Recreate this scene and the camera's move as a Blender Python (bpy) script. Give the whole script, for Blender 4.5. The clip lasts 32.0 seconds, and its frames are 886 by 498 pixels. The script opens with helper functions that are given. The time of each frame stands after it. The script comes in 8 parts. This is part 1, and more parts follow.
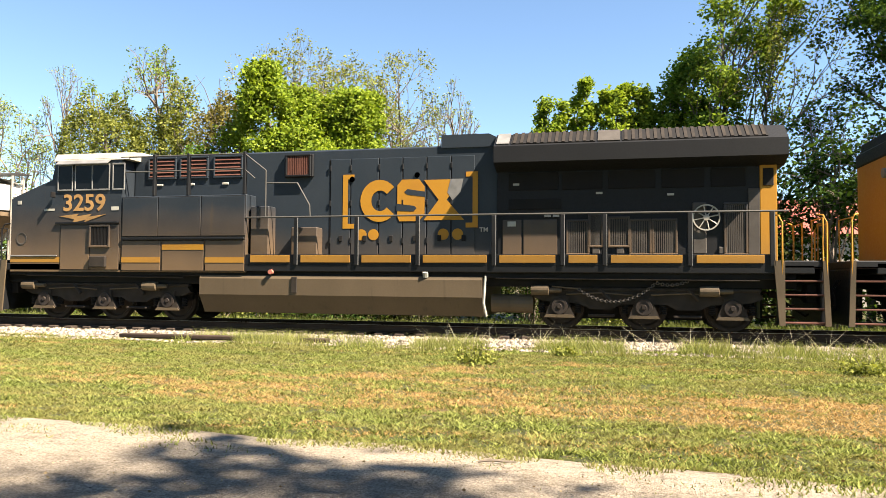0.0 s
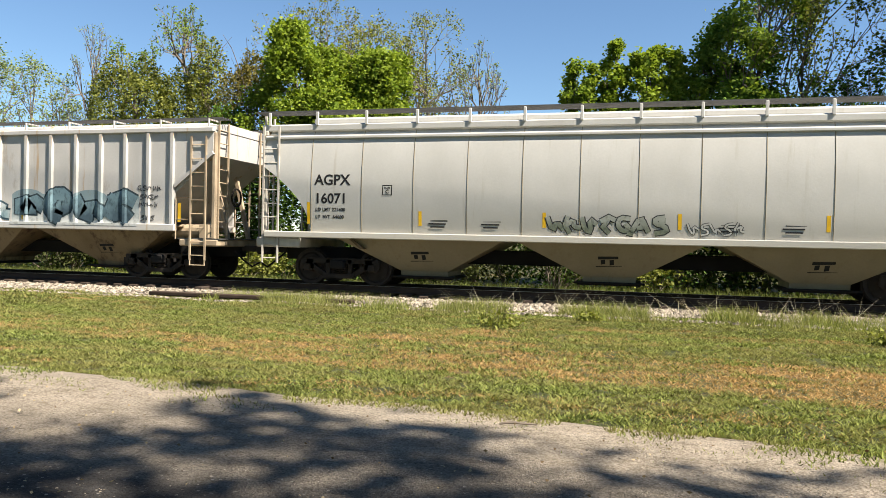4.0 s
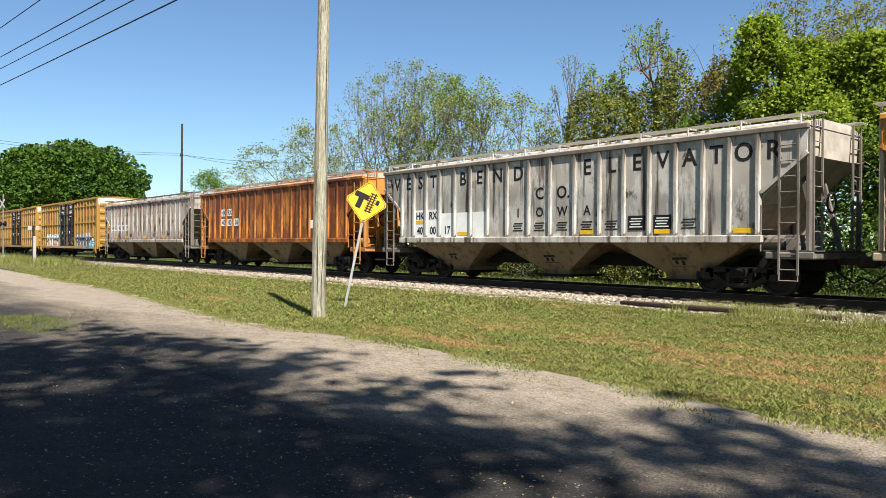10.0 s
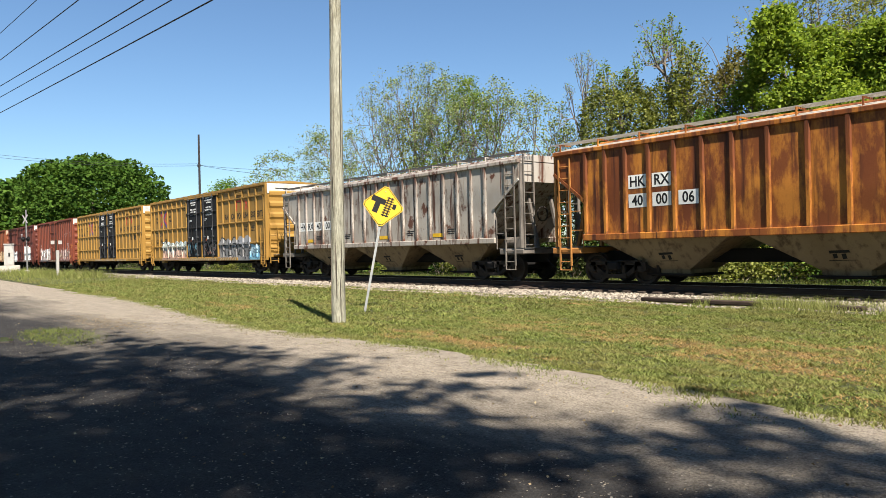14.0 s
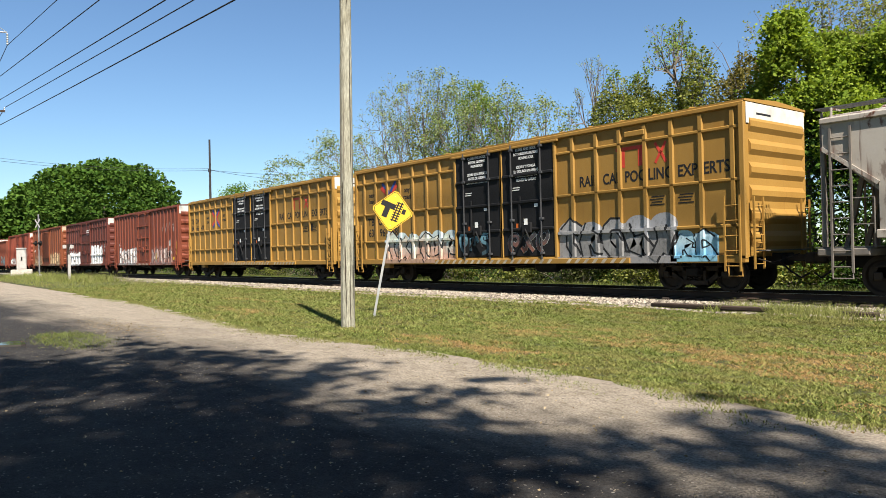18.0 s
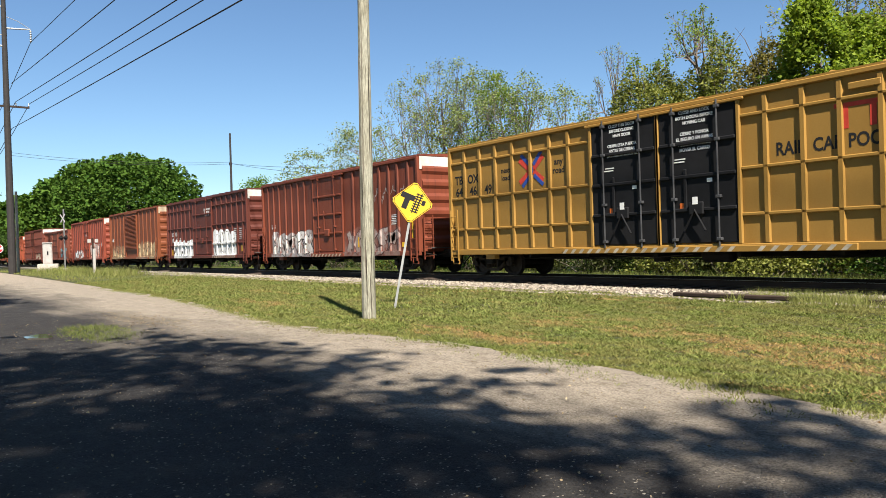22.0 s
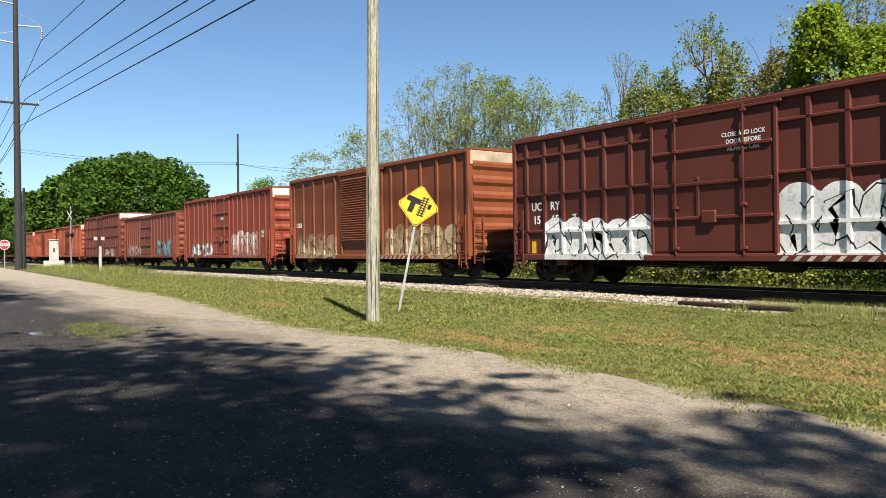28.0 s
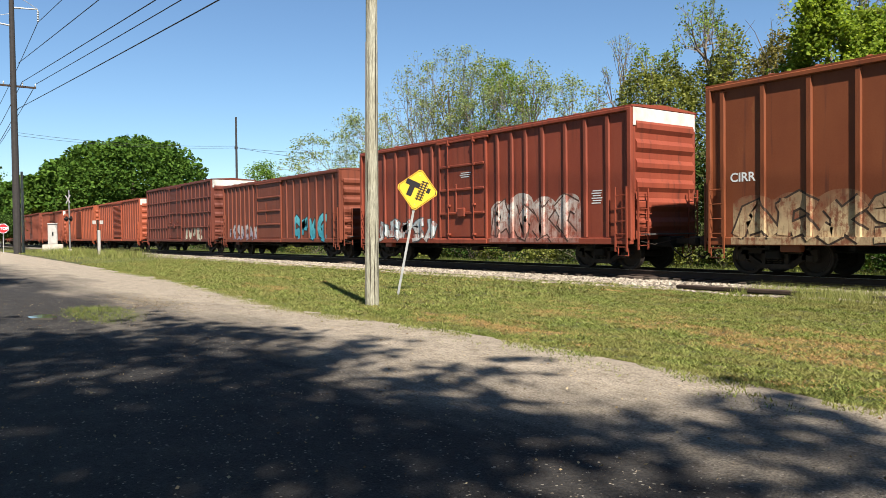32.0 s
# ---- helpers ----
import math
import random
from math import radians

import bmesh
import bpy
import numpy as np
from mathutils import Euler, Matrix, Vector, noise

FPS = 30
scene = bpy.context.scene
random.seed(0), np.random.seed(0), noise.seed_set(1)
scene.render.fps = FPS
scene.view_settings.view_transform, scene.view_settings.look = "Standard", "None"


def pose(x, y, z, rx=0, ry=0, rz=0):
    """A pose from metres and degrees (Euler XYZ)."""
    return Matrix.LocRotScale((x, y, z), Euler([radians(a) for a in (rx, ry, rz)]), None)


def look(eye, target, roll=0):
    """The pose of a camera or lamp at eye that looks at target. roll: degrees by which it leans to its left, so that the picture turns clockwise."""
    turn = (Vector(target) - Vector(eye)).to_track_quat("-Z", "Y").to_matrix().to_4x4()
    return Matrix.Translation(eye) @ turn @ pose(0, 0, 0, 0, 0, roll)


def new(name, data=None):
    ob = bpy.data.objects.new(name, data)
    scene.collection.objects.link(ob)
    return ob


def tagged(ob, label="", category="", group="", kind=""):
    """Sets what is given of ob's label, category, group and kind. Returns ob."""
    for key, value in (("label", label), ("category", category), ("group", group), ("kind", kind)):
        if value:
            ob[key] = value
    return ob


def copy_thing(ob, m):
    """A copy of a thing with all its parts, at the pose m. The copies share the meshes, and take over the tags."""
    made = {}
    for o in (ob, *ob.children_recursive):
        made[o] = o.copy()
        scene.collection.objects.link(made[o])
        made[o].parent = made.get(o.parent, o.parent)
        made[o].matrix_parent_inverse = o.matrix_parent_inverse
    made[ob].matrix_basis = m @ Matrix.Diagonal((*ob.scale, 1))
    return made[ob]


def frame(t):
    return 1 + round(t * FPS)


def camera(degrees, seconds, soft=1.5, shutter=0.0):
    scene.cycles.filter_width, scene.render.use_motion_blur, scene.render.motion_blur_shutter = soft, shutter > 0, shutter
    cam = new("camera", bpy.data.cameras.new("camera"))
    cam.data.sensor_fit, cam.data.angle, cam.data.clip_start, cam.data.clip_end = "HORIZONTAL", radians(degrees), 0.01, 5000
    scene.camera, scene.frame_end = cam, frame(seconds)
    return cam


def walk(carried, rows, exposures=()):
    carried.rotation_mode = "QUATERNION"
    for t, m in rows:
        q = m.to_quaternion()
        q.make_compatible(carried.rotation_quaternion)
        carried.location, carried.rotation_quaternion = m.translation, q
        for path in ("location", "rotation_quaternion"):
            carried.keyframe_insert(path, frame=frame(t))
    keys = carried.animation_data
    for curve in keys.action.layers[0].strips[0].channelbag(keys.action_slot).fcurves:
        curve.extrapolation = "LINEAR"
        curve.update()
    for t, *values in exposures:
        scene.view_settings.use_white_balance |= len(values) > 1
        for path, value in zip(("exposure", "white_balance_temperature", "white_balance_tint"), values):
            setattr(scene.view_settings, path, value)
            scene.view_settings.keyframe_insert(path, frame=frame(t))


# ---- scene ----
cam = camera(61.12, 32.0, soft=0.5)
EYE = (0.0, 0.0, 1.65)
# seconds, heading left of the far side of the track, tilt up, lean (degrees)
TURNS = [
    (0, 13.08, 2.20, 0.38),
    (0.5, 12.00, 2.02, 0.87),
    (1, 11.23, 1.80, 0.95),
    (1.5, 10.05, 1.41, 1.16),
    (2, 9.38, 0.87, 1.22),
    (2.5, 8.91, 0.09, 0.33),
    (4.5, 18.99, -1.27, 0.83),
    (5, 23.37, -1.73, -0.31),
    (5.5, 26.40, -1.00, -0.46),
    (6, 29.52, -1.37, -0.23),
    (6.5, 33.05, -0.50, -0.38),
    (7, 35.54, -1.08, -0.06),
    (7.5, 37.46, -1.47, 0.01),
    (8, 40.50, -0.14, -0.20),
    (8.5, 43.58, -0.34, -0.57),
    (9, 46.21, -0.18, -0.07),
    (9.5, 48.42, -0.26, 0.51),
    (10, 49.62, -0.27, 0.31),
    (10.5, 50.10, -0.11, 0.37),
    (11, 50.55, -0.26, -0.16),
    (11.5, 50.68, -0.29, -0.66),
    (12, 50.79, -0.19, -0.94),
    (12.5, 50.70, -0.10, -0.70),
    (13, 50.72, -0.14, -1.02),
    (13.5, 50.82, -0.24, -1.15),
    (14, 50.99, -0.10, -1.43),
    (14.5, 50.71, 0.02, -1.14),
    (16.5, 51.28, 0.19, -0.88),
    (17, 51.30, 0.01, -1.10),
    (17.5, 51.59, 0.24, -1.00),
    (18, 51.70, 0.29, -1.32),
    (18.5, 51.72, 0.09, -1.27),
    (19, 51.81, 0.10, -1.09),
    (19.5, 52.07, -0.20, -1.66),
    (20, 52.02, -0.15, -1.69),
    (20.5, 52.33, -0.11, -1.57),
    (21, 52.85, -0.40, -1.80),
    (21.5, 52.97, -0.05, -1.70),
    (22, 53.25, -0.35, -1.81),
    (22.5, 53.21, -0.35, -1.53),
    (23, 53.33, -0.43, -1.63),
    (23.5, 54.14, -0.11, -1.91),
    (24, 54.26, -0.29, -1.53),
    (24.5, 54.22, -0.08, -1.77),
    (25, 54.14, -0.19, -1.74),
    (25.5, 54.87, 0.32, -1.62),
    (27.5, 53.75, -0.28, -0.74),
    (28, 53.63, -0.03, -0.76),
    (28.5, 53.32, -0.49, -0.53),
    (29, 52.95, -0.48, -0.52),
    (29.5, 52.99, -0.77, -0.65),
    (30, 53.08, -0.76, -0.49),
    (30.5, 53.15, -0.86, -0.36),
    (31, 53.43, -1.10, -0.70),
    (31.5, 53.41, -1.16, -0.61),
    (32, 53.57, -1.26, -0.74),
]


def aim(yaw, pitch, lean):
    a, b = radians(yaw), radians(pitch)
    way = (-math.sin(a) * math.cos(b), math.cos(a) * math.cos(b), math.sin(b))
    return look(EYE, [e + w for e, w in zip(EYE, way)], lean)


# the film starts brighter and settles as the camera turns to the sky
LIGHT = [(0, 2.0, 7450, 14), (1, 1.75, 7350, 14), (2, 1.53, 7100, 13), (2.5, 1.45, 7000, 12), (4.5, 1.26, 6750, 11), (6, 1.22, 6550, 10), (8, 1.16, 6550, 10), (10, 1.09, 6550, 11), (32, 1.09, 6600, 11)]
walk(cam, [(t, aim(y, p, r)) for t, y, p, r in TURNS], LIGHT)

# ---- world and sun ----
SUN = Vector((0.607, -0.211, 0.766))
world = bpy.data.worlds.new("world")
scene.world = world
world.use_nodes = True
wn = world.node_tree.nodes
sky = wn.new("ShaderNodeTexSky")
sky.sky_type, sky.sun_disc = "NISHITA", False
sky.sun_elevation, sky.sun_rotation = radians(50), radians(109)
sky.air_density, sky.dust_density, sky.ozone_density = 1.0, 0.0, 3.0
wn["Background"].inputs["Strength"].default_value = 0.060
tint = wn.new("ShaderNodeMix")
tint.data_type, tint.blend_type = "RGBA", "MULTIPLY"
tint.inputs[0].default_value, tint.inputs[7].default_value = 1.0, (0.85, 1.0, 1.09, 1)
world.node_tree.links.new(sky.outputs[0], tint.inputs[6])
world.node_tree.links.new(tint.outputs[2], wn["Background"].inputs["Color"])
sun = new("sun", bpy.data.lights.new("sun", "SUN"))
sun.data.energy, sun.data.angle, sun.data.color = 5.9, radians(0.75), (1.0, 0.945, 0.85)
sun.matrix_world = look(SUN * 60, (0, 0, 0))

# ---- mesh helpers ----
class G:
    """Collects faces; makes one mesh object."""

    def __init__(self):
        self.v, self.f = [], []

    def add(self, verts, faces):
        n = len(self.v)
        self.v += [tuple(p) for p in verts]
        self.f += [[i + n for i in f] for f in faces]
        return self

    def box(self, x0, x1, y0, y1, z0, z1):
        return self.add([(x, y, z) for x in (x0, x1) for y in (y0, y1) for z in (z0, z1)],
                        [(0, 1, 3, 2), (4, 6, 7, 5), (0, 4, 5, 1), (2, 3, 7, 6), (0, 2, 6, 4), (1, 5, 7, 3)])

    def cbox(self, x0, x1, y0, y1, z0, z1, b=0.012):
        """A box with chamfered edges."""
        xs, ys, zs = (x0, x1), (y0, y1), (z0, z1)
        b = min(b, (x1 - x0) * 0.4, (y1 - y0) * 0.4, (z1 - z0) * 0.4)
        vs, ix = [], {}
        for i in (0, 1):
            for j in (0, 1):
                for k in (0, 1):
                    p = [xs[i], ys[j], zs[k]]
                    s = [1 - 2 * i, 1 - 2 * j, 1 - 2 * k]
                    for a in range(3):
                        q = [p[m] + (0 if m == a else s[m] * b) for m in range(3)]
                        ix[i, j, k, a] = len(vs)
                        vs.append(q)
        fs = []
        for a in range(3):
            o = [m for m in range(3) if m != a]
            for s in (0, 1):
                loop = []
                for u, w in ((0, 0), (1, 0), (1, 1), (0, 1)):
                    c = [0, 0, 0]
                    c[a], c[o[0]], c[o[1]] = s, u, w
                    loop.append(ix[(*c, a)])
                fs.append(loop)
            for u in (0, 1):
                for w in (0, 1):
                    c0, c1 = [0, 0, 0], [0, 0, 0]
                    c0[o[0]], c0[o[1]], c1[o[0]], c1[o[1]], c1[a] = u, w, u, w, 1
                    fs.append([ix[(*c0, o[0])], ix[(*c1, o[0])], ix[(*c1, o[1])], ix[(*c0, o[1])]])
        for i in (0, 1):
            for j in (0, 1):
                for k in (0, 1):
                    fs.append([ix[i, j, k, a] for a in range(3)])
        return self.add(vs, fs)

    def prism(self, poly, a, b, axis="y"):
        """A polygon pulled along an axis from a to b. Polygon in (x, z) for y, (y, z) for x, (x, y) for z."""
        def at(p, d):
            return {"y": (p[0], d, p[1]), "x": (d, p[0], p[1]), "z": (p[0], p[1], d)}[axis]
        n = len(poly)
        return self.add([at(p, a) for p in poly] + [at(p, b) for p in poly],
                        [list(range(n)), list(range(n, 2 * n))[::-1]] + [[i, (i + 1) % n, n + (i + 1) % n, n + i] for i in range(n)])

    def loft(self, rings, cap=True, closed=True):
        n = len(rings[0])
        vs = [p for r in rings for p in r]
        fs = []
        for k in range(len(rings) - 1):
            for i in range(n if closed else n - 1):
                j = (i + 1) % n
                fs.append([k * n + i, k * n + j, (k + 1) * n + j, (k + 1) * n + i])
        if cap:
            fs += [list(range(n))[::-1], list(range((len(rings) - 1) * n, len(rings) * n))]
        return self.add(vs, fs)

    def tube(self, pts, r, n=6):
        """A round bar through points; r is one radius or one for each point."""
        pts = [Vector(p) for p in pts]
        rs = r if isinstance(r, (list, tuple)) else [r] * len(pts)
        rings = []
        for i, p in enumerate(pts):
            d = (pts[min(i + 1, len(pts) - 1)] - pts[max(i - 1, 0)]).normalized()
            side = d.cross((0, 0, 1)) if abs(d.z) < 0.9 else d.cross((1, 0, 0))
            side.normalize()
            up = side.cross(d)
            rings.append([p + (side * math.cos(a) + up * math.sin(a)) * rs[i] for a in (2 * math.pi * k / n for k in range(n))])
        return self.loft(rings)

    def lathe(self, profile, centre, axis="y", n=24, hollow=False):
        """Rings of (distance along the axis, radius); hollow: the profile closes on itself, as for a hoop."""
        c = Vector(centre)
        rings = []
        for d, r in profile:
            ring = []
            for k in range(n):
                a = 2 * math.pi * k / n
                u, w = r * math.cos(a), r * math.sin(a)
                ring.append(c + Vector({"y": (u, d, w), "x": (d, u, w), "z": (u, w, d)}[axis]))
            rings.append(ring)
        if hollow:
            rings.append(rings[0])
        return self.loft(rings, cap=not hollow)

    def beam(self, p0, p1, y0, y1, h):
        """A flat bar in the x-z plane, of height h, from y0 to y1."""
        (a, b), (c, d) = p0, p1
        l = math.hypot(c - a, d - b) or 1
        nx, nz = -(d - b) / l * h / 2, (c - a) / l * h / 2
        return self.prism([(a - nx, b - nz), (c - nx, d - nz), (c + nx, d + nz), (a + nx, b + nz)], y0, y1)

    def mesh(self, name, mat, smooth=False):
        me = bpy.data.meshes.new(name)
        me.from_pydata(self.v, [], self.f)
        me.update()
        bm = bmesh.new()
        bm.from_mesh(me)
        bmesh.ops.recalc_face_normals(bm, faces=bm.faces)
        bm.to_mesh(me)
        bm.free()
        if smooth:
            me.polygons.foreach_set("use_smooth", [True] * len(me.polygons))
        for m in (mat if isinstance(mat, (list, tuple)) else [mat]):
            me.materials.append(m)
        return me


def part(name, g, material, parent, label="", smooth=False):
    """Links the faces of g (or a ready mesh) as one mesh object under a thing or part."""
    ob = new(name, g.mesh(name, material, smooth) if isinstance(g, G) else g)
    ob.parent = parent
    return tagged(ob, label)


def thing(name, label, category, group="", kind="", m=None, mesh=None):
    ob = new(name, mesh)
    if m is not None:
        ob.matrix_basis = m
    return tagged(ob, label, category, group, kind)


def lettering(text, x, z, y, size, material, parent, wide=1.0, gap=1.0, align="LEFT"):
    """Painted letters on a side that faces -y; x, z is the foot of the line."""
    cu = bpy.data.curves.new("lettering", "FONT")
    cu.body, cu.size, cu.align_x, cu.space_character = text, size, align, gap
    cu.resolution_u, cu.extrude, cu.offset = 3, 0.0015, size * 0.02
    ob = bpy.data.objects.new("lettering", cu)
    me = bpy.data.meshes.new_from_object(ob)
    bpy.data.objects.remove(ob)
    me.transform(Matrix.Translation((x, y, z)) @ Matrix.Rotation(radians(90), 4, "X") @ Matrix.Diagonal((wide, 1, 1, 1)))
    if size < 0.25 or len(text) == 1:
        me.materials.append(material)
        return [tagged(part("lettering", me, None, parent), kind="stuff" if len(text) > 1 else "")]
    return [part("letter", g, material, parent) for g in letters_of(me)]


def letters_of(me):
    """The letters of a line of text, each on its own: pieces that overlap along the line belong together."""
    root = list(range(len(me.vertices)))

    def top(i):
        while root[i] != i:
            root[i] = root[root[i]]
            i = root[i]
        return i
    for p in me.polygons:
        vs = list(p.vertices)
        for v in vs[1:]:
            root[top(v)] = top(vs[0])
    span = {}
    for v in me.vertices:
        r = top(v.index)
        lo, hi = span.get(r, (9e9, -9e9))
        span[r] = (min(lo, v.co.x), max(hi, v.co.x))
    home, end, groups = {}, -9e9, []
    for r, (lo, hi) in sorted(span.items(), key=lambda k: k[1]):
        if lo > end - 0.2 * (hi - lo):
            groups.append(G())
        home[r], end = len(groups) - 1, max(end, hi) if lo <= end else hi
    index = {}
    for v in me.vertices:
        g = groups[home[top(v.index)]]
        index[v.index] = len(g.v)
        g.v.append(tuple(v.co))
    for p in me.polygons:
        groups[home[top(p.vertices[0])]].f.append([index[i] for i in p.vertices])
    return groups


# ---- materials ----
def nodes(name, rough=0.7, metal=0.0):
    m = bpy.data.materials.new(name)
    m.use_nodes = True
    nt = m.node_tree
    b = nt.nodes["Principled BSDF"]
    b.inputs["Roughness"].default_value, b.inputs["Metallic"].default_value = rough, metal
    b.inputs["Specular IOR Level"].default_value = 0.3
    return m, nt, b


def link(nt, a, b):
    nt.links.new(a, b)


def coords(nt, scale=(1, 1, 1), offset=(0, 0, 0)):
    tc, mp = nt.nodes.new("ShaderNodeTexCoord"), nt.nodes.new("ShaderNodeMapping")
    mp.inputs["Scale"].default_value, mp.inputs["Location"].default_value = scale, offset
    link(nt, tc.outputs["Object"], mp.inputs["Vector"])
    return mp.outputs[0]


def noise_of(nt, scale, detail=4.0, stretch=(1, 1, 1), offset=(0, 0, 0), rough=0.55):
    n = nt.nodes.new("ShaderNodeTexNoise")
    n.inputs["Scale"].default_value, n.inputs["Detail"].default_value, n.inputs["Roughness"].default_value = scale, detail, rough
    link(nt, coords(nt, stretch, offset), n.inputs["Vector"])
    return n.outputs["Fac"]


def ramp(nt, fac, lo, hi, c0=(0, 0, 0), c1=(1, 1, 1)):
    r = nt.nodes.new("ShaderNodeValToRGB")
    r.color_ramp.elements[0].position, r.color_ramp.elements[1].position = lo, hi
    r.color_ramp.elements[0].color, r.color_ramp.elements[1].color = (*c0, 1), (*c1, 1)
    link(nt, fac, r.inputs[0])
    return r.outputs[0]


def mix(nt, fac, a, b, how="MIX"):
    n = nt.nodes.new("ShaderNodeMix")
    n.data_type, n.blend_type = "RGBA", how
    for s, v in ((n.inputs[0], fac), (n.inputs[6], a), (n.inputs[7], b)):
        if isinstance(v, (int, float)):
            s.default_value = v
        elif isinstance(v, (tuple, list)):
            s.default_value = (*v, 1)
        else:
            link(nt, v, s)
    return n.outputs[2]


def arith(nt, op, a, b=0.0, clamp=False):
    n = nt.nodes.new("ShaderNodeMath")
    n.operation, n.use_clamp = op, clamp
    for s, v in ((n.inputs[0], a), (n.inputs[1], b)):
        if isinstance(v, (int, float)):
            s.default_value = v
        else:
            link(nt, v, s)
    return n.outputs[0]


def bump(nt, b, height, strength=0.3, distance=0.01):
    n = nt.nodes.new("ShaderNodeBump")
    n.inputs["Strength"].default_value, n.inputs["Distance"].default_value = strength, distance
    link(nt, height, n.inputs["Height"])
    link(nt, n.outputs[0], b.inputs["Normal"])


def plain(name, col, rough=0.7, metal=0.0, vary=0.25, scale=3.0, grain=60.0, relief=0.15):
    """One colour, uneven at two scales, with fine relief."""
    m, nt, b = nodes(name, rough, metal)
    a = noise_of(nt, scale, 6)
    f = noise_of(nt, grain, 3)
    c = mix(nt, ramp(nt, a, 0.3, 0.7), [x * (1 - vary) for x in col], [min(1, x * (1 + vary)) for x in col])
    c = mix(nt, arith(nt, "MULTIPLY", f, 0.35), c, [x * 0.7 for x in col])
    link(nt, c, b.inputs["Base Color"])
    bump(nt, b, f, relief, 0.004)
    return m


def car_paint(name, col, alt, rust=(0.16, 0.055, 0.022), streak=(0.55, 0.75), patch=(0.6, 0.75), dust=None, dust_z=0.0, rough=0.62, tags=(), bloom=None, spots=(0.62, 0.7)):
    """Old car paint: faded patches, rust that runs down, road dust, and sprayed marks."""
    m, nt, b = nodes(name, rough)
    b.inputs["Specular IOR Level"].default_value = 0.3
    big = noise_of(nt, 0.9, 6, (1, 1, 0.6))
    fine = noise_of(nt, 22, 5)
    c = mix(nt, ramp(nt, big, 0.35, 0.65), col, alt)
    if bloom:
        k = noise_of(nt, 1.3, 9, (1.4, 1, 0.55), (6, 2, 8), 0.68)
        c = mix(nt, ramp(nt, k, *spots), c, bloom)
    c = mix(nt, arith(nt, "MULTIPLY", fine, 0.25), c, [x * 0.6 for x in col])
    if streak:
        run = noise_of(nt, 1.0, 6, (5, 5, 0.28), (3, 1, 2), 0.6)
        c = mix(nt, ramp(nt, run, *streak), c, rust)
    if patch:
        p = noise_of(nt, 2.2, 8, (1, 1, 0.7), (9, 4, 1), 0.65)
        c = mix(nt, ramp(nt, p, *patch), c, [x * 1.3 for x in rust])
    if dust:
        tc, sx = nt.nodes.new("ShaderNodeTexCoord"), nt.nodes.new("ShaderNodeSeparateXYZ")
        link(nt, tc.outputs["Object"], sx.inputs[0])
        z = arith(nt, "ADD", sx.outputs["Z"], arith(nt, "MULTIPLY", big, -0.9))
        k = ramp(nt, arith(nt, "MULTIPLY", arith(nt, "SUBTRACT", dust_z, z), 0.6), 0.0, 1.0)
        c = mix(nt, arith(nt, "MULTIPLY", k, 0.8), c, dust)
    for tag in tags:
        c = scrawled(nt, c, *tag[1:])
    c = mix(nt, 1.0, c, (0.84, 0.84, 0.83), "MULTIPLY")
    link(nt, c, b.inputs["Base Color"])
    link(nt, ramp(nt, fine, 0.2, 0.9, (rough - 0.1,) * 3, (rough + 0.15,) * 3), b.inputs["Roughness"])
    bump(nt, b, arith(nt, "ADD", fine, arith(nt, "MULTIPLY", big, 6.0)), 0.2, 0.006)
    return m


# strokes of fat sprayed shapes in a unit cell
STROKES = [[[(.02, .15), (.3, .95), (.42, .3), (.72, .9), (1.05, .55)]],
           [[(.5, .05), (.1, .3), (.16, .75), (.6, 1), (.95, .72), (.7, .38), (.4, .5)]],
           [[(-.05, .9), (.35, .1), (.62, .62), (1.1, .2)]],
           [[(.1, .1), (.25, 1)], [(.05, .72), (.6, .95), (1.05, .7)], [(.3, .2), (.7, .32), (.95, 0)]],
           [[(.0, .3), (.3, .05), (.55, .55), (.2, .9)], [(.55, .55), (1.05, .95)], [(.6, .4), (1.0, .05)]],
           [[(1.0, .95), (.35, .86), (.2, .58), (.8, .45), (.9, .15), (.1, .02)], [(.5, .7), (.95, .72)]],
           [[(.0, .95), (.2, .2), (.6, .1), (.55, .8), (1.08, .5)]],
           [[(-.05, .1), (.38, .98), (.6, .4), (.2, .3)], [(.5, .8), (1.05, .1)]],
           [[(.2, -.02), (.05, .5), (.35, 1)], [(.2, .5), (.7, .75), (.6, .35), (1.05, .3)]],
           [[(.05, .75), (.55, 1), (1.05, .78)], [(.55, .9), (.35, .4), (.75, .0)]],
           [[(.95, .9), (.3, .95), (.05, .5), (.45, .1), (.9, .3), (.55, .6)], [(.7, .05), (1.1, .0)]],
           [[(.3, .0), (.55, .5), (.35, 1)], [(.75, .15), (.9, .85)]]]
TAG_PAINT = {}


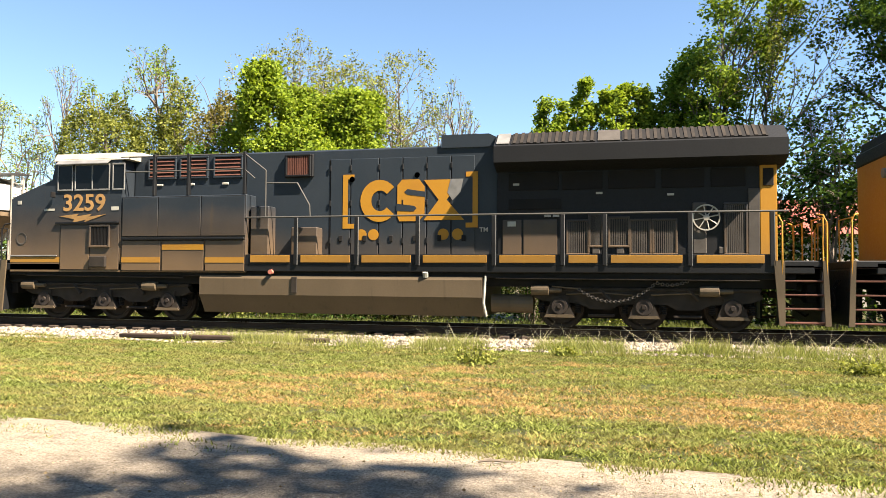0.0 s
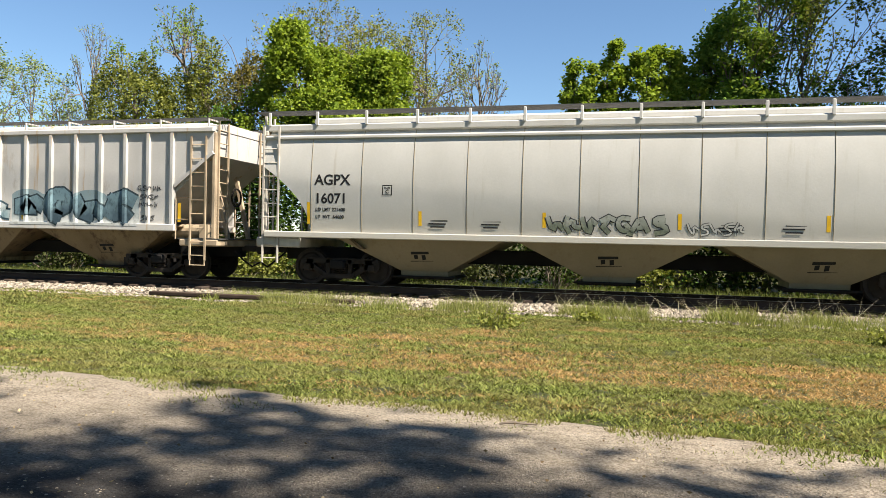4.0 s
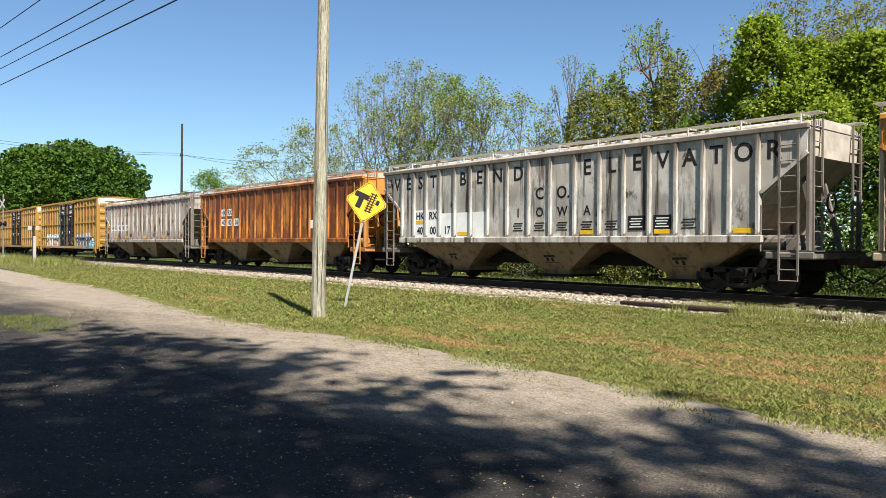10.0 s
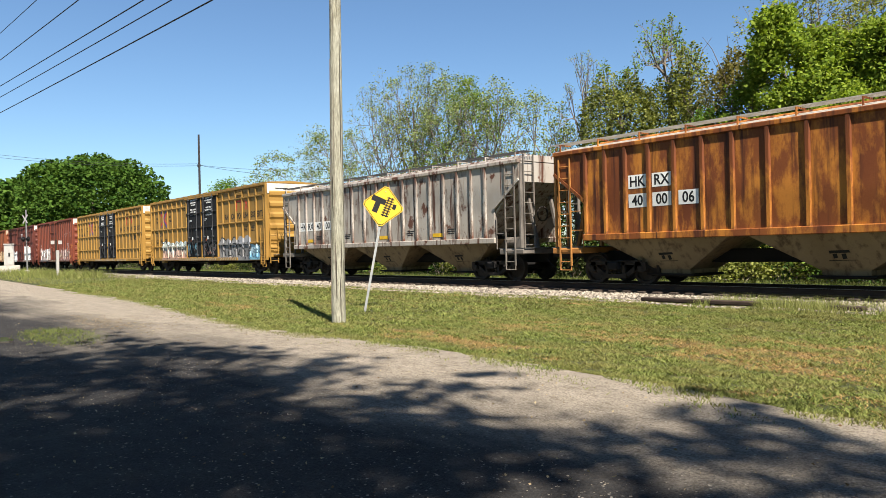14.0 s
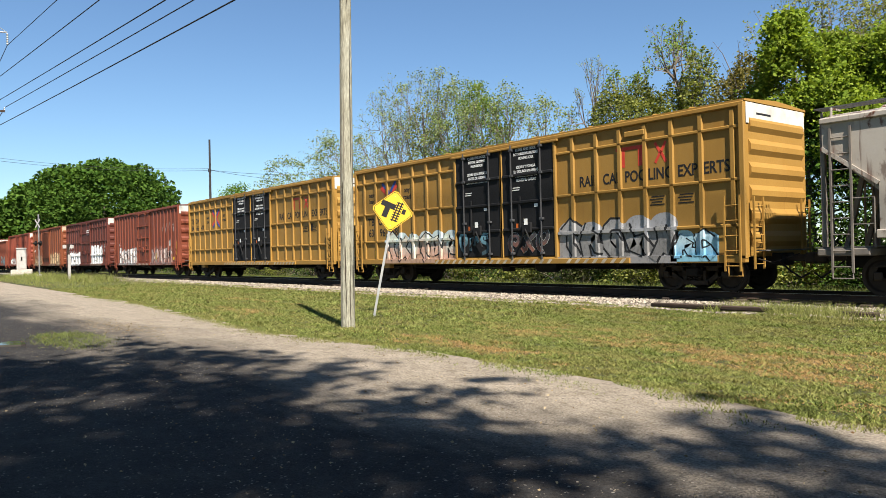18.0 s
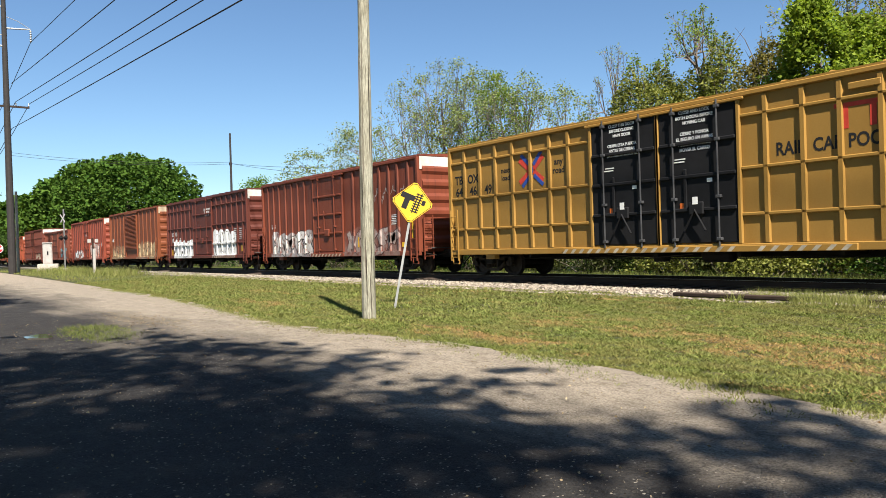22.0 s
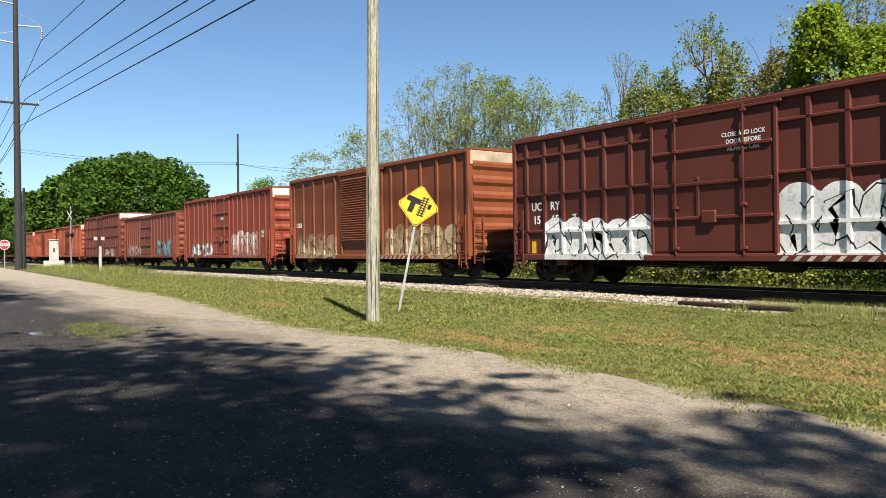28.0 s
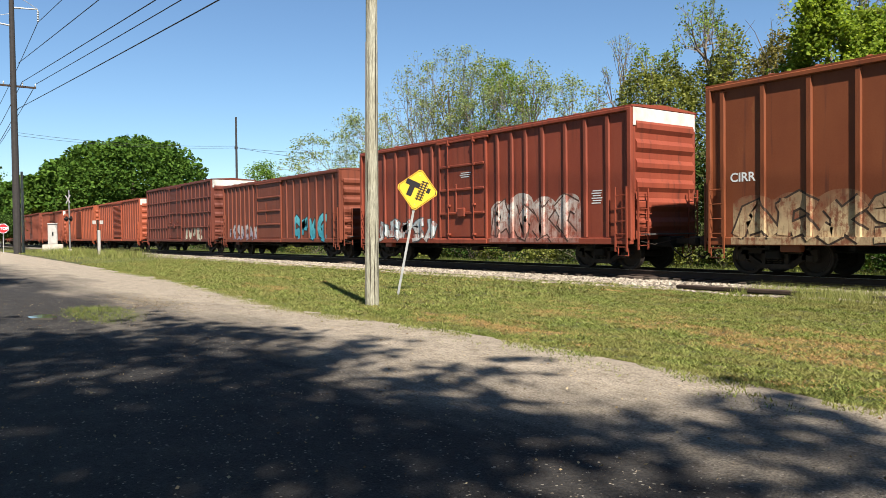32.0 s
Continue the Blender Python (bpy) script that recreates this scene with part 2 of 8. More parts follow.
def tag_paint(fill, fill2, z0, z1, under=None):
    """Sprayed colour that fades from one tone to another, worn thin in spots."""
    key = (fill, fill2, z0, z1, under)
    if key not in TAG_PAINT:
        m, nt, b = nodes("sprayed_paint", 0.7)
        tc, sx = nt.nodes.new("ShaderNodeTexCoord"), nt.nodes.new("ShaderNodeSeparateXYZ")
        link(nt, tc.outputs["Object"], sx.inputs[0])
        up = arith(nt, "DIVIDE", arith(nt, "SUBTRACT", sx.outputs["Z"], z0), z1 - z0)
        up = arith(nt, "ADD", up, arith(nt, "MULTIPLY", arith(nt, "SUBTRACT", noise_of(nt, 1.6, 4), 0.5), 1.6))
        c = mix(nt, ramp(nt, up, 0.25, 0.75), fill, fill2)
        c = mix(nt, arith(nt, "MULTIPLY", ramp(nt, noise_of(nt, 9, 7, (1, 1, 0.6), (1, 2, 3), 0.7), 0.5, 0.68), 0.7), c, [v * 0.42 for v in fill])
        if under:   # the car's own paint shows where the spray has weathered off, in patches and in runs
            c = mix(nt, arith(nt, "MULTIPLY", ramp(nt, noise_of(nt, 3.2, 8, (1, 1, 0.8), (4, 0, 7), 0.75), 0.50, 0.60), 0.85), c, under)
            c = mix(nt, arith(nt, "MULTIPLY", ramp(nt, noise_of(nt, 14, 5, (1, 1, 0.09), (2, 5, 1), 0.6), 0.53, 0.66), 0.75), c, [v * 0.7 for v in under])
        link(nt, c, b.inputs["Base Color"])
        TAG_PAINT[key] = m
    return TAG_PAINT[key]


def wrapped(g, name, material, parent, relief, lift):
    """Lays flat faces on a car's near side, over its posts and bars. relief: (post places, outer and inner half width, depth), level bars (z0, z1, depth), face y."""
    (posts, wo, wi, deep), bars, face = relief
    face_at = face if callable(face) else (lambda z: face)
    me = g.mesh(name, material)
    bm = bmesh.new()
    bm.from_mesh(me)
    xs, zs = [v.co.x for v in bm.verts], [v.co.z for v in bm.verts]
    cuts = [((p + d, 0, 0), (1, 0, 0)) for p in posts for d in (-wo, -wi, wi, wo) if min(xs) < p + d < max(xs)]
    cuts += [((0, 0, z), (0, 0, 1)) for za, zb, _ in bars for z in (za - 0.004, za, zb, zb + 0.004) if min(zs) < z < max(zs)]
    for co, no in cuts:
        bmesh.ops.bisect_plane(bm, geom=bm.verts[:] + bm.edges[:] + bm.faces[:], plane_co=co, plane_no=no)
    for v in bm.verts:
        out = 0.0
        for p in posts:
            d = abs(v.co.x - p)
            if d < wo:
                out = max(out, deep * min(1.0, (wo - d) / (wo - wi)))
        for za, zb, depth in bars:
            if za - 0.001 <= v.co.z <= zb + 0.001:
                out = max(out, depth)
        v.co.y += face_at(v.co.z) - out - lift
    bm.to_mesh(me)
    bm.free()
    return part(name, me, None, parent)


def stroke_faces(g, pts, width, y):
    """A flat band of even width through points; y steps outward a little at each band."""
    if len(pts) > 3:
        fine = [pts[0]]
        for a, b in zip(pts[:-1], pts[1:]):
            fine += [(a[0] * .75 + b[0] * .25, a[1] * .75 + b[1] * .25), (a[0] * .25 + b[0] * .75, a[1] * .25 + b[1] * .75)]
        pts = fine + [pts[-1]]
    y -= 0.0004
    left, right = [], []
    for i, (px, pz) in enumerate(pts):
        (ax, az), (bx, bz) = pts[max(i - 1, 0)], pts[min(i + 1, len(pts) - 1)]
        l = math.hypot(bx - ax, bz - az) or 1
        nx, nz = -(bz - az) / l * width / 2, (bx - ax) / l * width / 2
        if 0 < i < len(pts) - 1:   # widen at bends
            u, v = Vector((px - ax, pz - az)).normalized(), Vector((bx - px, bz - pz)).normalized()
            k = 1 / max(0.6, math.sqrt(max(0.0, (1 + u.dot(v)) / 2)))
            nx, nz = nx * k, nz * k
        left.append((px + nx, y, pz + nz))
        right.append((px - nx, y, pz - nz))
    n = len(pts)
    g.add(left + right, [(i, i + 1, n + i + 1, n + i) for i in range(n - 1)])
    return y


def sprayed_run(car, shapes, x0, x1, z0, z1, fill, fill2, outline, relief, seed=0, fat=0.30, edge=0.08, cloud=None, under=None):
    """A run of fat sprayed shapes, each with its dark edge under it, on an uneven sprayed cloud."""
    rng = random.Random(seed)
    w = (x1 - x0) / len(shapes)
    h = z1 - z0
    if cloud:
        g = G()
        n = max(6, int((x1 - x0) / 0.08))
        swell = [rng.uniform(0.0, 0.16) * h for _ in range(len(shapes) + 1)]
        tops = []
        for k in range(n + 1):   # one round hump over each shape
            u = len(shapes) * k / n
            tops.append(z1 + 0.05 * h - swell[int(u)] - 0.9 * h * abs(u % 1 - 0.5) ** 2.6)
        for k in range(n):
            xa, xb = x0 - 0.12 + (x1 - x0 + 0.24) * k / n, x0 - 0.12 + (x1 - x0 + 0.24) * (k + 1) / n
            g.add([(xa, 0, z0 - 0.02), (xb, 0, z0 - 0.02), (xb, 0, tops[k + 1]), (xa, 0, tops[k])], [(0, 1, 2, 3)])
        wrapped(g, "sprayed_cloud", tag_paint(*cloud, z0, z1, under), car, relief, 0.002)
    paint, dark = tag_paint(fill, fill2, z0, z1, under), tag_paint(outline, outline, z0, z1)
    for i, k in enumerate(shapes):
        lean, grow, sink = rng.uniform(-0.16, 0.16) * h, rng.uniform(0.86, 1.0), rng.uniform(0, 0.06) * h
        tilt = rng.uniform(-0.07, 0.07) * h

        def put_in(p):
            u, v = p
            cx = x0 + w * (i + 0.5) + (u - 0.5) * w * 0.86 + lean * (v - 0.5) + 0.05 * w * math.sin(5 * v + i)
            return (cx, z0 + sink + fat * h * 0.22 + v * (h * grow - sink - fat * h * 0.44) + tilt * (u - 0.5))
        bands = [[put_in(p) for p in line] for line in STROKES[k]]
        wide = fat * min(w, h * 0.9)
        g, y = G(), 0.0
        for line in bands:
            y = stroke_faces(g, line, wide, y)
        letter = wrapped(g, "sprayed_shape", paint, car, relief, 0.010 + 0.004 * (i % 2))
        g, y = G(), 0.0
        for line in bands:
            y = stroke_faces(g, line, wide + 2 * edge * min(w, h), y)
        wrapped(g, "sprayed_edge", dark, letter, relief, 0.004 + 0.003 * (i % 2))


def box_relief(ribs, belts=()):
    return (ribs, 0.075, 0.05, 0.06), [(0.78, 0.98, 0.092)] + [(z - 0.045, z + 0.045, 0.062) for z in belts], -1.50


def scrawled(nt, c, x0, x1, z0, z1, col, step=0.3, wide=0.03):
    """One thin sprayed line that zigzags unevenly."""
    tc, sx = nt.nodes.new("ShaderNodeTexCoord"), nt.nodes.new("ShaderNodeSeparateXYZ")
    link(nt, tc.outputs["Object"], sx.inputs[0])
    x = arith(nt, "ADD", sx.outputs["X"], arith(nt, "MULTIPLY", noise_of(nt, 1.9, 2, (1, 0, 1), (x0, 0, 2)), 0.9))
    tri = arith(nt, "PINGPONG", x, step)
    hgt = arith(nt, "ADD", arith(nt, "MULTIPLY", tri, (z1 - z0) / step * 0.75), z0)
    hgt = arith(nt, "ADD", hgt, arith(nt, "MULTIPLY", noise_of(nt, 2.4, 1, (1, 0, 1), (x0, 0, 9)), (z1 - z0) * 0.5))
    off = arith(nt, "ABSOLUTE", arith(nt, "SUBTRACT", sx.outputs["Z"], hgt))
    on = arith(nt, "LESS_THAN", off, wide * (1 + (z1 - z0) / step * 0.7))
    ends = arith(nt, "MINIMUM", arith(nt, "SUBTRACT", sx.outputs["X"], x0), arith(nt, "SUBTRACT", x1, sx.outputs["X"]))
    mask = arith(nt, "MULTIPLY", arith(nt, "MULTIPLY", on, arith(nt, "GREATER_THAN", ends, 0.0)), arith(nt, "LESS_THAN", sx.outputs["Y"], 0.0))
    return mix(nt, arith(nt, "MULTIPLY", mask, 0.75), c, col)

# ---- ground, road, track ----
TRACK_Y, RAIL_Z = 18.93, 0.45
EDGE = [(-400, 14.0), (-120, 11.5), (-60, 9.6), (-36, 8.75), (-28, 8.5), (-20, 7.6), (-15, 7.15), (-10, 7.6), (-6, 7.4), (-2, 7.1), (2, 6.7), (20, 5.6), (60, 3.0), (400, -15)]


def road_edge(x):
    return float(np.interp(x, [e[0] for e in EDGE], [e[1] for e in EDGE]))


def ragged_edge(x):
    """The line where the gravel ends."""
    return road_edge(x) + 0.10 * noise.noise((x * 0.7, 3, 0)) + 0.08 * noise.noise((x * 2.7, 9, 0)) + 0.07 * noise.noise((x * 8, 5, 0))


EDGE_X = np.arange(-120.0, 40.0, 0.08)
EDGE_Y = np.array([ragged_edge(v) for v in EDGE_X])


def ground_z(x, y):
    """Height of the ground: flat road, a verge that rises to the ballast, flat behind the track."""
    e = road_edge(x)
    up = min(max((y - e) / (16.3 - e), 0), 1)
    back = min(max((y - 21.5) / 3, 0), 1)
    bumps = 0.05 * noise.noise((x * 0.45, y * 0.45, 0)) + 0.025 * noise.noise((x * 1.3, y * 1.3, 4))
    return -0.045 + 0.065 * min(max((y - e + 0.45) / 1.1, 0), 1) + 0.10 * up * up - 0.1 * back + bumps * min(max((y - e) / 1.0, 0), 1) * (0.6 if y < 30 else 1.5)


def ground_material():
    m, nt, b = nodes("grass_ground", 0.95)
    big, mid, fine = noise_of(nt, 0.5, 5, (0.4, 1.5, 1)), noise_of(nt, 2.2, 6, offset=(5, 2, 0)), noise_of(nt, 45, 4)
    c = mix(nt, ramp(nt, mid, 0.35, 0.7), (0.022, 0.030, 0.008), (0.085, 0.092, 0.030))
    dry = arith(nt, "ADD", arith(nt, "MULTIPLY", big, 0.55), arith(nt, "MULTIPLY", noise_of(nt, 4.5, 6, (0.6, 1.8, 1), (1, 7, 0)), 0.45))
    c = mix(nt, arith(nt, "MULTIPLY", ramp(nt, dry, 0.51, 0.63), 0.85), c, (0.25, 0.150, 0.065))
    c = mix(nt, arith(nt, "MULTIPLY", ramp(nt, fine, 0.42, 0.62), 0.75), c, (0.028, 0.032, 0.008))
    link(nt, c, b.inputs["Base Color"])
    bump(nt, b, fine, 0.9, 0.05)
    return m


def road_material():
    """Old asphalt, its near part darkened to deepen the tree shade, with pale dust and gravel towards the verge."""
    m, nt, b = nodes("shaded_dusty_road", 0.95)
    tc, sx = nt.nodes.new("ShaderNodeTexCoord"), nt.nodes.new("ShaderNodeSeparateXYZ")
    link(nt, tc.outputs["Object"], sx.inputs[0])
    big, mid, grit = noise_of(nt, 0.35, 5, (0.5, 1.6, 1)), noise_of(nt, 2.2, 7), noise_of(nt, 42, 4, rough=0.7)
    clod = noise_of(nt, 9, 5, (0.7, 1.2, 1), (2, 6, 0), 0.6)
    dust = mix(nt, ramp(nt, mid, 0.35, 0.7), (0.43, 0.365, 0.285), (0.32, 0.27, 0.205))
    # near-black tone holds part of the roadside trees' shade
    shaded_tar = mix(nt, ramp(nt, mid, 0.3, 0.7), (0.022, 0.020, 0.019), (0.050, 0.045, 0.040))
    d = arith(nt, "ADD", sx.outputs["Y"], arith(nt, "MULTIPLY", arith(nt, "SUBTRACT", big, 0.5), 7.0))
    c = mix(nt, ramp(nt, arith(nt, "MULTIPLY", d, 0.1), 0.36, 0.62), shaded_tar, dust)
    vo = nt.nodes.new("ShaderNodeTexVoronoi")
    vo.inputs["Scale"].default_value = 60
    link(nt, coords(nt), vo.inputs["Vector"])
    sep = nt.nodes.new("ShaderNodeSeparateColor")
    link(nt, vo.outputs["Color"], sep.inputs[0])
    c = mix(nt, arith(nt, "MULTIPLY", ramp(nt, sep.outputs[0], 0.985, 0.99), 0.7), c, (0.40, 0.36, 0.30))
    c = mix(nt, arith(nt, "MULTIPLY", ramp(nt, sep.outputs[1], 0.6, 0.9), 0.55), c, mix(nt, 1.0, c, (0.45, 0.43, 0.40), "MULTIPLY"))
    c = mix(nt, arith(nt, "MULTIPLY", ramp(nt, grit, 0.44, 0.60), 0.8), c, mix(nt, 1.0, c, (0.50, 0.48, 0.45), "MULTIPLY"))
    c = mix(nt, arith(nt, "MULTIPLY", ramp(nt, clod, 0.5, 0.66), 0.6), c, mix(nt, 1.0, c, (0.55, 0.52, 0.48), "MULTIPLY"))
    link(nt, c, b.inputs["Base Color"])
    h = arith(nt, "ADD", arith(nt, "ADD", grit, arith(nt, "MULTIPLY", vo.outputs["Distance"], 0.6)), arith(nt, "ADD", arith(nt, "MULTIPLY", mid, 2.0), clod))
    bump(nt, b, h, 1.0, 0.03)
    return m


GRASS, ROAD = ground_material(), road_material()


def sheet(name, xs, ys, height, mat):
    g = G()
    g.v = [(x, y, height(x, y)) for x in xs for y in ys]
    n = len(ys)
    g.f = [[i * n + j, (i + 1) * n + j, (i + 1) * n + j + 1, i * n + j + 1] for i in range(len(xs) - 1) for j in range(n - 1)]
    me = bpy.data.meshes.new(name)
    me.from_pydata(g.v, [], g.f)
    me.polygons.foreach_set("use_smooth", [True] * len(me.polygons))
    me.materials.append(mat)
    return me


def graded(stops):
    out = []
    for a, b, step in stops:
        n = max(1, round((b - a) / step))
        out += [a + (b - a) * k / n for k in range(n)]
    return out + [stops[-1][1]]


ground = thing("ground", "mown grass verge with dry brown patches", "grass", kind="structure",
               mesh=sheet("ground", graded([(-2500, -400, 300), (-400, -80, 20), (-80, 30, 0.5), (30, 100, 10), (100, 2500, 300)]),
                          graded([(-2500, -60, 300), (-60, 3, 9), (3, 17, 0.4), (17, 40, 1.5), (40, 120, 20), (120, 2500, 300)]), ground_z, GRASS))


def road():
    xs = graded([(-380, -90, 6), (-90, 30, 0.25), (30, 380, 6)])
    g = G()
    rows = 26
    for x in xs:
        e = ragged_edge(x)
        for k in range(rows):
            u = min(k / (rows - 2), 1.0)
            y = e - (1 - u) ** 1.6 * 22
            z = 0.035 + 0.02 * noise.noise((x * 0.35, y * 0.6, 2)) - 0.03 * (1 - min((e - y) / 0.5, 1))
            g.v.append((x, y + (0.04 if k == rows - 1 else 0), z if k < rows - 1 else -0.08))
    g.f = [[i * rows + j, (i + 1) * rows + j, (i + 1) * rows + j + 1, i * rows + j + 1] for i in range(len(xs) - 1) for j in range(rows - 1)]
    me = bpy.data.meshes.new("road")
    me.from_pydata(g.v, [], g.f)
    me.polygons.foreach_set("use_smooth", [True] * len(me.polygons))
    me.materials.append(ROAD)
    return thing("road", "old road with pale dusty gravel edges and tree shade painted in", "road", kind="structure", mesh=me)


road()


def gravel():
    """Loose grit and small stones on the near road."""
    rng = random.Random(77)
    st = G()
    for _ in range(11000):
        x = 5 - 21 * rng.random() ** 1.1
        y = road_edge(x) - 0.25 - 6.0 * rng.random() ** 1.3
        z = 0.038 + 0.02 * noise.noise((x * 0.35, y * 0.6, 2))
        r = 0.004 + 0.010 * rng.random() ** 3
        k = rng.uniform(0.7, 1.3)
        st.add([(x + r * k, y, z), (x, y + r, z), (x - r, y, z), (x, y - r * k, z), (x + r * rng.uniform(-.3, .3), y, z + r * 0.4)], [(0, 1, 4), (1, 2, 4), (2, 3, 4), (3, 0, 4)])
    m = plain("road_grit", (0.2, 0.17, 0.14), 0.95, vary=0.1)
    nt = m.node_tree
    ge = nt.nodes.new("ShaderNodeNewGeometry")
    link(nt, ramp(nt, ge.outputs["Random Per Island"], 0, 1, (0.06, 0.050, 0.038), (0.30, 0.255, 0.20)), nt.nodes["Principled BSDF"].inputs["Base Color"])
    me = bpy.data.meshes.new("gravel")
    me.from_pydata(st.v, [], st.f)
    me.materials.append(m)
    thing("gravel", "loose grit and small stones on the road", "gravel", kind="stuff", mesh=me)


gravel()
BALLAST = plain("ballast_stone", (0.16, 0.14, 0.115), 0.95, vary=0.35, scale=9, grain=30, relief=0.8)
TIE_WOOD = plain("weathered_tie", (0.055, 0.040, 0.030), 0.95, vary=0.4, scale=4)
RAIL_STEEL = plain("rusty_rail", (0.045, 0.028, 0.020), 0.75, 0.1)
RAIL_HEAD = plain("polished_rail_head", (0.35, 0.34, 0.33), 0.3, 0.9)


def trackbed():
    # gravel bed with sloping shoulders
    g = G()
    prof = [(-2.9, 0.0), (-2.55, 0.12), (-1.75, 0.19), (-1.1, 0.19), (-0.7, 0.225), (0.75, 0.235), (1.75, 0.22), (2.6, 0.05), (3.1, -0.1)]
    xs = graded([(-420, -90, 8), (-90, 40, 0.4), (40, 420, 8)])
    for x in xs:
        for y, z in prof:
            g.v.append((x, TRACK_Y + y + 0.22 * noise.noise((x * 0.8, y, 0)) * (abs(y) > 2.3), z + 0.03 * noise.noise((x * 1.5, y * 2, 1))))
    n = len(prof)
    g.f = [[i * n + j, (i + 1) * n + j, (i + 1) * n + j + 1, i * n + j + 1] for i in range(len(xs) - 1) for j in range(n - 1)]
    bed = thing("track_bed", "pale crushed-stone ballast under the railway track", "ballast", kind="structure", mesh=g.mesh("track_bed", BALLAST))
    # loose stones on the near shoulder
    rng = random.Random(5)
    st = G()
    for _ in range(24000):
        x = -70 + 84 * rng.random() ** 0.7
        y = TRACK_Y - 3.2 + 2.0 * rng.random()
        z = float(np.interp(y - TRACK_Y, [p[0] for p in prof], [p[1] for p in prof])) if y > TRACK_Y - 2.9 else ground_z(x, y)
        r = rng.uniform(0.026, 0.065)
        pts = [(x + r * rng.uniform(0.7, 1.3) * a, y + r * rng.uniform(0.7, 1.3) * b, z + 0.01 + r * 0.7 * c) for a, b, c in
               ((1, 0, 0), (0, 1, 0), (-1, 0, 0), (0, -1, 0), (rng.uniform(-.3, .3), rng.uniform(-.3, .3), 1), (0, 0, -1))]
        st.add(pts, [(0, 1, 4), (1, 2, 4), (2, 3, 4), (3, 0, 4), (1, 0, 5), (2, 1, 5), (3, 2, 5), (0, 3, 5)])
    stone = plain("loose_stone", (0.5, 0.47, 0.42), 0.95, vary=0.1)
    nt = stone.node_tree
    ge = nt.nodes.new("ShaderNodeNewGeometry")
    link(nt, ramp(nt, ge.outputs["Random Per Island"], 0, 1, (0.05, 0.041, 0.031), (0.38, 0.325, 0.255)), nt.nodes["Principled BSDF"].inputs["Base Color"])
    me = bpy.data.meshes.new("stones")
    me.from_pydata(st.v, [], st.f)
    me.materials.append(stone)
    tagged(part("stones", me, None, bed), kind="stuff")
    return bed


BED = trackbed()


def rails():
    prof = [(-0.075, 0), (0.075, 0), (0.075, 0.012), (0.012, 0.035), (0.01, 0.125), (0.036, 0.138), (0.036, 0.165), (0.028, 0.172), (-0.028, 0.172), (-0.036, 0.165), (-0.036, 0.138), (-0.01, 0.125), (-0.012, 0.035), (-0.075, 0.012)]
    for side in (-1, 1):
        y0, z0 = TRACK_Y + side * 0.755, RAIL_Z - 0.172
        g = G().prism([(y0 + a, z0 + b) for a, b in prof], -420, 420, "x")
        rail = thing("rail", "rusty steel running rail with a polished head", "rail", "rails", "structure", mesh=g.mesh("rail", RAIL_STEEL))
        part("rail_head", G().box(-420, 420, y0 - 0.03, y0 + 0.03, RAIL_Z - 0.001, RAIL_Z + 0.0015), RAIL_HEAD, rail, "polished rail head")


rails()


def ties():
    rng = random.Random(8)
    track = BED
    me = G().cbox(-0.115, 0.115, -1.3, 1.3, -0.09, 0.09, 0.015).mesh("tie", TIE_WOOD)
    far = G()
    for k in range(-700, 420):
        x = k * 0.52 + rng.uniform(-0.03, 0.03)
        z = RAIL_Z - 0.172 - 0.09
        if -112 <= k * 0.52 <= 32:
            ob = part("tie", me, None, track)
            ob.matrix_basis = pose(x, TRACK_Y + rng.uniform(-0.06, 0.06), z, 0, 0, rng.uniform(-1.2, 1.2))
        else:
            far.box(x - 0.115, x + 0.115, TRACK_Y - 1.3, TRACK_Y + 1.3, z - 0.09, z + 0.09)
    tagged(part("far_ties", far, TIE_WOOD, track), kind="stuff")

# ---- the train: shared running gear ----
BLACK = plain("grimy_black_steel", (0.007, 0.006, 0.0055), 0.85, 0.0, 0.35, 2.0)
FRAME = plain("dusty_cast_steel", (0.026, 0.020, 0.015), 0.9, 0.0, 0.4, 3.0)
WHEEL = plain("wheel_steel", (0.028, 0.021, 0.017), 0.75, 0.1, 0.4, 5.0)
WHITE_TXT = plain("white_lettering", (0.72, 0.72, 0.70), 0.7)
BLACK_TXT = plain("black_lettering", (0.012, 0.012, 0.013), 0.8)
YELLOW = plain("reflective_yellow", (0.72, 0.42, 0.02), 0.5)
WHITE = plain("white_paint", (0.80, 0.79, 0.75), 0.6, vary=0.12)
GRATING = plain("galvanised_grating", (0.10, 0.098, 0.092), 0.7, 0.2)

# dark brown puts the shade behind the smooth hopper's end curve into the colour
BAY_SHADE = plain("shaded_brown_slope", (0.15, 0.105, 0.062), 0.85, vary=0.35, scale=1.5)
LOCK_STEEL = plain("dark_lock_rod", (0.05, 0.05, 0.052), 0.5, vary=0.3)
SILL_PALE = plain("pale_sill_strokes", (0.42, 0.36, 0.27), 0.8, vary=0.4)

WHEELS = []   # (wheelset, position in its truck, radius)
SHARED = {}


def shared(key, make):
    if key not in SHARED:
        SHARED[key] = make()
    return SHARED[key]


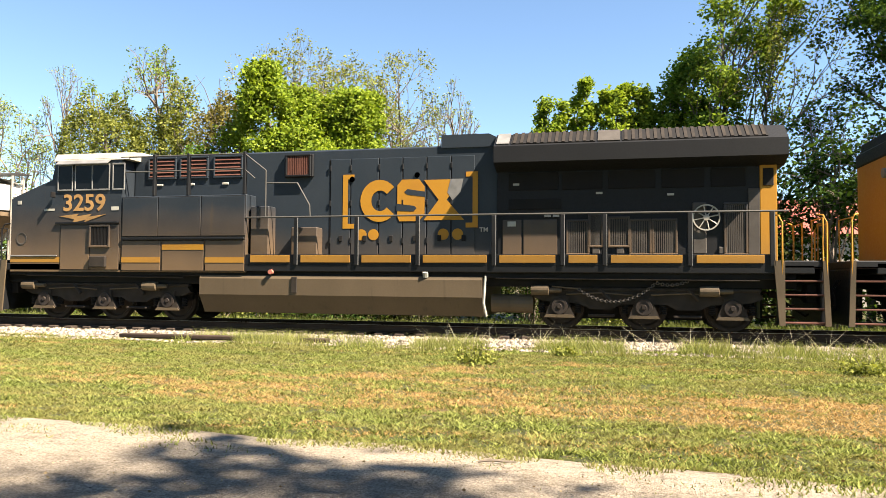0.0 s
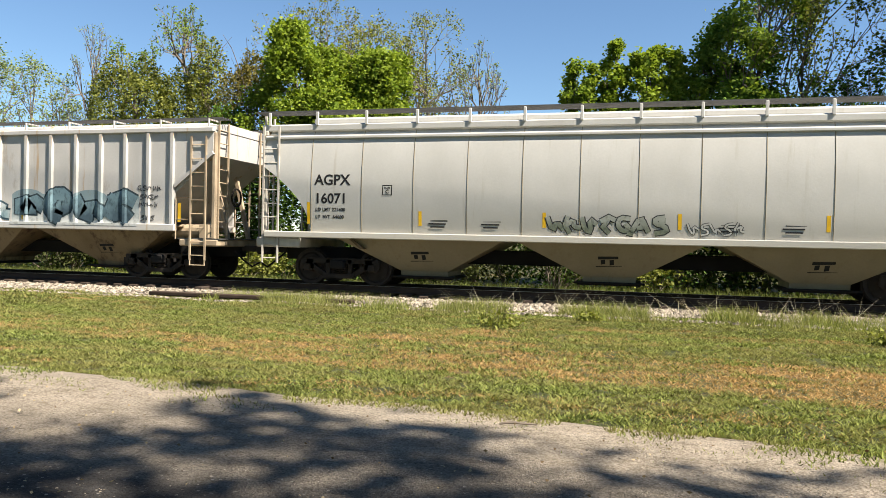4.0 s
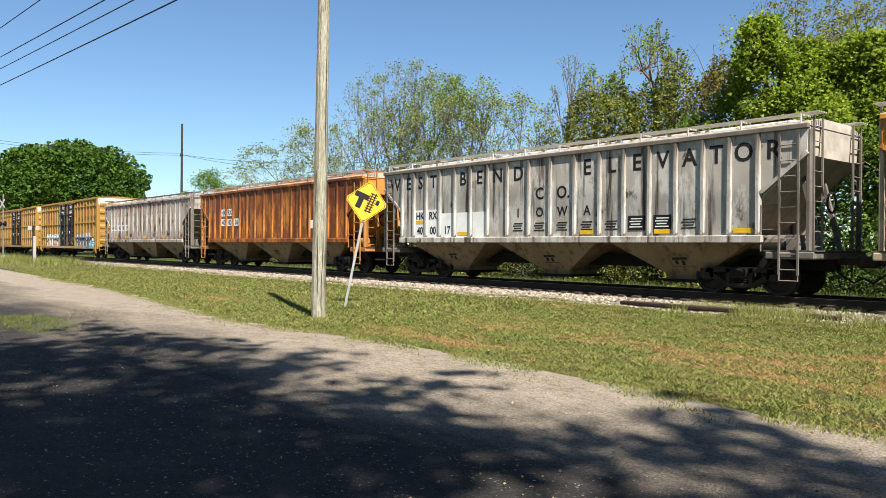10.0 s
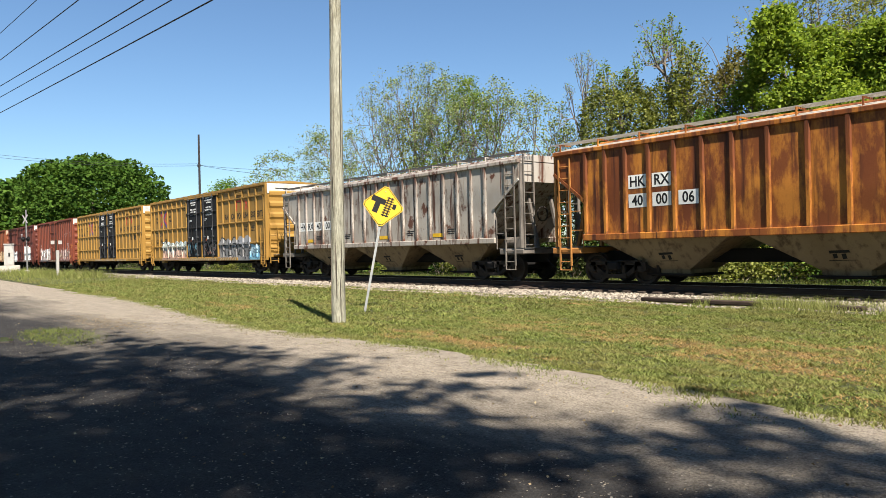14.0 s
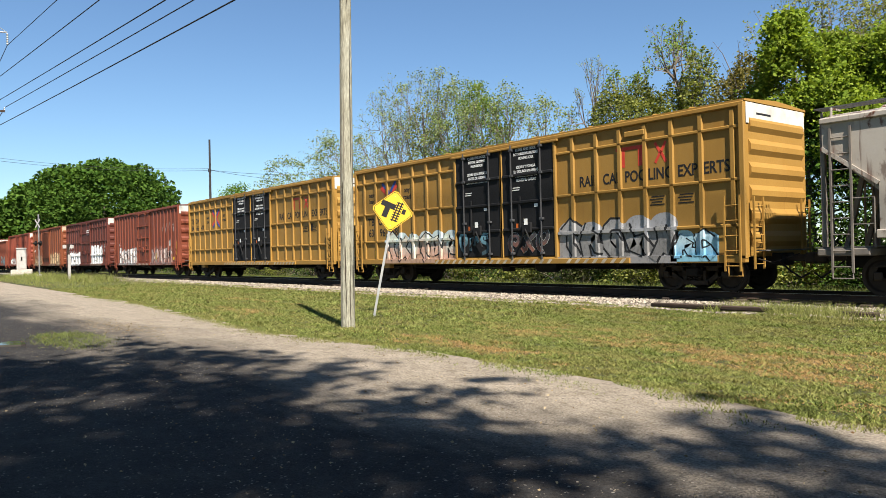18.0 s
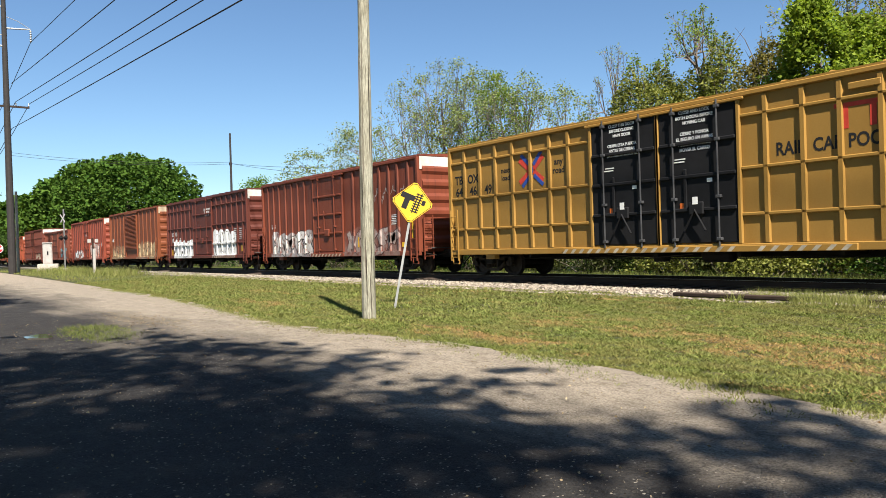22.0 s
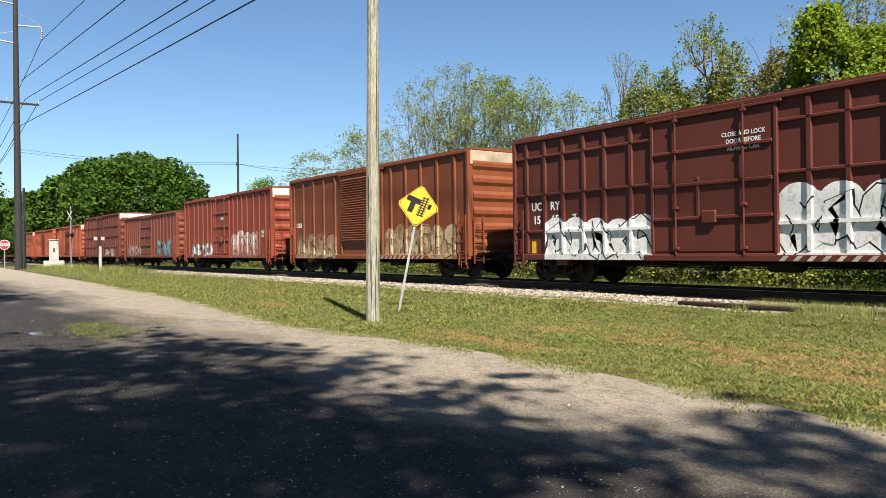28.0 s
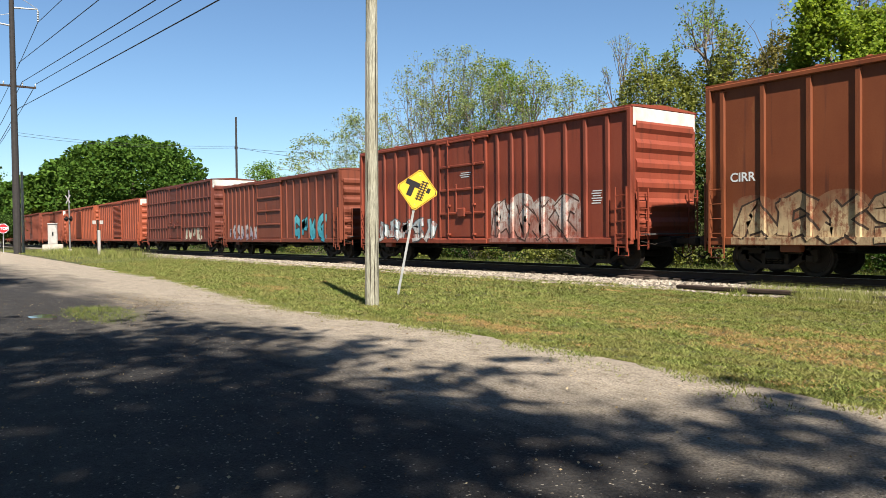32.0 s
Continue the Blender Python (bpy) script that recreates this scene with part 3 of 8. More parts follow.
def wheel_mesh(r):
    g = G()
    for s in (-1, 1):
        y = s * 0.72
        prof = [(y + s * 0.09, 0.001), (y + s * 0.09, 0.11), (y + s * 0.02, 0.14), (y + s * 0.015, r * 0.74), (y + s * 0.075, r * 0.82), (y + s * 0.08, r * 0.985),
                (y + s * 0.07, r), (y - s * 0.03, r + 0.004), (y - s * 0.045, r + 0.028), (y - s * 0.06, r + 0.02), (y - s * 0.06, r * 0.8), (y - s * 0.02, r * 0.7), (y - s * 0.02, 0.001)]
        g.lathe(prof, (0, 0, 0), "y", 28)
    g.lathe([(-1.0, 0.001), (-1.0, 0.085), (1.0, 0.085), (1.0, 0.001)], (0, 0, 0), "y", 10)
    for s in (-1, 1):   # end caps with three bolts
        g.lathe([(s * 1.0, 0.09), (s * 1.05, 0.09), (s * 1.05, 0.001)], (0, 0, 0), "y", 12)
        for k in range(3):
            a = k * 2.094
            g.box(0.055 * math.cos(a) - 0.014, 0.055 * math.cos(a) + 0.014, s * 1.05 - 0.015, s * 1.05 + 0.015, 0.055 * math.sin(a) - 0.014, 0.055 * math.sin(a) + 0.014)
    return g.mesh("wheelset", WHEEL, False)


def side_frame(base, r):
    """Cast side frame of a two-axle truck, in the truck's space, on the near side; z from the rail."""
    h = base / 2
    y0, y1 = -1.06, -0.94
    g = G()
    g.beam((-h, r + 0.17), (h, r + 0.17), y0, y1, 0.13)
    g.beam((-h - 0.02, r + 0.13), (-0.38, 0.26), y0, y1, 0.12)
    g.beam((h + 0.02, r + 0.13), (0.38, 0.26), y0, y1, 0.12)
    g.beam((-0.42, 0.24), (0.42, 0.24), y0 - 0.03, y1, 0.11)
    g.beam((-0.3, 0.24), (-0.3, r + 0.2), y0, y1, 0.10)
    g.beam((0.3, 0.24), (0.3, r + 0.2), y0, y1, 0.10)
    for s in (-1, 1):
        g.prism([(s * h - 0.17, r + 0.2), (s * h + 0.17, r + 0.2), (s * h + 0.2, r - 0.02), (s * h + 0.11, r - 0.1), (s * h + 0.1, r + 0.08), (s * h - 0.1, r + 0.08), (s * h - 0.11, r - 0.1), (s * h - 0.2, r - 0.02)], y0, y1)
        g.cbox(s * h - 0.1, s * h + 0.1, y0 - 0.02, y1 + 0.05, r - 0.1, r + 0.1, 0.03)
    return g


def spring_mesh():
    g = G()
    for dx in (-0.16, 0.0, 0.16):
        pts = [(dx + 0.065 * math.cos(a), -1.0 + 0.065 * math.sin(a), 0.3 + 0.26 * a / 31.4) for a in np.linspace(0, 31.4, 26)]
        g.tube(pts, 0.016, 4)
    return g.mesh("spring", FRAME)


def truck(car, x, base=1.78, r=0.457):
    """A two-axle truck under a car: bolster > side frames, springs, wheelsets."""
    def bolster():
        g = G().cbox(-0.2, 0.2, -1.2, 1.2, 0.42, 0.66, 0.04)
        for s in (-1, 1):
            g.box(-base / 2 - 0.0, base / 2, s * 0.5 - 0.03, s * 0.5 + 0.03, 0.3, 0.36)
            g.box(s * 0.44 - 0.03, s * 0.44 + 0.03, -0.8, 0.8, 0.34, 0.48)
        return g.mesh("truck", BLACK)
    t = part("truck", shared(("bolster", base), bolster), None, car)
    t.matrix_basis = pose(x, 0, 0)
    fm = shared(("frame", base, r), lambda: side_frame(base, r).mesh("side_frame", FRAME))
    sm = shared("spring", spring_mesh)
    for turn in (0, 180):
        for nm, me in (("side_frame", fm), ("spring", sm)):
            o = part(nm, me, None, t)
            o.matrix_basis = pose(0, 0, 0, 0, 0, turn)
    wm = shared(("wheel", r), lambda: wheel_mesh(r))
    for s in (-1, 1):
        w = part("wheelset", wm, None, t)
        w.matrix_basis = pose(s * base / 2, 0, r)
        WHEELS.append((w, s * base / 2, r))
    return t


def couplers(car, half, mat=None):
    """Coupler, hose and cut lever at both ends; half = distance to the pulling face."""
    for s in (-1, 1):
        g = G().cbox(*sorted((s * (half - 0.9), s * (half - 0.12))), -0.07, 0.07, 0.78, 0.95, 0.02)
        g.cbox(*sorted((s * (half - 0.22), s * (half + 0.06))), -0.16, 0.13, 0.72, 1.0, 0.05)
        part("coupler", g, FRAME, car)
        h = G().tube([(s * (half - 0.75), -0.35, 0.8), (s * (half - 0.45), -0.4, 0.55), (s * (half - 0.2), -0.36, 0.38), (s * half, -0.3, 0.5)], 0.025)
        part("brake_hose", h, BLACK, car)


def rung_ladder(car, pts, wide, axis, mat, name="ladder", z0=0.0, z1=1.0, step=0.36):
    """Two stiles and rungs. pts: centre (x, y); axis: the way the rungs run."""
    x, y = pts
    dx, dy = (wide / 2, 0) if axis == "x" else (0, wide / 2)
    g = G()
    for s in (-1, 1):
        g.box(x + s * dx - 0.022, x + s * dx + 0.022, y + s * dy - 0.02, y + s * dy + 0.02, z0, z1)
    n = max(2, round((z1 - z0) / step))
    for k in range(n):
        z = z0 + (k + 0.35) * (z1 - z0) / n
        g.tube([(x - dx, y - dy, z), (x + dx, y + dy, z)], 0.014, 5)
    return part(name, g, mat, car)


# ---- ribbed covered hopper ----
HOPPER_RIBS = [s * v for s in (-1, 1) for v in (0.45, 1.4, 2.32, 3.16, 3.99, 4.8, 5.58, 6.3, 7.03)]


def hopper_bay(car, xc, top_half, z_top, mat, y_top=1.42, foot=0.55, z_low=0.32):
    def ring(hx, hy, z):
        return [(xc - hx, -hy, z), (xc + hx, -hy, z), (xc + hx, hy, z), (xc - hx, hy, z)]
    b = part("hopper_bay", G().loft([ring(top_half, y_top, z_top), ring(foot, 0.72, z_low + 0.12), ring(foot, 0.68, z_low)]), mat, car)
    # a small stencilled mark and a seam on the near face
    def on_face(x, z, off=0.004):
        f = (z_top - z) / (z_top - z_low - 0.12)
        return (x, -(y_top + (0.72 - y_top) * f) - off, z)
    for x0, x1, za, zb in ((-0.24, 0.22, 0.84, 0.92), (-0.18, -0.08, 0.72, 0.84), (0.02, 0.12, 0.70, 0.84), (-0.3, 0.3, 0.66, 0.69)):
        q = [on_face(xc + x0, za), on_face(xc + x1, za + 0.02), on_face(xc + x1, zb), on_face(xc + x0, zb - 0.01)]
        g = G()
        g.add(q + [on_face(p[0], p[2], 0.001) for p in q], [(0, 1, 2, 3), (0, 4, 5, 1), (1, 5, 6, 2), (2, 6, 7, 3), (3, 7, 4, 0)])
        part("stencil_bar", g, BLACK_TXT, b)
    g = G().cbox(xc - foot - 0.12, xc + foot + 0.12, -0.8, 0.8, z_low - 0.08, z_low - 0.005, 0.02)
    g.tube([(xc - foot - 0.2, -0.86, z_low - 0.02), (xc + foot + 0.2, -0.86, z_low - 0.02)], 0.03)
    part("outlet_gate", g, BLACK, b)
    return b


def ribbed_hopper(label, length, body, paint, under, fittings, cap_white=False, z_side=(1.46, 4.02), n_bay=3, roof_mat=None, end_mat=None, ribs=None):
    car = thing("covered_hopper", label, "freight car", "freight cars of the train")
    hl = body / 2
    z0, z1 = z_side
    yb = 1.50
    cut = hl - 7.1
    zc = 2.5
    side = [(-hl + cut, z0), (hl - cut, z0), (hl - cut, zc), (hl - 0.02, z1 - 0.66), (hl, z1), (-hl, z1), (-hl + 0.02, z1 - 0.66), (-hl + cut, zc)]
    for s in (-1, 1):
        part("side_sheet", G().prism(side, s * yb, s * (yb - 0.05)), paint, car)
    # floor slopes at the ends, with posts
    for s in (-1, 1):
        sl = [(s * hl, z1 - 0.05), (s * (hl - 0.04), z1 - 0.7), (s * (hl - cut - 0.9), zc - 0.95), (s * (hl - cut - 0.98), zc - 0.95), (s * (hl - 0.12), z1 - 0.66), (s * (hl - 0.09), z1 - 0.05)]
        part("slope_sheet", G().prism(sl, -1.44, 1.44), end_mat or paint, car)
    part("roof", G().prism([(-yb, z1 - 0.02), (yb, z1 - 0.02), (yb, z1 + 0.04), (0.8, z1 + 0.2), (-0.8, z1 + 0.2), (-yb, z1 + 0.04)], -hl, hl, "x"), roof_mat or paint, car)
    for s in (-1, 1):
        part("top_rail", G().cbox(-hl - 0.02, hl + 0.02, s * yb - 0.07, s * yb + 0.07, z1 - 0.1, z1 + 0.03, 0.02), fittings if cap_white else paint, car)
        part("side_sill", G().cbox(-hl + cut - 0.05, hl - cut + 0.05, s * yb - 0.08, s * yb + 0.06, z0 - 0.16, z0 + 0.03, 0.02), paint, car)
    rib = shared(("rib", z0, z1), lambda: G().prism([(-0.065, -0.0), (-0.042, -0.062), (0.042, -0.062), (0.065, 0.0)], z0 + 0.03, z1 - 0.1, "z").mesh("rib", paint))
    me = rib.copy()
    me.materials.clear()
    me.materials.append(paint)
    for s in (-1, 1):
        for x in ribs or HOPPER_RIBS:
            o = part("rib", me, None, car)
            o.matrix_basis = pose(x, s * yb, 0, 0, 0, 0 if s < 0 else 180)
        for k in (-1, 1):
            o = part("end_rib", G().beam((k * (hl - cut), zc), (k * hl, z1 - 0.64), s * (yb + 0.004) - 0.04, s * (yb + 0.004) + 0.04, 0.09), paint, car)
    # bays
    pitch = 2 * (hl - cut - 0.15) / n_bay
    for k in range(n_bay):
        hopper_bay(car, -(hl - cut - 0.15) + pitch * (k + 0.5), pitch / 2 - 0.03, z0 - 0.02, under)
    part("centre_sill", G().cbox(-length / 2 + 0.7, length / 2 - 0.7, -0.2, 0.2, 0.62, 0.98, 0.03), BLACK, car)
    # roof walk and hatches
    for s in (-1, 1):
        w = G()
        for k in range(4):
            w.box(-hl - 0.2, hl + 0.2, s * (1.02 + 0.12 * k) - 0.022, s * (1.02 + 0.12 * k) + 0.022, z1 + 0.27, z1 + 0.30)
        part("roof_walk", w, roof_mat or GRATING, car)
        for k in range(12):
            x = -hl + 0.2 + (2 * hl - 0.4) * k / 11
            b = G().box(x - 0.018, x + 0.018, s * 1.2 - 0.24, s * 1.2 + 0.24, z1 + 0.23, z1 + 0.268)
            b.box(x - 0.018, x + 0.018, *sorted((s * 1.40, s * 1.44)), z1 + 0.02, z1 + 0.23)
            part("walk_bracket", b, paint, car)
    part("hatch", G().cbox(-hl + 0.8, hl - 0.8, -0.34, 0.34, z1 + 0.18, z1 + 0.34, 0.05), paint, car, "long roof hatch cover")
    # end platforms, posts, ladders
    for s in (-1, 1):
        e = s * hl
        part("end_sill", G().cbox(*sorted((e - s * 1.0, e + s * 0.16)), -1.5, 1.5, 0.92, 1.1, 0.03), fittings, car)
        part("end_platform", G().box(*sorted((e - s * 1.05, e + s * 0.2)), -1.48, 1.48, 1.104, 1.13), GRATING, car)
        for t in (-1, 1):
            part("corner_post", G().cbox(e - 0.05, e + 0.05, t * 1.42 - 0.06, t * 1.42 + 0.06, 1.1, z1 - 0.1, 0.015), fittings, car)
            part("end_post", G().beam((e - s * 0.1, 1.12), (e - s * 0.55, 3.0), t * 0.55 - 0.05, t * 0.55 + 0.05, 0.1), fittings, car)
            rung_ladder(car, (e - s * 0.42, t * 1.53), 0.44, "x", fittings, z0=0.55, z1=z1 - 0.2)
            rung_ladder(car, (e + s * 0.06, t * 1.1), 0.46, "y", fittings, z0=1.1, z1=z1 + 0.2)
            gr = G()
            gr.tube([(e - s * 1.1, t * 1.5, 1.1), (e - s * 1.1, t * 1.5, 2.2), (e - s * 0.66, t * 1.5, 2.2)], 0.018)
            gr.tube([(e - s * 1.1, t * 1.5, 1.62), (e - s * 0.66, t * 1.5, 1.62)], 0.016)
            part("handrail", gr, fittings, car)
            st = G().tube([(e - s * 0.64, t * 1.53, 0.92), (e - s * 0.64, t * 1.53, 0.42), (e - s * 0.2, t * 1.53, 0.42), (e - s * 0.2, t * 1.53, 0.92)], 0.022)
            part("step", st, fittings, car)
    bx = G().lathe([(-0.45, 0.001), (-0.45, 0.19), (0.45, 0.19), (0.45, 0.001)], (hl - 1.3, -0.6, 1.32), "x", 14)
    bx.cbox(hl - 0.75, hl - 0.45, -0.95, -0.6, 1.13, 1.5)
    part("brake_cylinder", bx, fittings, car)
    part("brake_wheel", G().lathe([(-0.02, 0.22), (0.02, 0.22), (0.02, 0.26), (-0.02, 0.26)], (hl + 0.14, -0.55, 2.25), "x", 18, True), FRAME, car)
    for s in (-1, 1):
        truck(car, s * (length / 2 - 2.65))
    couplers(car, length / 2)
    return car


# ---- smooth-sided covered hopper ----
def smooth_hopper(label, length, body, paint, under, fittings):
    car = thing("covered_hopper", label, "freight car", "freight cars of the train")
    hl = body / 2
    z0, z1 = 1.34, 4.02
    prof = [(-1.50, z0), (-1.55, z0 + 0.5), (-1.57, z0 + 1.2), (-1.55, z0 + 1.9), (-1.46, z1 - 0.3), (-1.30, z1), (-0.9, z1 + 0.15), (0, z1 + 0.2)]
    prof = prof + [(-y, z) for y, z in prof[-2::-1]]
    def xend(z):
        """Half length of the side at a height: round-cornered at the foot."""
        q = 1 - max(0.0, min(1.0, (z - z0) / 1.65))
        return hl - 1.3 * (1 - (1 - q) ** 2)
    zs = [z0, z0 + 0.3, z0 + 0.6, z0 + 0.9, z0 + 1.15, z0 + 1.4, z0 + 1.65, z0 + 2.2, z1 - 0.3, z1, z1 + 0.15, z1 + 0.2]
    ys = np.interp(zs, [p[1] for p in prof[:8]], [p[0] for p in prof[:8]])
    for s in (-1, 1):
        g = G()
        n = 40
        rows = []
        for z, y in zip(zs, ys):
            e = xend(z)
            rows.append([(-e + 2 * e * k / n, s * -y * (1 - 0.0006 * math.cos(k * 1.3)), z) for k in range(n + 1)])
        g.loft(rows, cap=False, closed=False)
        part("side_sheet", g, paint, car, smooth=True)
    for x in [s * v for s in (-1, 1) for v in (0.65, 1.98, 3.3, 4.64, 5.97, 7.32)]:
        if abs(x) < hl:
            g = G()
            pts = [(x, y - 0.004, z) for z, y in zip(zs, ys) if abs(x) < xend(z) - 0.02]
            g.tube([(p[0], p[1], p[2]) for p in pts[:10]], 0.007, 4)
            part("weld_seam", g, under, car)
    for s in (-1, 1):
        pts = [(xend(z) * s, z) for z in zs[:9]]
        poly = pts + [(p[0] - s * 0.07, p[1]) for p in pts[::-1]]
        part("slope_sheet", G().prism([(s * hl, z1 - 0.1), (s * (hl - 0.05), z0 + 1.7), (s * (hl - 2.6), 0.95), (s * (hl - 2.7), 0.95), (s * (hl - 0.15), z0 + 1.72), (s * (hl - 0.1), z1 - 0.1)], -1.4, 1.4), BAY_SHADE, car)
        part("end_sheet", G().prism([(-1.3, z1), (1.3, z1), (1.47, z1 - 0.3), (1.5, z1 - 0.8), (-1.5, z1 - 0.8), (-1.47, z1 - 0.3)], s * hl, s * (hl - 0.05), "x"), paint, car)
    for s in (-1, 1):
        part("side_sill", G().cbox(-length / 2 + 0.75, length / 2 - 0.75, s * 1.56 - 0.07, s * 1.56 + 0.07, z0 - 0.14, z0 + 0.02, 0.02), paint, car)
        part("top_rail", G().cbox(-hl - 0.03, hl + 0.03, s * 1.36 - 0.09, s * 1.36 + 0.09, z1 - 0.12, z1 + 0.06, 0.03), paint, car)
        part("eave", G().cbox(-hl, hl, s * 1.47 - 0.05, s * 1.47 + 0.05, z1 - 0.33, z1 - 0.24, 0.02), paint, car)
        w = G()
        for k in range(5):
            w.box(-hl - 0.3, hl + 0.3, s * (0.98 + 0.11 * k) - 0.02, s * (0.98 + 0.11 * k) + 0.02, z1 + 0.36, z1 + 0.40)
        part("roof_walk", w, GRATING, car)
        for k in range(14):
            x = -hl + 0.1 + (2 * hl - 0.2) * k / 13
            part("walk_bracket", G().cbox(x - 0.035, x + 0.035, s * 1.46 - 0.025, s * 1.46 + 0.025, z1 + 0.02, z1 + 0.36, 0.01), paint, car)
    part("hatch", G().cbox(-hl + 0.8, hl - 0.8, -0.34, 0.34, z1 + 0.2, z1 + 0.4, 0.05), paint, car, "long roof hatch cover")
    pitch = 2 * (hl - 1.8) / 3
    for k in range(3):
        hopper_bay(car, -(hl - 1.8) + pitch * (k + 0.5), pitch / 2 - 0.12, z0 - 0.1, under, 1.42, 0.62, 0.3)
    part("centre_sill", G().cbox(-length / 2 + 0.7, length / 2 - 0.7, -0.2, 0.2, 0.62, 0.98, 0.03), BLACK, car)
    for s in (-1, 1):
        e = s * hl
        part("end_sill", G().cbox(*sorted((e - s * 1.0, e + s * 0.22)), -1.5, 1.5, 0.95, 1.2, 0.03), fittings, car)
        for t in (-1, 1):
            rung_ladder(car, (e - s * 0.2, t * 1.55), 0.42, "x", fittings, z0=0.55, z1=z1)
            if s > 0:
                rung_ladder(car, (e - s * 0.85, t * 1.55), 0.42, "x", fittings, name="short_ladder", z0=1.2, z1=2.9)
            rung_ladder(car, (e + s * 0.08, t * 1.1), 0.46, "y", fittings, z0=1.2, z1=z1 + 0.3)
            part("corner_post", G().cbox(e - 0.06, e + 0.06, t * 1.42 - 0.06, t * 1.42 + 0.06, 1.2, z1 - 0.1, 0.015), fittings, car)
    part("brake_cylinder", G().lathe([(-0.45, 0.001), (-0.45, 0.19), (0.45, 0.19), (0.45, 0.001)], (hl - 1.2, -0.6, 1.42), "x", 14), fittings, car)
    for s in (-1, 1):
        truck(car, s * (length / 2 - 2.6))
    couplers(car, length / 2)
    return car


# ---- boxcar ----
def boxcar(label, length, body, paint, fittings, doors, door_paint, top, ribs, belts=(), floor=0.92, end_top=None, plug=True, louvre=False, low_door=0.0, roofmat=None, stripes=()):
    """doors: list of (x0, x1). ribs: positions of posts. belts: heights of level bars between the posts."""
    car = thing("boxcar", label, "freight car", "freight cars of the train")
    hl, yb = body / 2, 1.50
    part("body", G().box(-hl, hl, -yb, yb, floor, top), paint, car)
    part("roof", G().prism([(-yb - 0.06, top + 0.004), (yb + 0.06, top + 0.004), (yb + 0.06, top + 0.05), (0, top + 0.14), (-yb - 0.06, top + 0.05)], -hl - 0.03, hl + 0.03, "x"), roofmat or paint, car)
    for k in range(int(body / 1.15)):
        x = -hl + 0.6 + k * 1.15
        part("roof_rib", G().prism([(-yb - 0.05, top + 0.05), (yb + 0.05, top + 0.05), (yb, top + 0.09), (0, top + 0.18), (-yb, top + 0.09)], x - 0.04, x + 0.04, "x"), roofmat or paint, car)
    rib = G().prism([(-0.075, 0.0), (-0.05, -0.06), (0.05, -0.06), (0.075, 0.0)], floor + 0.08, top - 0.16, "z").mesh("rib", paint)
    for s in (-1, 1):
        part("top_chord", G().cbox(-hl - 0.01, hl + 0.01, s * yb - 0.085, s * yb + 0.085, top - 0.12, top + 0.002, 0.02), paint, car)
        part("side_sill", G().cbox(-hl, hl, s * yb - 0.09, s * yb + 0.05, floor - 0.14, floor + 0.06, 0.02), paint, car)
        part("corner_post", G().cbox(-hl - 0.015, -hl + 0.14, s * yb - 0.09, s * yb + 0.02, floor - 0.05, top - 0.05, 0.02), paint, car)
        part("corner_post", G().cbox(hl - 0.14, hl + 0.015, s * yb - 0.09, s * yb + 0.02, floor - 0.05, top - 0.05, 0.02), paint, car)
        for x in ribs:
            o = part("rib", rib, None, car)
            o.matrix_basis = pose(x, s * yb, 0, 0, 0, 0 if s < 0 else 180)
        edges = sorted([-hl, hl] + [d for ab in doors for d in ab])
        for z in belts:
            for a, b in zip(edges[::2], edges[1::2]):
                part("belt_rail", G().cbox(a + 0.05, b - 0.05, *sorted((s * yb, s * (yb + 0.06))), z - 0.045, z + 0.045, 0.02), paint, car)
        # door openings: posts, doors, rails
        for i, (a, b) in enumerate(doors):
            zd0, zd1 = floor + 0.1 + low_door, top - 0.2
            d = part("door", G().cbox(a + 0.03, b - 0.03, *sorted((s * (yb - 0.02), s * (yb + 0.06))), zd0, zd1, 0.02), door_paint, car)
            if louvre:
                n = 26
                for k in range(n):
                    z = zd0 + 0.15 + (zd1 - zd0 - 0.3) * (k + 0.5) / n
                    part("louvre_rib", G().prism([(s * (yb + 0.06), z - 0.03), (s * (yb + 0.06), z + 0.055), (s * (yb + 0.125), z - 0.015), (s * (yb + 0.125), z - 0.035)], a + 0.08, b - 0.08, "x"), door_paint, d)
            else:
                n = 4
                for k in range(1, n):
                    z = zd0 + (zd1 - zd0) * k / n
                    part("door_rib", G().cbox(a + 0.05, b - 0.05, *sorted((s * (yb + 0.055), s * (yb + 0.11))), z - 0.05, z + 0.05, 0.02), door_paint, d)
                part("door_rib", G().cbox((a + b) / 2 - 0.4, (a + b) / 2 - 0.3, *sorted((s * (yb + 0.055), s * (yb + 0.10))), zd0 + 0.9, zd0 + 2.0, 0.02), door_paint, d)
                for f in ((0.22, 0.78) if plug else ()):
                    x = a + (b - a) * f
                    g = G().tube([(x, s * (yb + 0.14), zd0 - 0.08), (x, s * (yb + 0.14), zd1 + 0.12)], 0.025)
                    for z in (zd0 + 0.1, zd0 + 1.2, zd1 - 0.9, zd1 - 0.05):
                        g.cbox(x - 0.07, x + 0.07, *sorted((s * (yb + 0.06), s * (yb + 0.17))), z - 0.04, z + 0.04, 0.01)
                    part("lock_bar", g, LOCK_STEEL if len(doors) > 1 else door_paint, d)
                if plug:
                    part("door_gear", G().cbox((a + b) / 2 - 0.22, (a + b) / 2 + 0.22, *sorted((s * (yb + 0.06), s * (yb + 0.15))), zd0 + 0.75, zd0 + 1.1, 0.03), door_paint, d)
            part("door_post", G().cbox(a - 0.08, a + 0.03, *sorted((s * yb, s * (yb + 0.09))), floor + 0.05, top - 0.12, 0.02), paint, car)
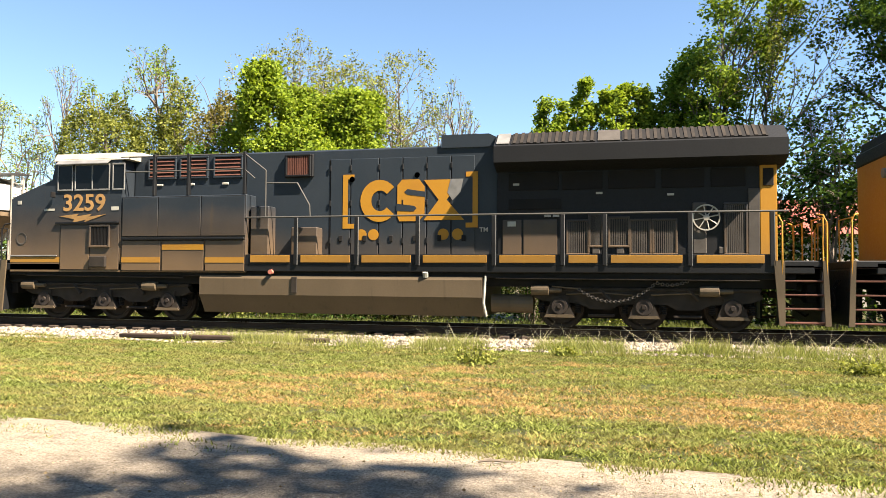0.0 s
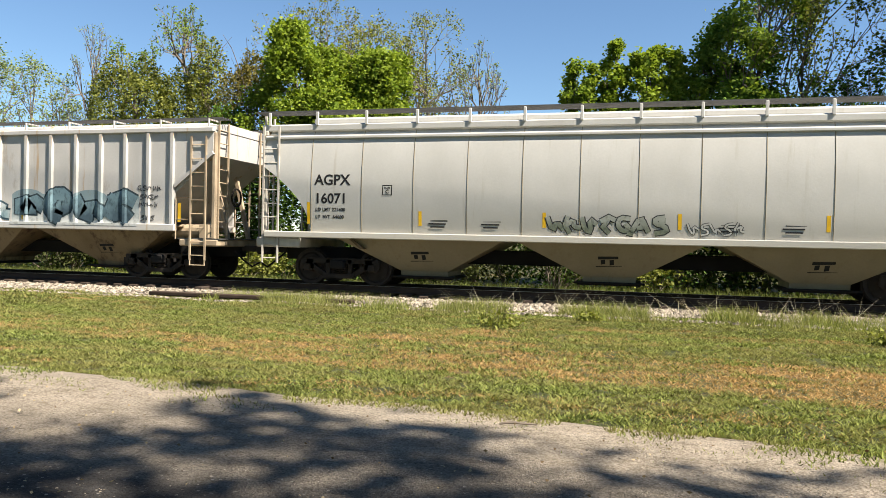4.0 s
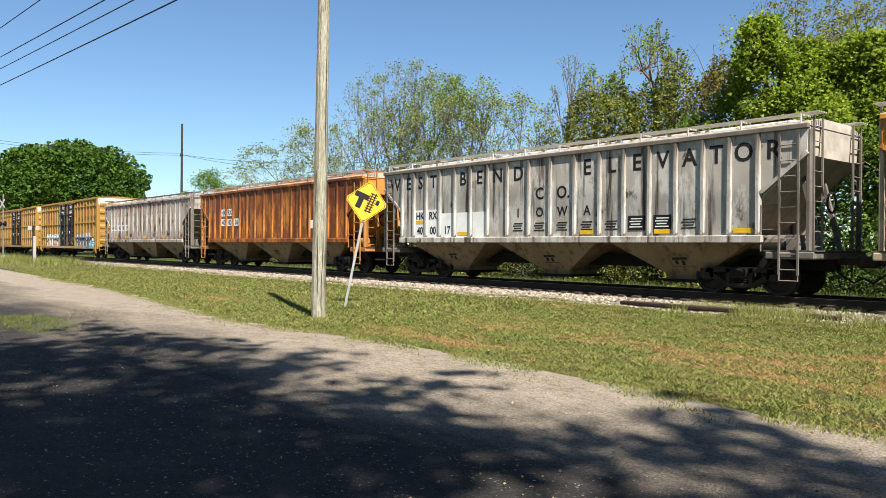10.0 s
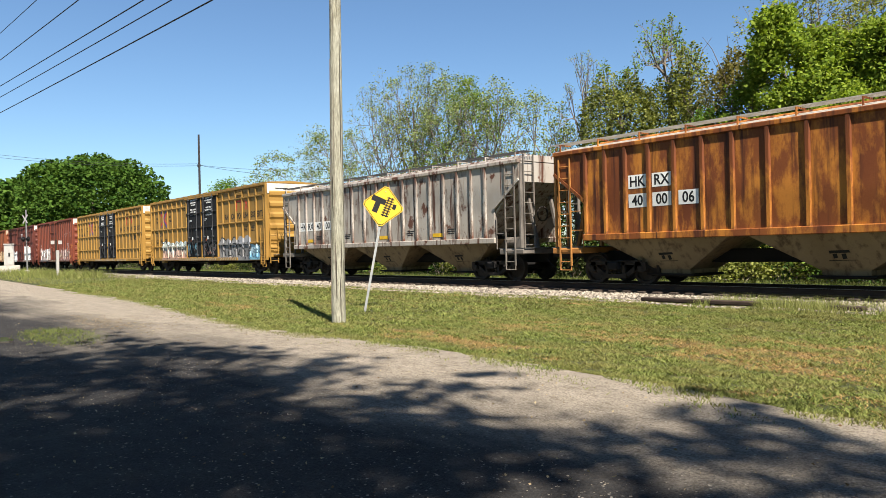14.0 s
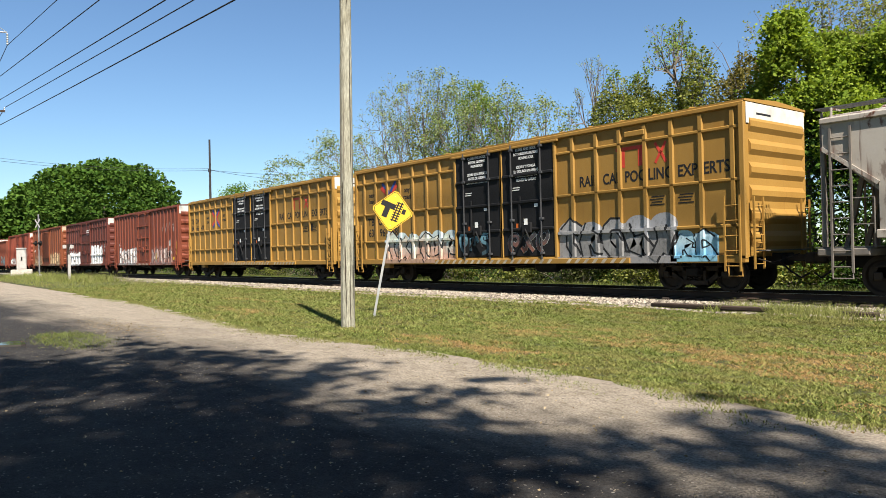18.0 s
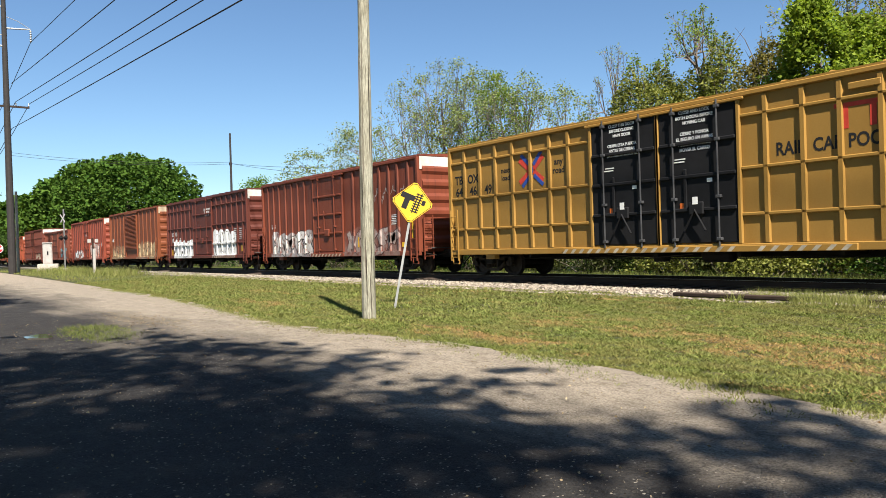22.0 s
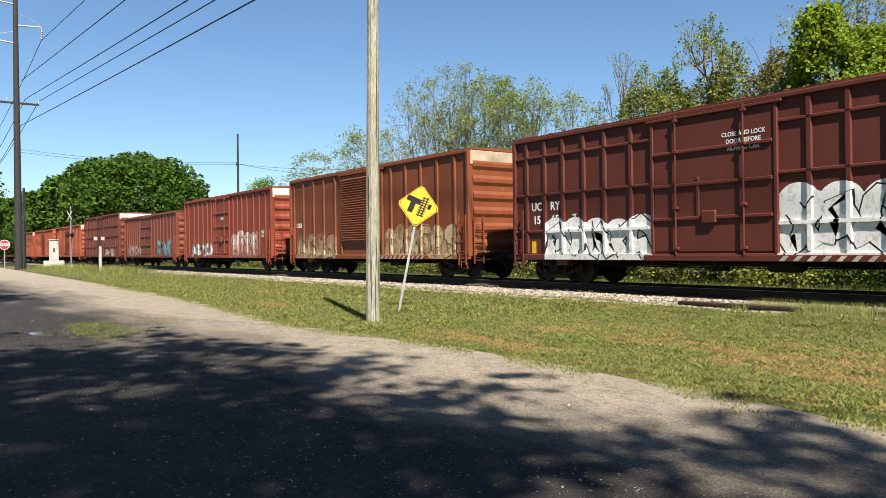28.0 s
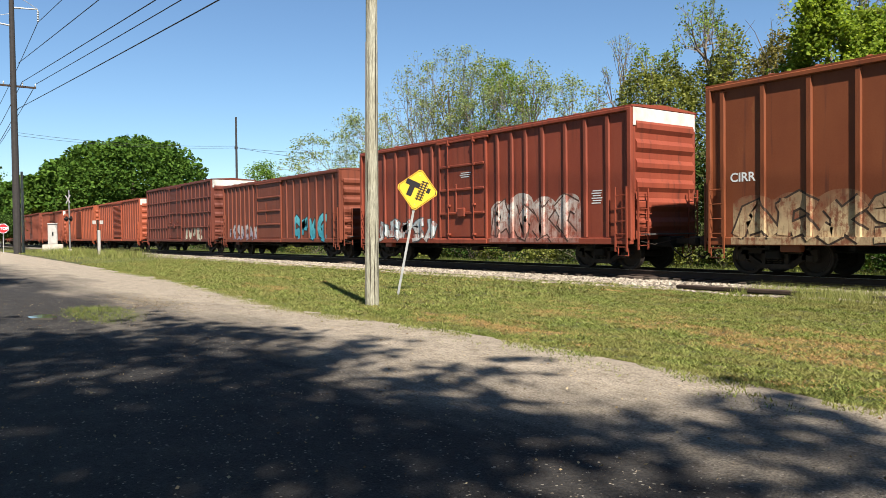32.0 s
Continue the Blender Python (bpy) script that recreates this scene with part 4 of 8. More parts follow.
            part("door_post", G().cbox(b - 0.03, b + 0.08, *sorted((s * yb, s * (yb + 0.09))), floor + 0.05, top - 0.12, 0.02), paint, car)
        if doors:
            a, b = doors[0][0], doors[-1][1]
            part("door_rail", G().cbox(min([a - 0.3] + [q[0] for q in stripes]), max([b + 0.1] + [q[1] for q in stripes]), *sorted((s * (yb + 0.06), s * (yb + 0.14))), floor - 0.14, floor + 0.02, 0.012), fittings, car)
            part("upper_rail", G().cbox(a - 0.2, b + 0.2, *sorted((s * yb, s * (yb + 0.12))), top - 0.2, top - 0.12, 0.015), paint, car)
        # slanted paint strokes along the sill
        if s < 0:
            for a, b in stripes:
                for k in range(int((b - a) / 0.34)):
                    x = a + 0.34 * k
                    part("sill_stroke", G().prism([(x, floor - 0.13), (x + 0.13, floor - 0.13), (x + 0.26, floor + 0.0), (x + 0.13, floor + 0.0)], -yb - 0.146, -yb - 0.141), SILL_PALE, car)
        part("jacking_pad", G().cbox(-hl + 2.0, -hl + 2.5, *sorted((s * 1.3, s * (yb + 0.03))), floor - 0.3, floor - 0.1, 0.02), paint, car)
    # ends: level corrugations, a white band at the top
    for s in (-1, 1):
        for k in range(6):
            z = floor + 0.45 + k * (top - floor - 1.0) / 5
            ring = [(s * hl, z - 0.2), (s * (hl + 0.07), z - 0.07), (s * (hl + 0.07), z + 0.07), (s * hl, z + 0.2)]
            part("end_corrugation", G().prism(ring, -1.36, 1.36), paint, car)
        part("end_panel", G().cbox(*sorted((s * hl, s * (hl + 0.03))), -1.47, 1.47, top - 0.55, top - 0.02, 0.01), end_top or paint, car)
        for t in (-1, 1):
            rung_ladder(car, (s * (hl - 0.33), t * (yb + 0.13)), 0.42, "x", fittings, z0=floor - 0.35, z1=floor + 1.55)
            rung_ladder(car, (s * (hl + 0.14), t * 1.2), 0.44, "y", fittings, z0=floor - 0.3, z1=floor + 1.5)
            part("step", G().tube([(s * (hl - 0.5), t * 1.55, floor), (s * (hl - 0.5), t * 1.55, 0.45), (s * (hl - 0.12), t * 1.55, 0.45), (s * (hl - 0.12), t * 1.55, floor)], 0.022), fittings, car)
        part("draft_sill", G().cbox(*sorted((s * (hl - 0.2), s * (length / 2 - 0.7))), -0.35, 0.35, 0.68, 1.0, 0.03), BLACK, car)
        part("end_platform", G().box(*sorted((s * (hl + 0.05), s * (hl + 0.3))), -1.2, 1.2, 1.06, 1.09), GRATING, car)
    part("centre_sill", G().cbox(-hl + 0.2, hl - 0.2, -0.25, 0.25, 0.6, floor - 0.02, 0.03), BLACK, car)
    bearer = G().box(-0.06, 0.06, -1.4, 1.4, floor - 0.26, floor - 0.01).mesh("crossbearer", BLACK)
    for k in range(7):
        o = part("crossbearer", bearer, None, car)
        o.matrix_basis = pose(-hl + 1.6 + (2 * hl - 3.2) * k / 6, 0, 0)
    part("brake_rod", G().tube([(-hl + 1.2, -0.7, 0.62), (0, -0.78, 0.58), (hl - 1.2, -0.7, 0.62)], 0.02), BLACK, car)
    part("air_reservoir", G().lathe([(-0.5, 0.001), (-0.46, 0.16), (-0.4, 0.2), (0.4, 0.2), (0.46, 0.16), (0.5, 0.001)], (1.6, -0.75, 0.68), "x", 12), BLACK, car)
    part("brake_valve", G().cbox(-0.4, 0.0, -1.0, -0.7, 0.5, 0.8, 0.03), BLACK, car)
    part("release_rod", G().tube([(-1.8, -1.38, 0.74), (-0.2, -1.3, 0.64), (1.2, -1.38, 0.72)], 0.014, 5), FRAME, car)
    # grab irons and uncoupling levers
    for s in (-1, 1):
        for z in (floor + 0.35, floor + 0.75):
            part("grab_iron", G().tube([(s * (hl + 0.02), -1.2, z), (s * (hl + 0.1), -1.2, z), (s * (hl + 0.1), -0.75, z), (s * (hl + 0.02), -0.75, z)], 0.014, 5), fittings, car)
        part("uncoupling_lever", G().tube([(s * (hl + 0.25), -1.45, floor - 0.05), (s * (hl + 0.3), -0.9, floor - 0.15), (s * (length / 2 - 0.3), -0.2, 0.98)], 0.015, 5), FRAME, car)
    for s in (-1, 1):
        truck(car, s * (length / 2 - 2.75))
    couplers(car, length / 2)
    return car

# ---- diesel locomotives ----
LOCO_BLUE = car_paint("dusty_dark_blue_paint", (0.019, 0.026, 0.034), (0.026, 0.033, 0.041), streak=(0.62, 0.85), rust=(0.060, 0.043, 0.026), patch=None, dust=(0.175, 0.108, 0.054), dust_z=2.65, rough=0.5)
LOCO_HOOD = car_paint("slate_blue_hood_paint", (0.020, 0.029, 0.039), (0.027, 0.036, 0.046), streak=(0.66, 0.88), rust=(0.050, 0.038, 0.025), patch=None, dust=(0.11, 0.074, 0.042), dust_z=2.1, rough=0.5)
LOCO_DARK = car_paint("sooty_dark_paint", (0.0045, 0.0050, 0.0060), (0.007, 0.0075, 0.0085), streak=None, patch=(0.7, 0.85), rust=(0.02, 0.012, 0.008), rough=0.6)
LOCO_YELLOW = car_paint("dirty_yellow_paint", (0.46, 0.215, 0.018), (0.41, 0.185, 0.02), streak=(0.7, 0.9), rust=(0.20, 0.10, 0.03), patch=None, dust=(0.2, 0.12, 0.045), dust_z=1.9)
TANK = car_paint("dusty_brown_tank", (0.095, 0.068, 0.040), (0.115, 0.083, 0.050), streak=(0.6, 0.8), rust=(0.045, 0.032, 0.02), patch=None)
CAB_ROOF = plain("cream_roof_paint", (0.36, 0.34, 0.275), 0.6)
LOUVRE = plain("rusty_louvre", (0.10, 0.038, 0.026), 0.8)
RAILING = plain("dull_handrail", (0.065, 0.062, 0.056), 0.6)
YELLOW_RAIL = plain("yellow_handrail", (0.45, 0.22, 0.03), 0.6)
SLAT = plain("dusty_slat", (0.060, 0.052, 0.044), 0.7, vary=0.3)
DARK_GLASS, _nt, _b = nodes("cab_glass", 0.06)
_b.inputs["Base Color"].default_value, _b.inputs["Specular IOR Level"].default_value = (0.006, 0.007, 0.008, 1), 0.12
ALUM = plain("worn_aluminium", (0.20, 0.195, 0.185), 0.55, 0.3)
LENS = plain("pale_marker", (0.36, 0.34, 0.29), 0.5)


NUMBER_TAN = plain("faded_tan_numbers", (0.36, 0.20, 0.075), 0.7, vary=0.2)


def loco_truck(loco, x):
    """A three-axle truck: frame > journals, wheelsets, brake cylinders, springs."""
    t = part("truck", G().cbox(-2.4, 2.4, -0.95, 0.95, 0.55, 0.8, 0.05), BLACK, loco)
    t.matrix_basis = pose(x, 0, 0)
    for s in (-1, 1):
        y = s * 1.16
        g = G().prism([(-2.55, 0.78), (-2.4, 0.98), (2.4, 0.98), (2.55, 0.78), (2.3, 0.68), (1.45, 0.62), (1.2, 0.50), (0.72, 0.50), (0.5, 0.62), (-0.5, 0.62), (-0.72, 0.50), (-1.2, 0.50), (-1.45, 0.62), (-2.3, 0.68)], y - 0.09, y + 0.09)
        g.cbox(-2.5, 2.5, y - 0.12, y + 0.12, 0.92, 1.0, 0.02)
        part("side_frame", g, FRAME, t)
        for k in (-1, 0, 1):
            c = k * 1.9
            j = G().prism([(c - 0.34, 0.33), (c + 0.34, 0.33), (c + 0.2, 0.66), (c + 0.2, 0.8), (c - 0.2, 0.8), (c - 0.2, 0.66)], y - 0.13, y + 0.13)
            box = part("journal_box", j, FRAME, t)
            part("bearing", G().lathe([(s * 0.13, 0.19), (s * 0.16, 0.18), (s * 0.16, 0.12), (s * 0.15, 0.12), (s * 0.15, 0.06), (s * 0.18, 0.05), (s * 0.18, 0.001)], (c, y, 0.56), "y", 18), WHEEL, box)
            part("keeper_plate", G().prism([(c - 0.36, 0.30), (c + 0.36, 0.30), (c + 0.30, 0.37), (c - 0.30, 0.37)], *sorted((y + s * 0.131, y + s * 0.16))), TANK, box)
            for d in (-0.42, 0.42):
                sp = G()
                for q in range(5):
                    sp.lathe([(-0.02, 0.06), (0, 0.085), (0.02, 0.06)], (k * 1.9 + d, y, 0.42 + q * 0.045), "z", 10)
                part("coil_spring", sp, BLACK, t)
        for d in (-2.35, 1.4):
            b = G().lathe([(-0.2, 0.001), (-0.2, 0.11), (-0.05, 0.12), (0.2, 0.12), (0.22, 0.06), (0.5, 0.05), (0.5, 0.001)], (d, y + s * 0.17, 0.93), "x", 14)
            part("brake_cylinder", b, TANK, t)
        for d in (-0.95, 0.95):
            part("spring_seat", G().cbox(d - 0.3, d + 0.3, y - 0.12, y + 0.12, 0.33, 0.38), FRAME, t)
            part("pipe", G().tube([(d - 0.8, y + s * 0.13, 0.84), (d, y + s * 0.15, 0.88), (d + 0.7, y + s * 0.13, 0.83)], 0.016, 5), TANK, t)
        for d in (-1.0, 0.95):
            part("damper", G().tube([(d, y + s * 0.12, 0.98), (d + 0.25, y + s * 0.14, 0.72)], 0.04, 8), FRAME, t)
    wm = shared(("wheel", 0.53), lambda: wheel_mesh(0.53))
    for k in (-1, 0, 1):
        w = part("wheelset", wm, None, t)
        w.matrix_basis = pose(k * 1.9, 0, 0.53)
        WHEELS.append((w, k * 1.9, 0.53))
    part("traction_motor", G().cbox(-2.2, 2.2, -0.55, 0.55, 0.25, 0.6, 0.08), BLACK, t)


def end_steps(loco, s, edge, mat):
    """Platform, pilot, steps and handrails beyond a hood end; s is the end, edge the hood's end."""
    x1 = edge + s * 0.95
    part("end_platform", G().cbox(*sorted((edge, x1)), -1.5, 1.5, 1.45, 1.62, 0.02), LOCO_DARK, loco)
    part("pilot", G().cbox(*sorted((x1 - s * 0.12, x1)), -1.4, 1.4, 0.22, 1.45, 0.03), LOCO_DARK, loco)
    for t in (-1, 1):
        st = part("step_well", G().box(*sorted((edge + s * 0.02, edge + s * 0.08)), *sorted((t * 1.0, t * 1.52)), 0.25, 1.6), LOCO_DARK, loco)
        part("step_side", G().prism([(edge + s * 0.1, 1.62), (edge - s * 0.12, 1.62), (edge - s * 0.02, 0.22), (edge + s * 0.1, 0.22)], t * 1.5, t * 1.54), TANK, st)
        part("step_side", G().prism([(x1, 1.62), (x1 - s * 0.1, 1.62), (x1 - s * 0.06, 0.22), (x1 + s * 0.06, 0.22)], t * 1.5, t * 1.54), TANK, st)
        for k in range(5):
            z = 0.26 + k * 0.3
            part("step", G().cbox(*sorted((edge + s * 0.08, x1 - s * 0.04)), *sorted((t * 1.05, t * 1.5)), z, z + 0.04, 0.01), LOUVRE, st)
        for xx in (edge + s * 0.05, x1 - s * 0.02):
            g = G().tube([(xx, t * 1.5, 0.7), (xx, t * 1.53, 1.6), (xx, t * 1.53, 2.45), (xx - s * 0.06, t * 1.5, 2.6), (xx - s * 0.16, t * 1.4, 2.62)], 0.02)
            part("grab_rail", g, mat, loco)
        part("end_rail", G().tube([(x1 - s * 0.06, t * 1.4, 1.6), (x1 - s * 0.06, t * 1.4, 2.55), (x1 - s * 0.06, t * 0.45, 2.55), (x1 - s * 0.06, t * 0.45, 1.6)], 0.02), mat, loco)
        hose = G()
        for k in range(3):
            hose.tube([(x1, t * (0.5 + 0.12 * k), 1.2), (x1 + s * 0.14, t * (0.5 + 0.12 * k), 0.95), (x1 + s * 0.12, t * (0.55 + 0.12 * k), 0.6)], 0.02)
        part("air_hose", hose, BLACK, loco)


def louvred(loco, x0, x1, z0, z1, y, mat, frame_mat, n=5, upright=False):
    f = G()
    for a, b, c, d in ((x0 - 0.05, x1 + 0.05, z1, z1 + 0.05), (x0 - 0.05, x1 + 0.05, z0 - 0.05, z0), (x0 - 0.05, x0, z0, z1), (x1, x1 + 0.05, z0, z1)):
        f.cbox(a, b, y - 0.05, y, c, d, 0.01)
    fr = part("grille", f, frame_mat, loco)
    for k in range(n):
        if upright:
            x = x0 + (x1 - x0) * (k + 0.5) / n
            part("slat", G().box(x - 0.3 * (x1 - x0) / n, x + 0.3 * (x1 - x0) / n, y - 0.035, y, z0, z1), mat, fr)
        else:
            z = z0 + (z1 - z0) * (k + 0.5) / n
            h = (z1 - z0) / n
            part("slat", G().prism([(y - 0.004, z + 0.4 * h), (y - 0.05, z - 0.3 * h), (y - 0.04, z - 0.42 * h), (y - 0.004, z + 0.2 * h)], x0, x1, "x"), mat, fr)


def road_loco():
    loco = thing("diesel_locomotive", "dark blue diesel locomotive with yellow stripe and brown road dust", "locomotive", "locomotives of the train")
    YH, YC = -0.98, -1.50      # hood side, cab side
    part("frame", G().cbox(-10.4, 10.9, -1.5, 1.5, 1.33, 1.53, 0.02), LOCO_DARK, loco)
    # nose, cab and the wide box behind the cab
    part("nose", G().prism([(-9.5, 1.3), (-9.5, 3.3), (-8.22, 3.78), (-8.22, 1.3)], -1.5, 1.5), LOCO_BLUE, loco)
    part("nose_top", G().prism([(-9.52, 3.3), (-9.52, 3.34), (-8.24, 3.82), (-8.22, 3.78)], -1.42, 1.42), LOCO_DARK, loco)
    part("headlight", G().lathe([(-0.12, 0.001), (-0.12, 0.12), (0.1, 0.12), (0.1, 0.001)], (-9.0, 0.0, 3.62), "x", 14), ALUM, loco)
    part("cab", G().prism([(-8.22, 1.3), (-8.22, 3.78), (-8.1, 4.34), (-6.05, 4.34), (-6.05, 1.3)], -1.5, 1.5), LOCO_BLUE, loco)
    part("cab_roof", G().prism([(-1.52, 4.30), (1.52, 4.30), (1.4, 4.5), (0.9, 4.56), (-0.9, 4.56), (-1.4, 4.5)], -8.16, -5.85, "x"), CAB_ROOF, loco)
    part("windscreen", G().prism([(-8.235, 3.86), (-8.14, 4.3), (-8.12, 4.3), (-8.215, 3.86)], -1.2, 1.2), DARK_GLASS, loco)
    for a, b in ((-8.0, -7.58), (-7.46, -6.97), (-6.93, -6.44), (-6.30, -5.98)):
        w = part("window", G().box(a, b, YC - 0.012, YC - 0.004, 3.52, 4.16), DARK_GLASS, loco)
        f = G()
        for p, q, r, u in ((a - 0.03, b + 0.03, 4.16, 4.2), (a - 0.03, b + 0.03, 3.48, 3.52), (a - 0.03, a, 3.52, 4.16), (b, b + 0.03, 3.52, 4.16)):
            f.cbox(p, q, YC - 0.03, YC - 0.003, r, u, 0.006)
        part("window_frame", f, ALUM, w)
    part("sun_visor", G().prism([(YC, 4.32), (YC - 0.15, 4.2), (YC - 0.15, 4.18), (YC, 4.28)], -8.0, -6.4, "x"), ALUM, loco)
    part("mirror", G().cbox(-8.1, -8.05, YC - 0.2, YC - 0.05, 3.3, 3.45), BLACK, loco)
    part("side_stripe", G().box(-9.5, -6.1, YC - 0.006, YC - 0.002, 1.55, 1.69), LOCO_YELLOW, loco)
    part("side_moulding", G().cbox(-9.5, -8.0, YC - 0.03, YC, 1.71, 1.75), ALUM, loco)
    for a, b, c, d in ((-7.9, -7.0, 1.36, 2.55), (-6.98, -6.1, 1.36, 2.55)):
        part("panel_gap", G().box(a - 0.014, b + 0.014, YC - 0.007, YC - 0.003, c - 0.014, d + 0.014), BLACK, loco)
        part("access_panel", G().cbox(a, b, YC - 0.018, YC, c, d, 0.008), LOCO_BLUE, loco)
    part("drip_rail", G().cbox(-8.05, -6.1, YC - 0.06, YC, 2.58, 2.64), LOCO_DARK, loco)
    louvred(loco, -7.28 + 0.35, -6.85 + 0.45, 2.0, 2.5, YC - 0.02, BLACK, LOCO_BLUE, 12, True)
    part("jack_pad", G().cbox(-6.95, -6.45, YC - 0.1, YC, 1.42, 1.72, 0.02), FRAME, loco)
    lettering("3259", -7.86, 2.95, YC - 0.012, 0.62, NUMBER_TAN, loco, 1.08)
    bolt = G().prism([(-7.95, 2.80), (-7.35, 2.86), (-7.42, 2.79), (-6.95, 2.85), (-7.02, 2.78), (-6.5, 2.84), (-7.2, 2.62), (-7.12, 2.70), (-7.55, 2.62), (-7.48, 2.71)], YC - 0.012, YC - 0.004)
    part("lightning_mark", bolt, NUMBER_TAN, loco)
    for x, z, w, h in ((-7.0, 2.5, 0.3, 0.09), (-8.45, 2.95, 0.33, 0.06), (-6.35, 2.94, 0.22, 0.1), (-9.3, 3.14, 0.12, 0.1)):
        part("label_plate", G().box(x, x + w, YC - 0.01, YC - 0.003, z, z + h), BLACK if z == 2.5 else LENS, loco)
    part("round_mark", G().lathe([(-0.004, 0.13), (0.0, 0.17), (-0.008, 0.17), (-0.008, 0.15)], (-9.15, YC - 0.004, 2.2), "y", 20, True), SLAT, loco)
    # equipment box behind the cab, with its own doors
    part("equipment_box", G().cbox(-6.05, -2.42, -1.5, 1.5, 1.3, 3.3, 0.02), LOCO_BLUE, loco)
    for a, b in ((-6.0, -4.95), (-4.93, -3.7), (-3.68, -2.45)):
        part("panel_gap", G().box(a - 0.014, b + 0.014, YC - 0.007, YC - 0.003, 2.24 - 0.014, 3.26 + 0.014), BLACK, loco)
        part("box_door", G().cbox(a, b, YC - 0.02, YC, 2.24, 3.26, 0.008), LOCO_BLUE, loco)
    for a, b, zz in ((-6.0, -4.85, 1.55), (-4.8, -3.6, 1.88), (-3.55, -2.45, 1.55)):
        part("panel_gap", G().box(a - 0.014, b + 0.014, YC - 0.007, YC - 0.003, 1.34 - 0.014, 2.12 + 0.014), BLACK, loco)
        part("box_panel", G().cbox(a, b, YC - 0.02, YC, 1.34, 2.12, 0.008), LOCO_BLUE, loco)
        part("side_stripe", G().box(a, b, YC - 0.028, YC - 0.021, zz, zz + 0.14), LOCO_YELLOW, loco)
    part("drip_rail", G().cbox(-6.0, -2.45, YC - 0.06, YC, 2.14, 2.2), LOCO_DARK, loco)
    # hood
    part("hood", G().cbox(-6.05, 10.15, YH, -YH, 1.55, 4.46, 0.04), LOCO_HOOD, loco)
    part("hump", G().prism([(2.56, 4.4), (2.56, 4.72), (3.75, 4.72), (3.95, 4.62), (3.95, 4.4)], -1.02, 1.02), LOCO_HOOD, loco)
    for a in (-5.55, -4.6, -3.6):
        louvred(loco, a, a + 0.75, 3.85, 4.35, YH, LOUVRE, LOCO_HOOD, 5)
        part("box_latch", G().cbox(a + 0.2, a + 0.4, YH - 0.03, YH, 3.62, 3.68), LENS, loco)
    for x in (-5.1, -4.1, -2.5):
        part("rail_post", G().cbox(x - 0.04, x + 0.04, YC, YC + 0.1, 3.3, 4.4), LOCO_DARK, loco)
    g = G().tube([(-6.1, YC + 0.02, 4.35), (-2.5, YC + 0.02, 4.35), (-1.9, YC + 0.02, 3.9), (-1.9, YC + 0.02, 2.7)], 0.02)
    g.tube([(-6.1, YC + 0.02, 3.95), (-2.5, YC + 0.02, 3.95), (-2.2, YC + 0.02, 3.7)], 0.018)
    part("handrail", g, RAILING, loco)
    part("handrail", G().tube([(-1.9, YC + 0.05, 3.58), (-1.05, YC + 0.05, 3.56), (-0.72, YC + 0.05, 3.0), (-0.7, YC + 0.05, 2.7)], 0.02), RAILING, loco)
    louvred(loco, -1.5, -0.9, 3.82, 4.3, YH - 0.08, LOUVRE, LOCO_DARK, 12, True)
    part("intake_box", G().cbox(-1.6, -0.8, YH - 0.08, YH, 3.76, 4.36, 0.02), LOCO_DARK, loco)
    part("cabinet", G().cbox(-2.35, -1.85, YC + 0.1, YH, 1.55, 3.0, 0.02), LOCO_BLUE, loco)
    part("cabinet", G().cbox(-1.25, -0.55, YC + 0.15, YH, 1.62, 2.45, 0.02), LOCO_BLUE, loco)
    x = -0.35
    for w in (0.55, 0.75, 0.62, 0.62, 0.62, 0.6):
        d = part("hood_door", G().cbox(x + 0.015, x + w - 0.015, YH - 0.022, YH, 1.75, 4.2, 0.008), LOCO_HOOD, loco)
        for z in (2.05, 3.0, 3.9):
            part("hinge", G().cbox(x - 0.02, x + 0.03, YH - 0.04, YH - 0.02, z, z + 0.14), LOCO_DARK, d)
        part("door_gap", G().box(x - 0.012, x + 0.012, YH - 0.012, YH - 0.002, 1.75, 4.2), BLACK, d)
        part("latch", G().cbox(x + w * 0.45, x + w * 0.45 + 0.1, YH - 0.045, YH - 0.02, 2.1, 2.25), BLACK, d)
        x += w
    for px, pz in ((0.25, 3.68), (1.95, 3.75)):
        part("port_hole", G().lathe([(-0.03, 0.07), (-0.03, 0.001)], (px, YH - 0.01, pz), "y", 12), BLACK, loco)
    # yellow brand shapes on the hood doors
    yb = YH - 0.032
    for a, s in ((0.0, 1), (3.48, -1)):
        u = [(a, 2.43), (a + s * 0.30, 2.43), (a + s * 0.30, 2.55), (a + s * 0.13, 2.55), (a + s * 0.13, 3.68), (a + s * 0.30, 3.68), (a + s * 0.30, 3.8), (a, 3.8)]
        part("painted_bracket", G().prism(u, yb, yb + 0.006), LOCO_YELLOW, loco)
    for cx in (0.5, 0.82, 2.62, 2.98):
        part("painted_dot", G().lathe([(0.0, 0.001), (0.0, 0.14), (0.006, 0.14)], (cx, yb, 2.27), "y", 18), LOCO_YELLOW, loco)

    def slab(pts):
        return G().prism(pts, yb - 0.004, yb + 0.004)
    # an open ring
    arc = [math.radians(40 + 280 * k / 22) for k in range(23)]
    ring = [(0.97 + 0.5 * math.cos(a), 3.12 + 0.53 * math.sin(a)) for a in arc] + [(0.99 + 0.23 * math.cos(a), 3.12 + 0.26 * math.sin(a)) for a in arc[::-1]]
    hoop = G()
    for k in range(22):
        hoop.v += [(x, yb - 0.004, z) for x, z in (ring[k], ring[k + 1], ring[44 - k], ring[45 - k])]
        hoop.f.append([4 * k, 4 * k + 1, 4 * k + 2, 4 * k + 3])
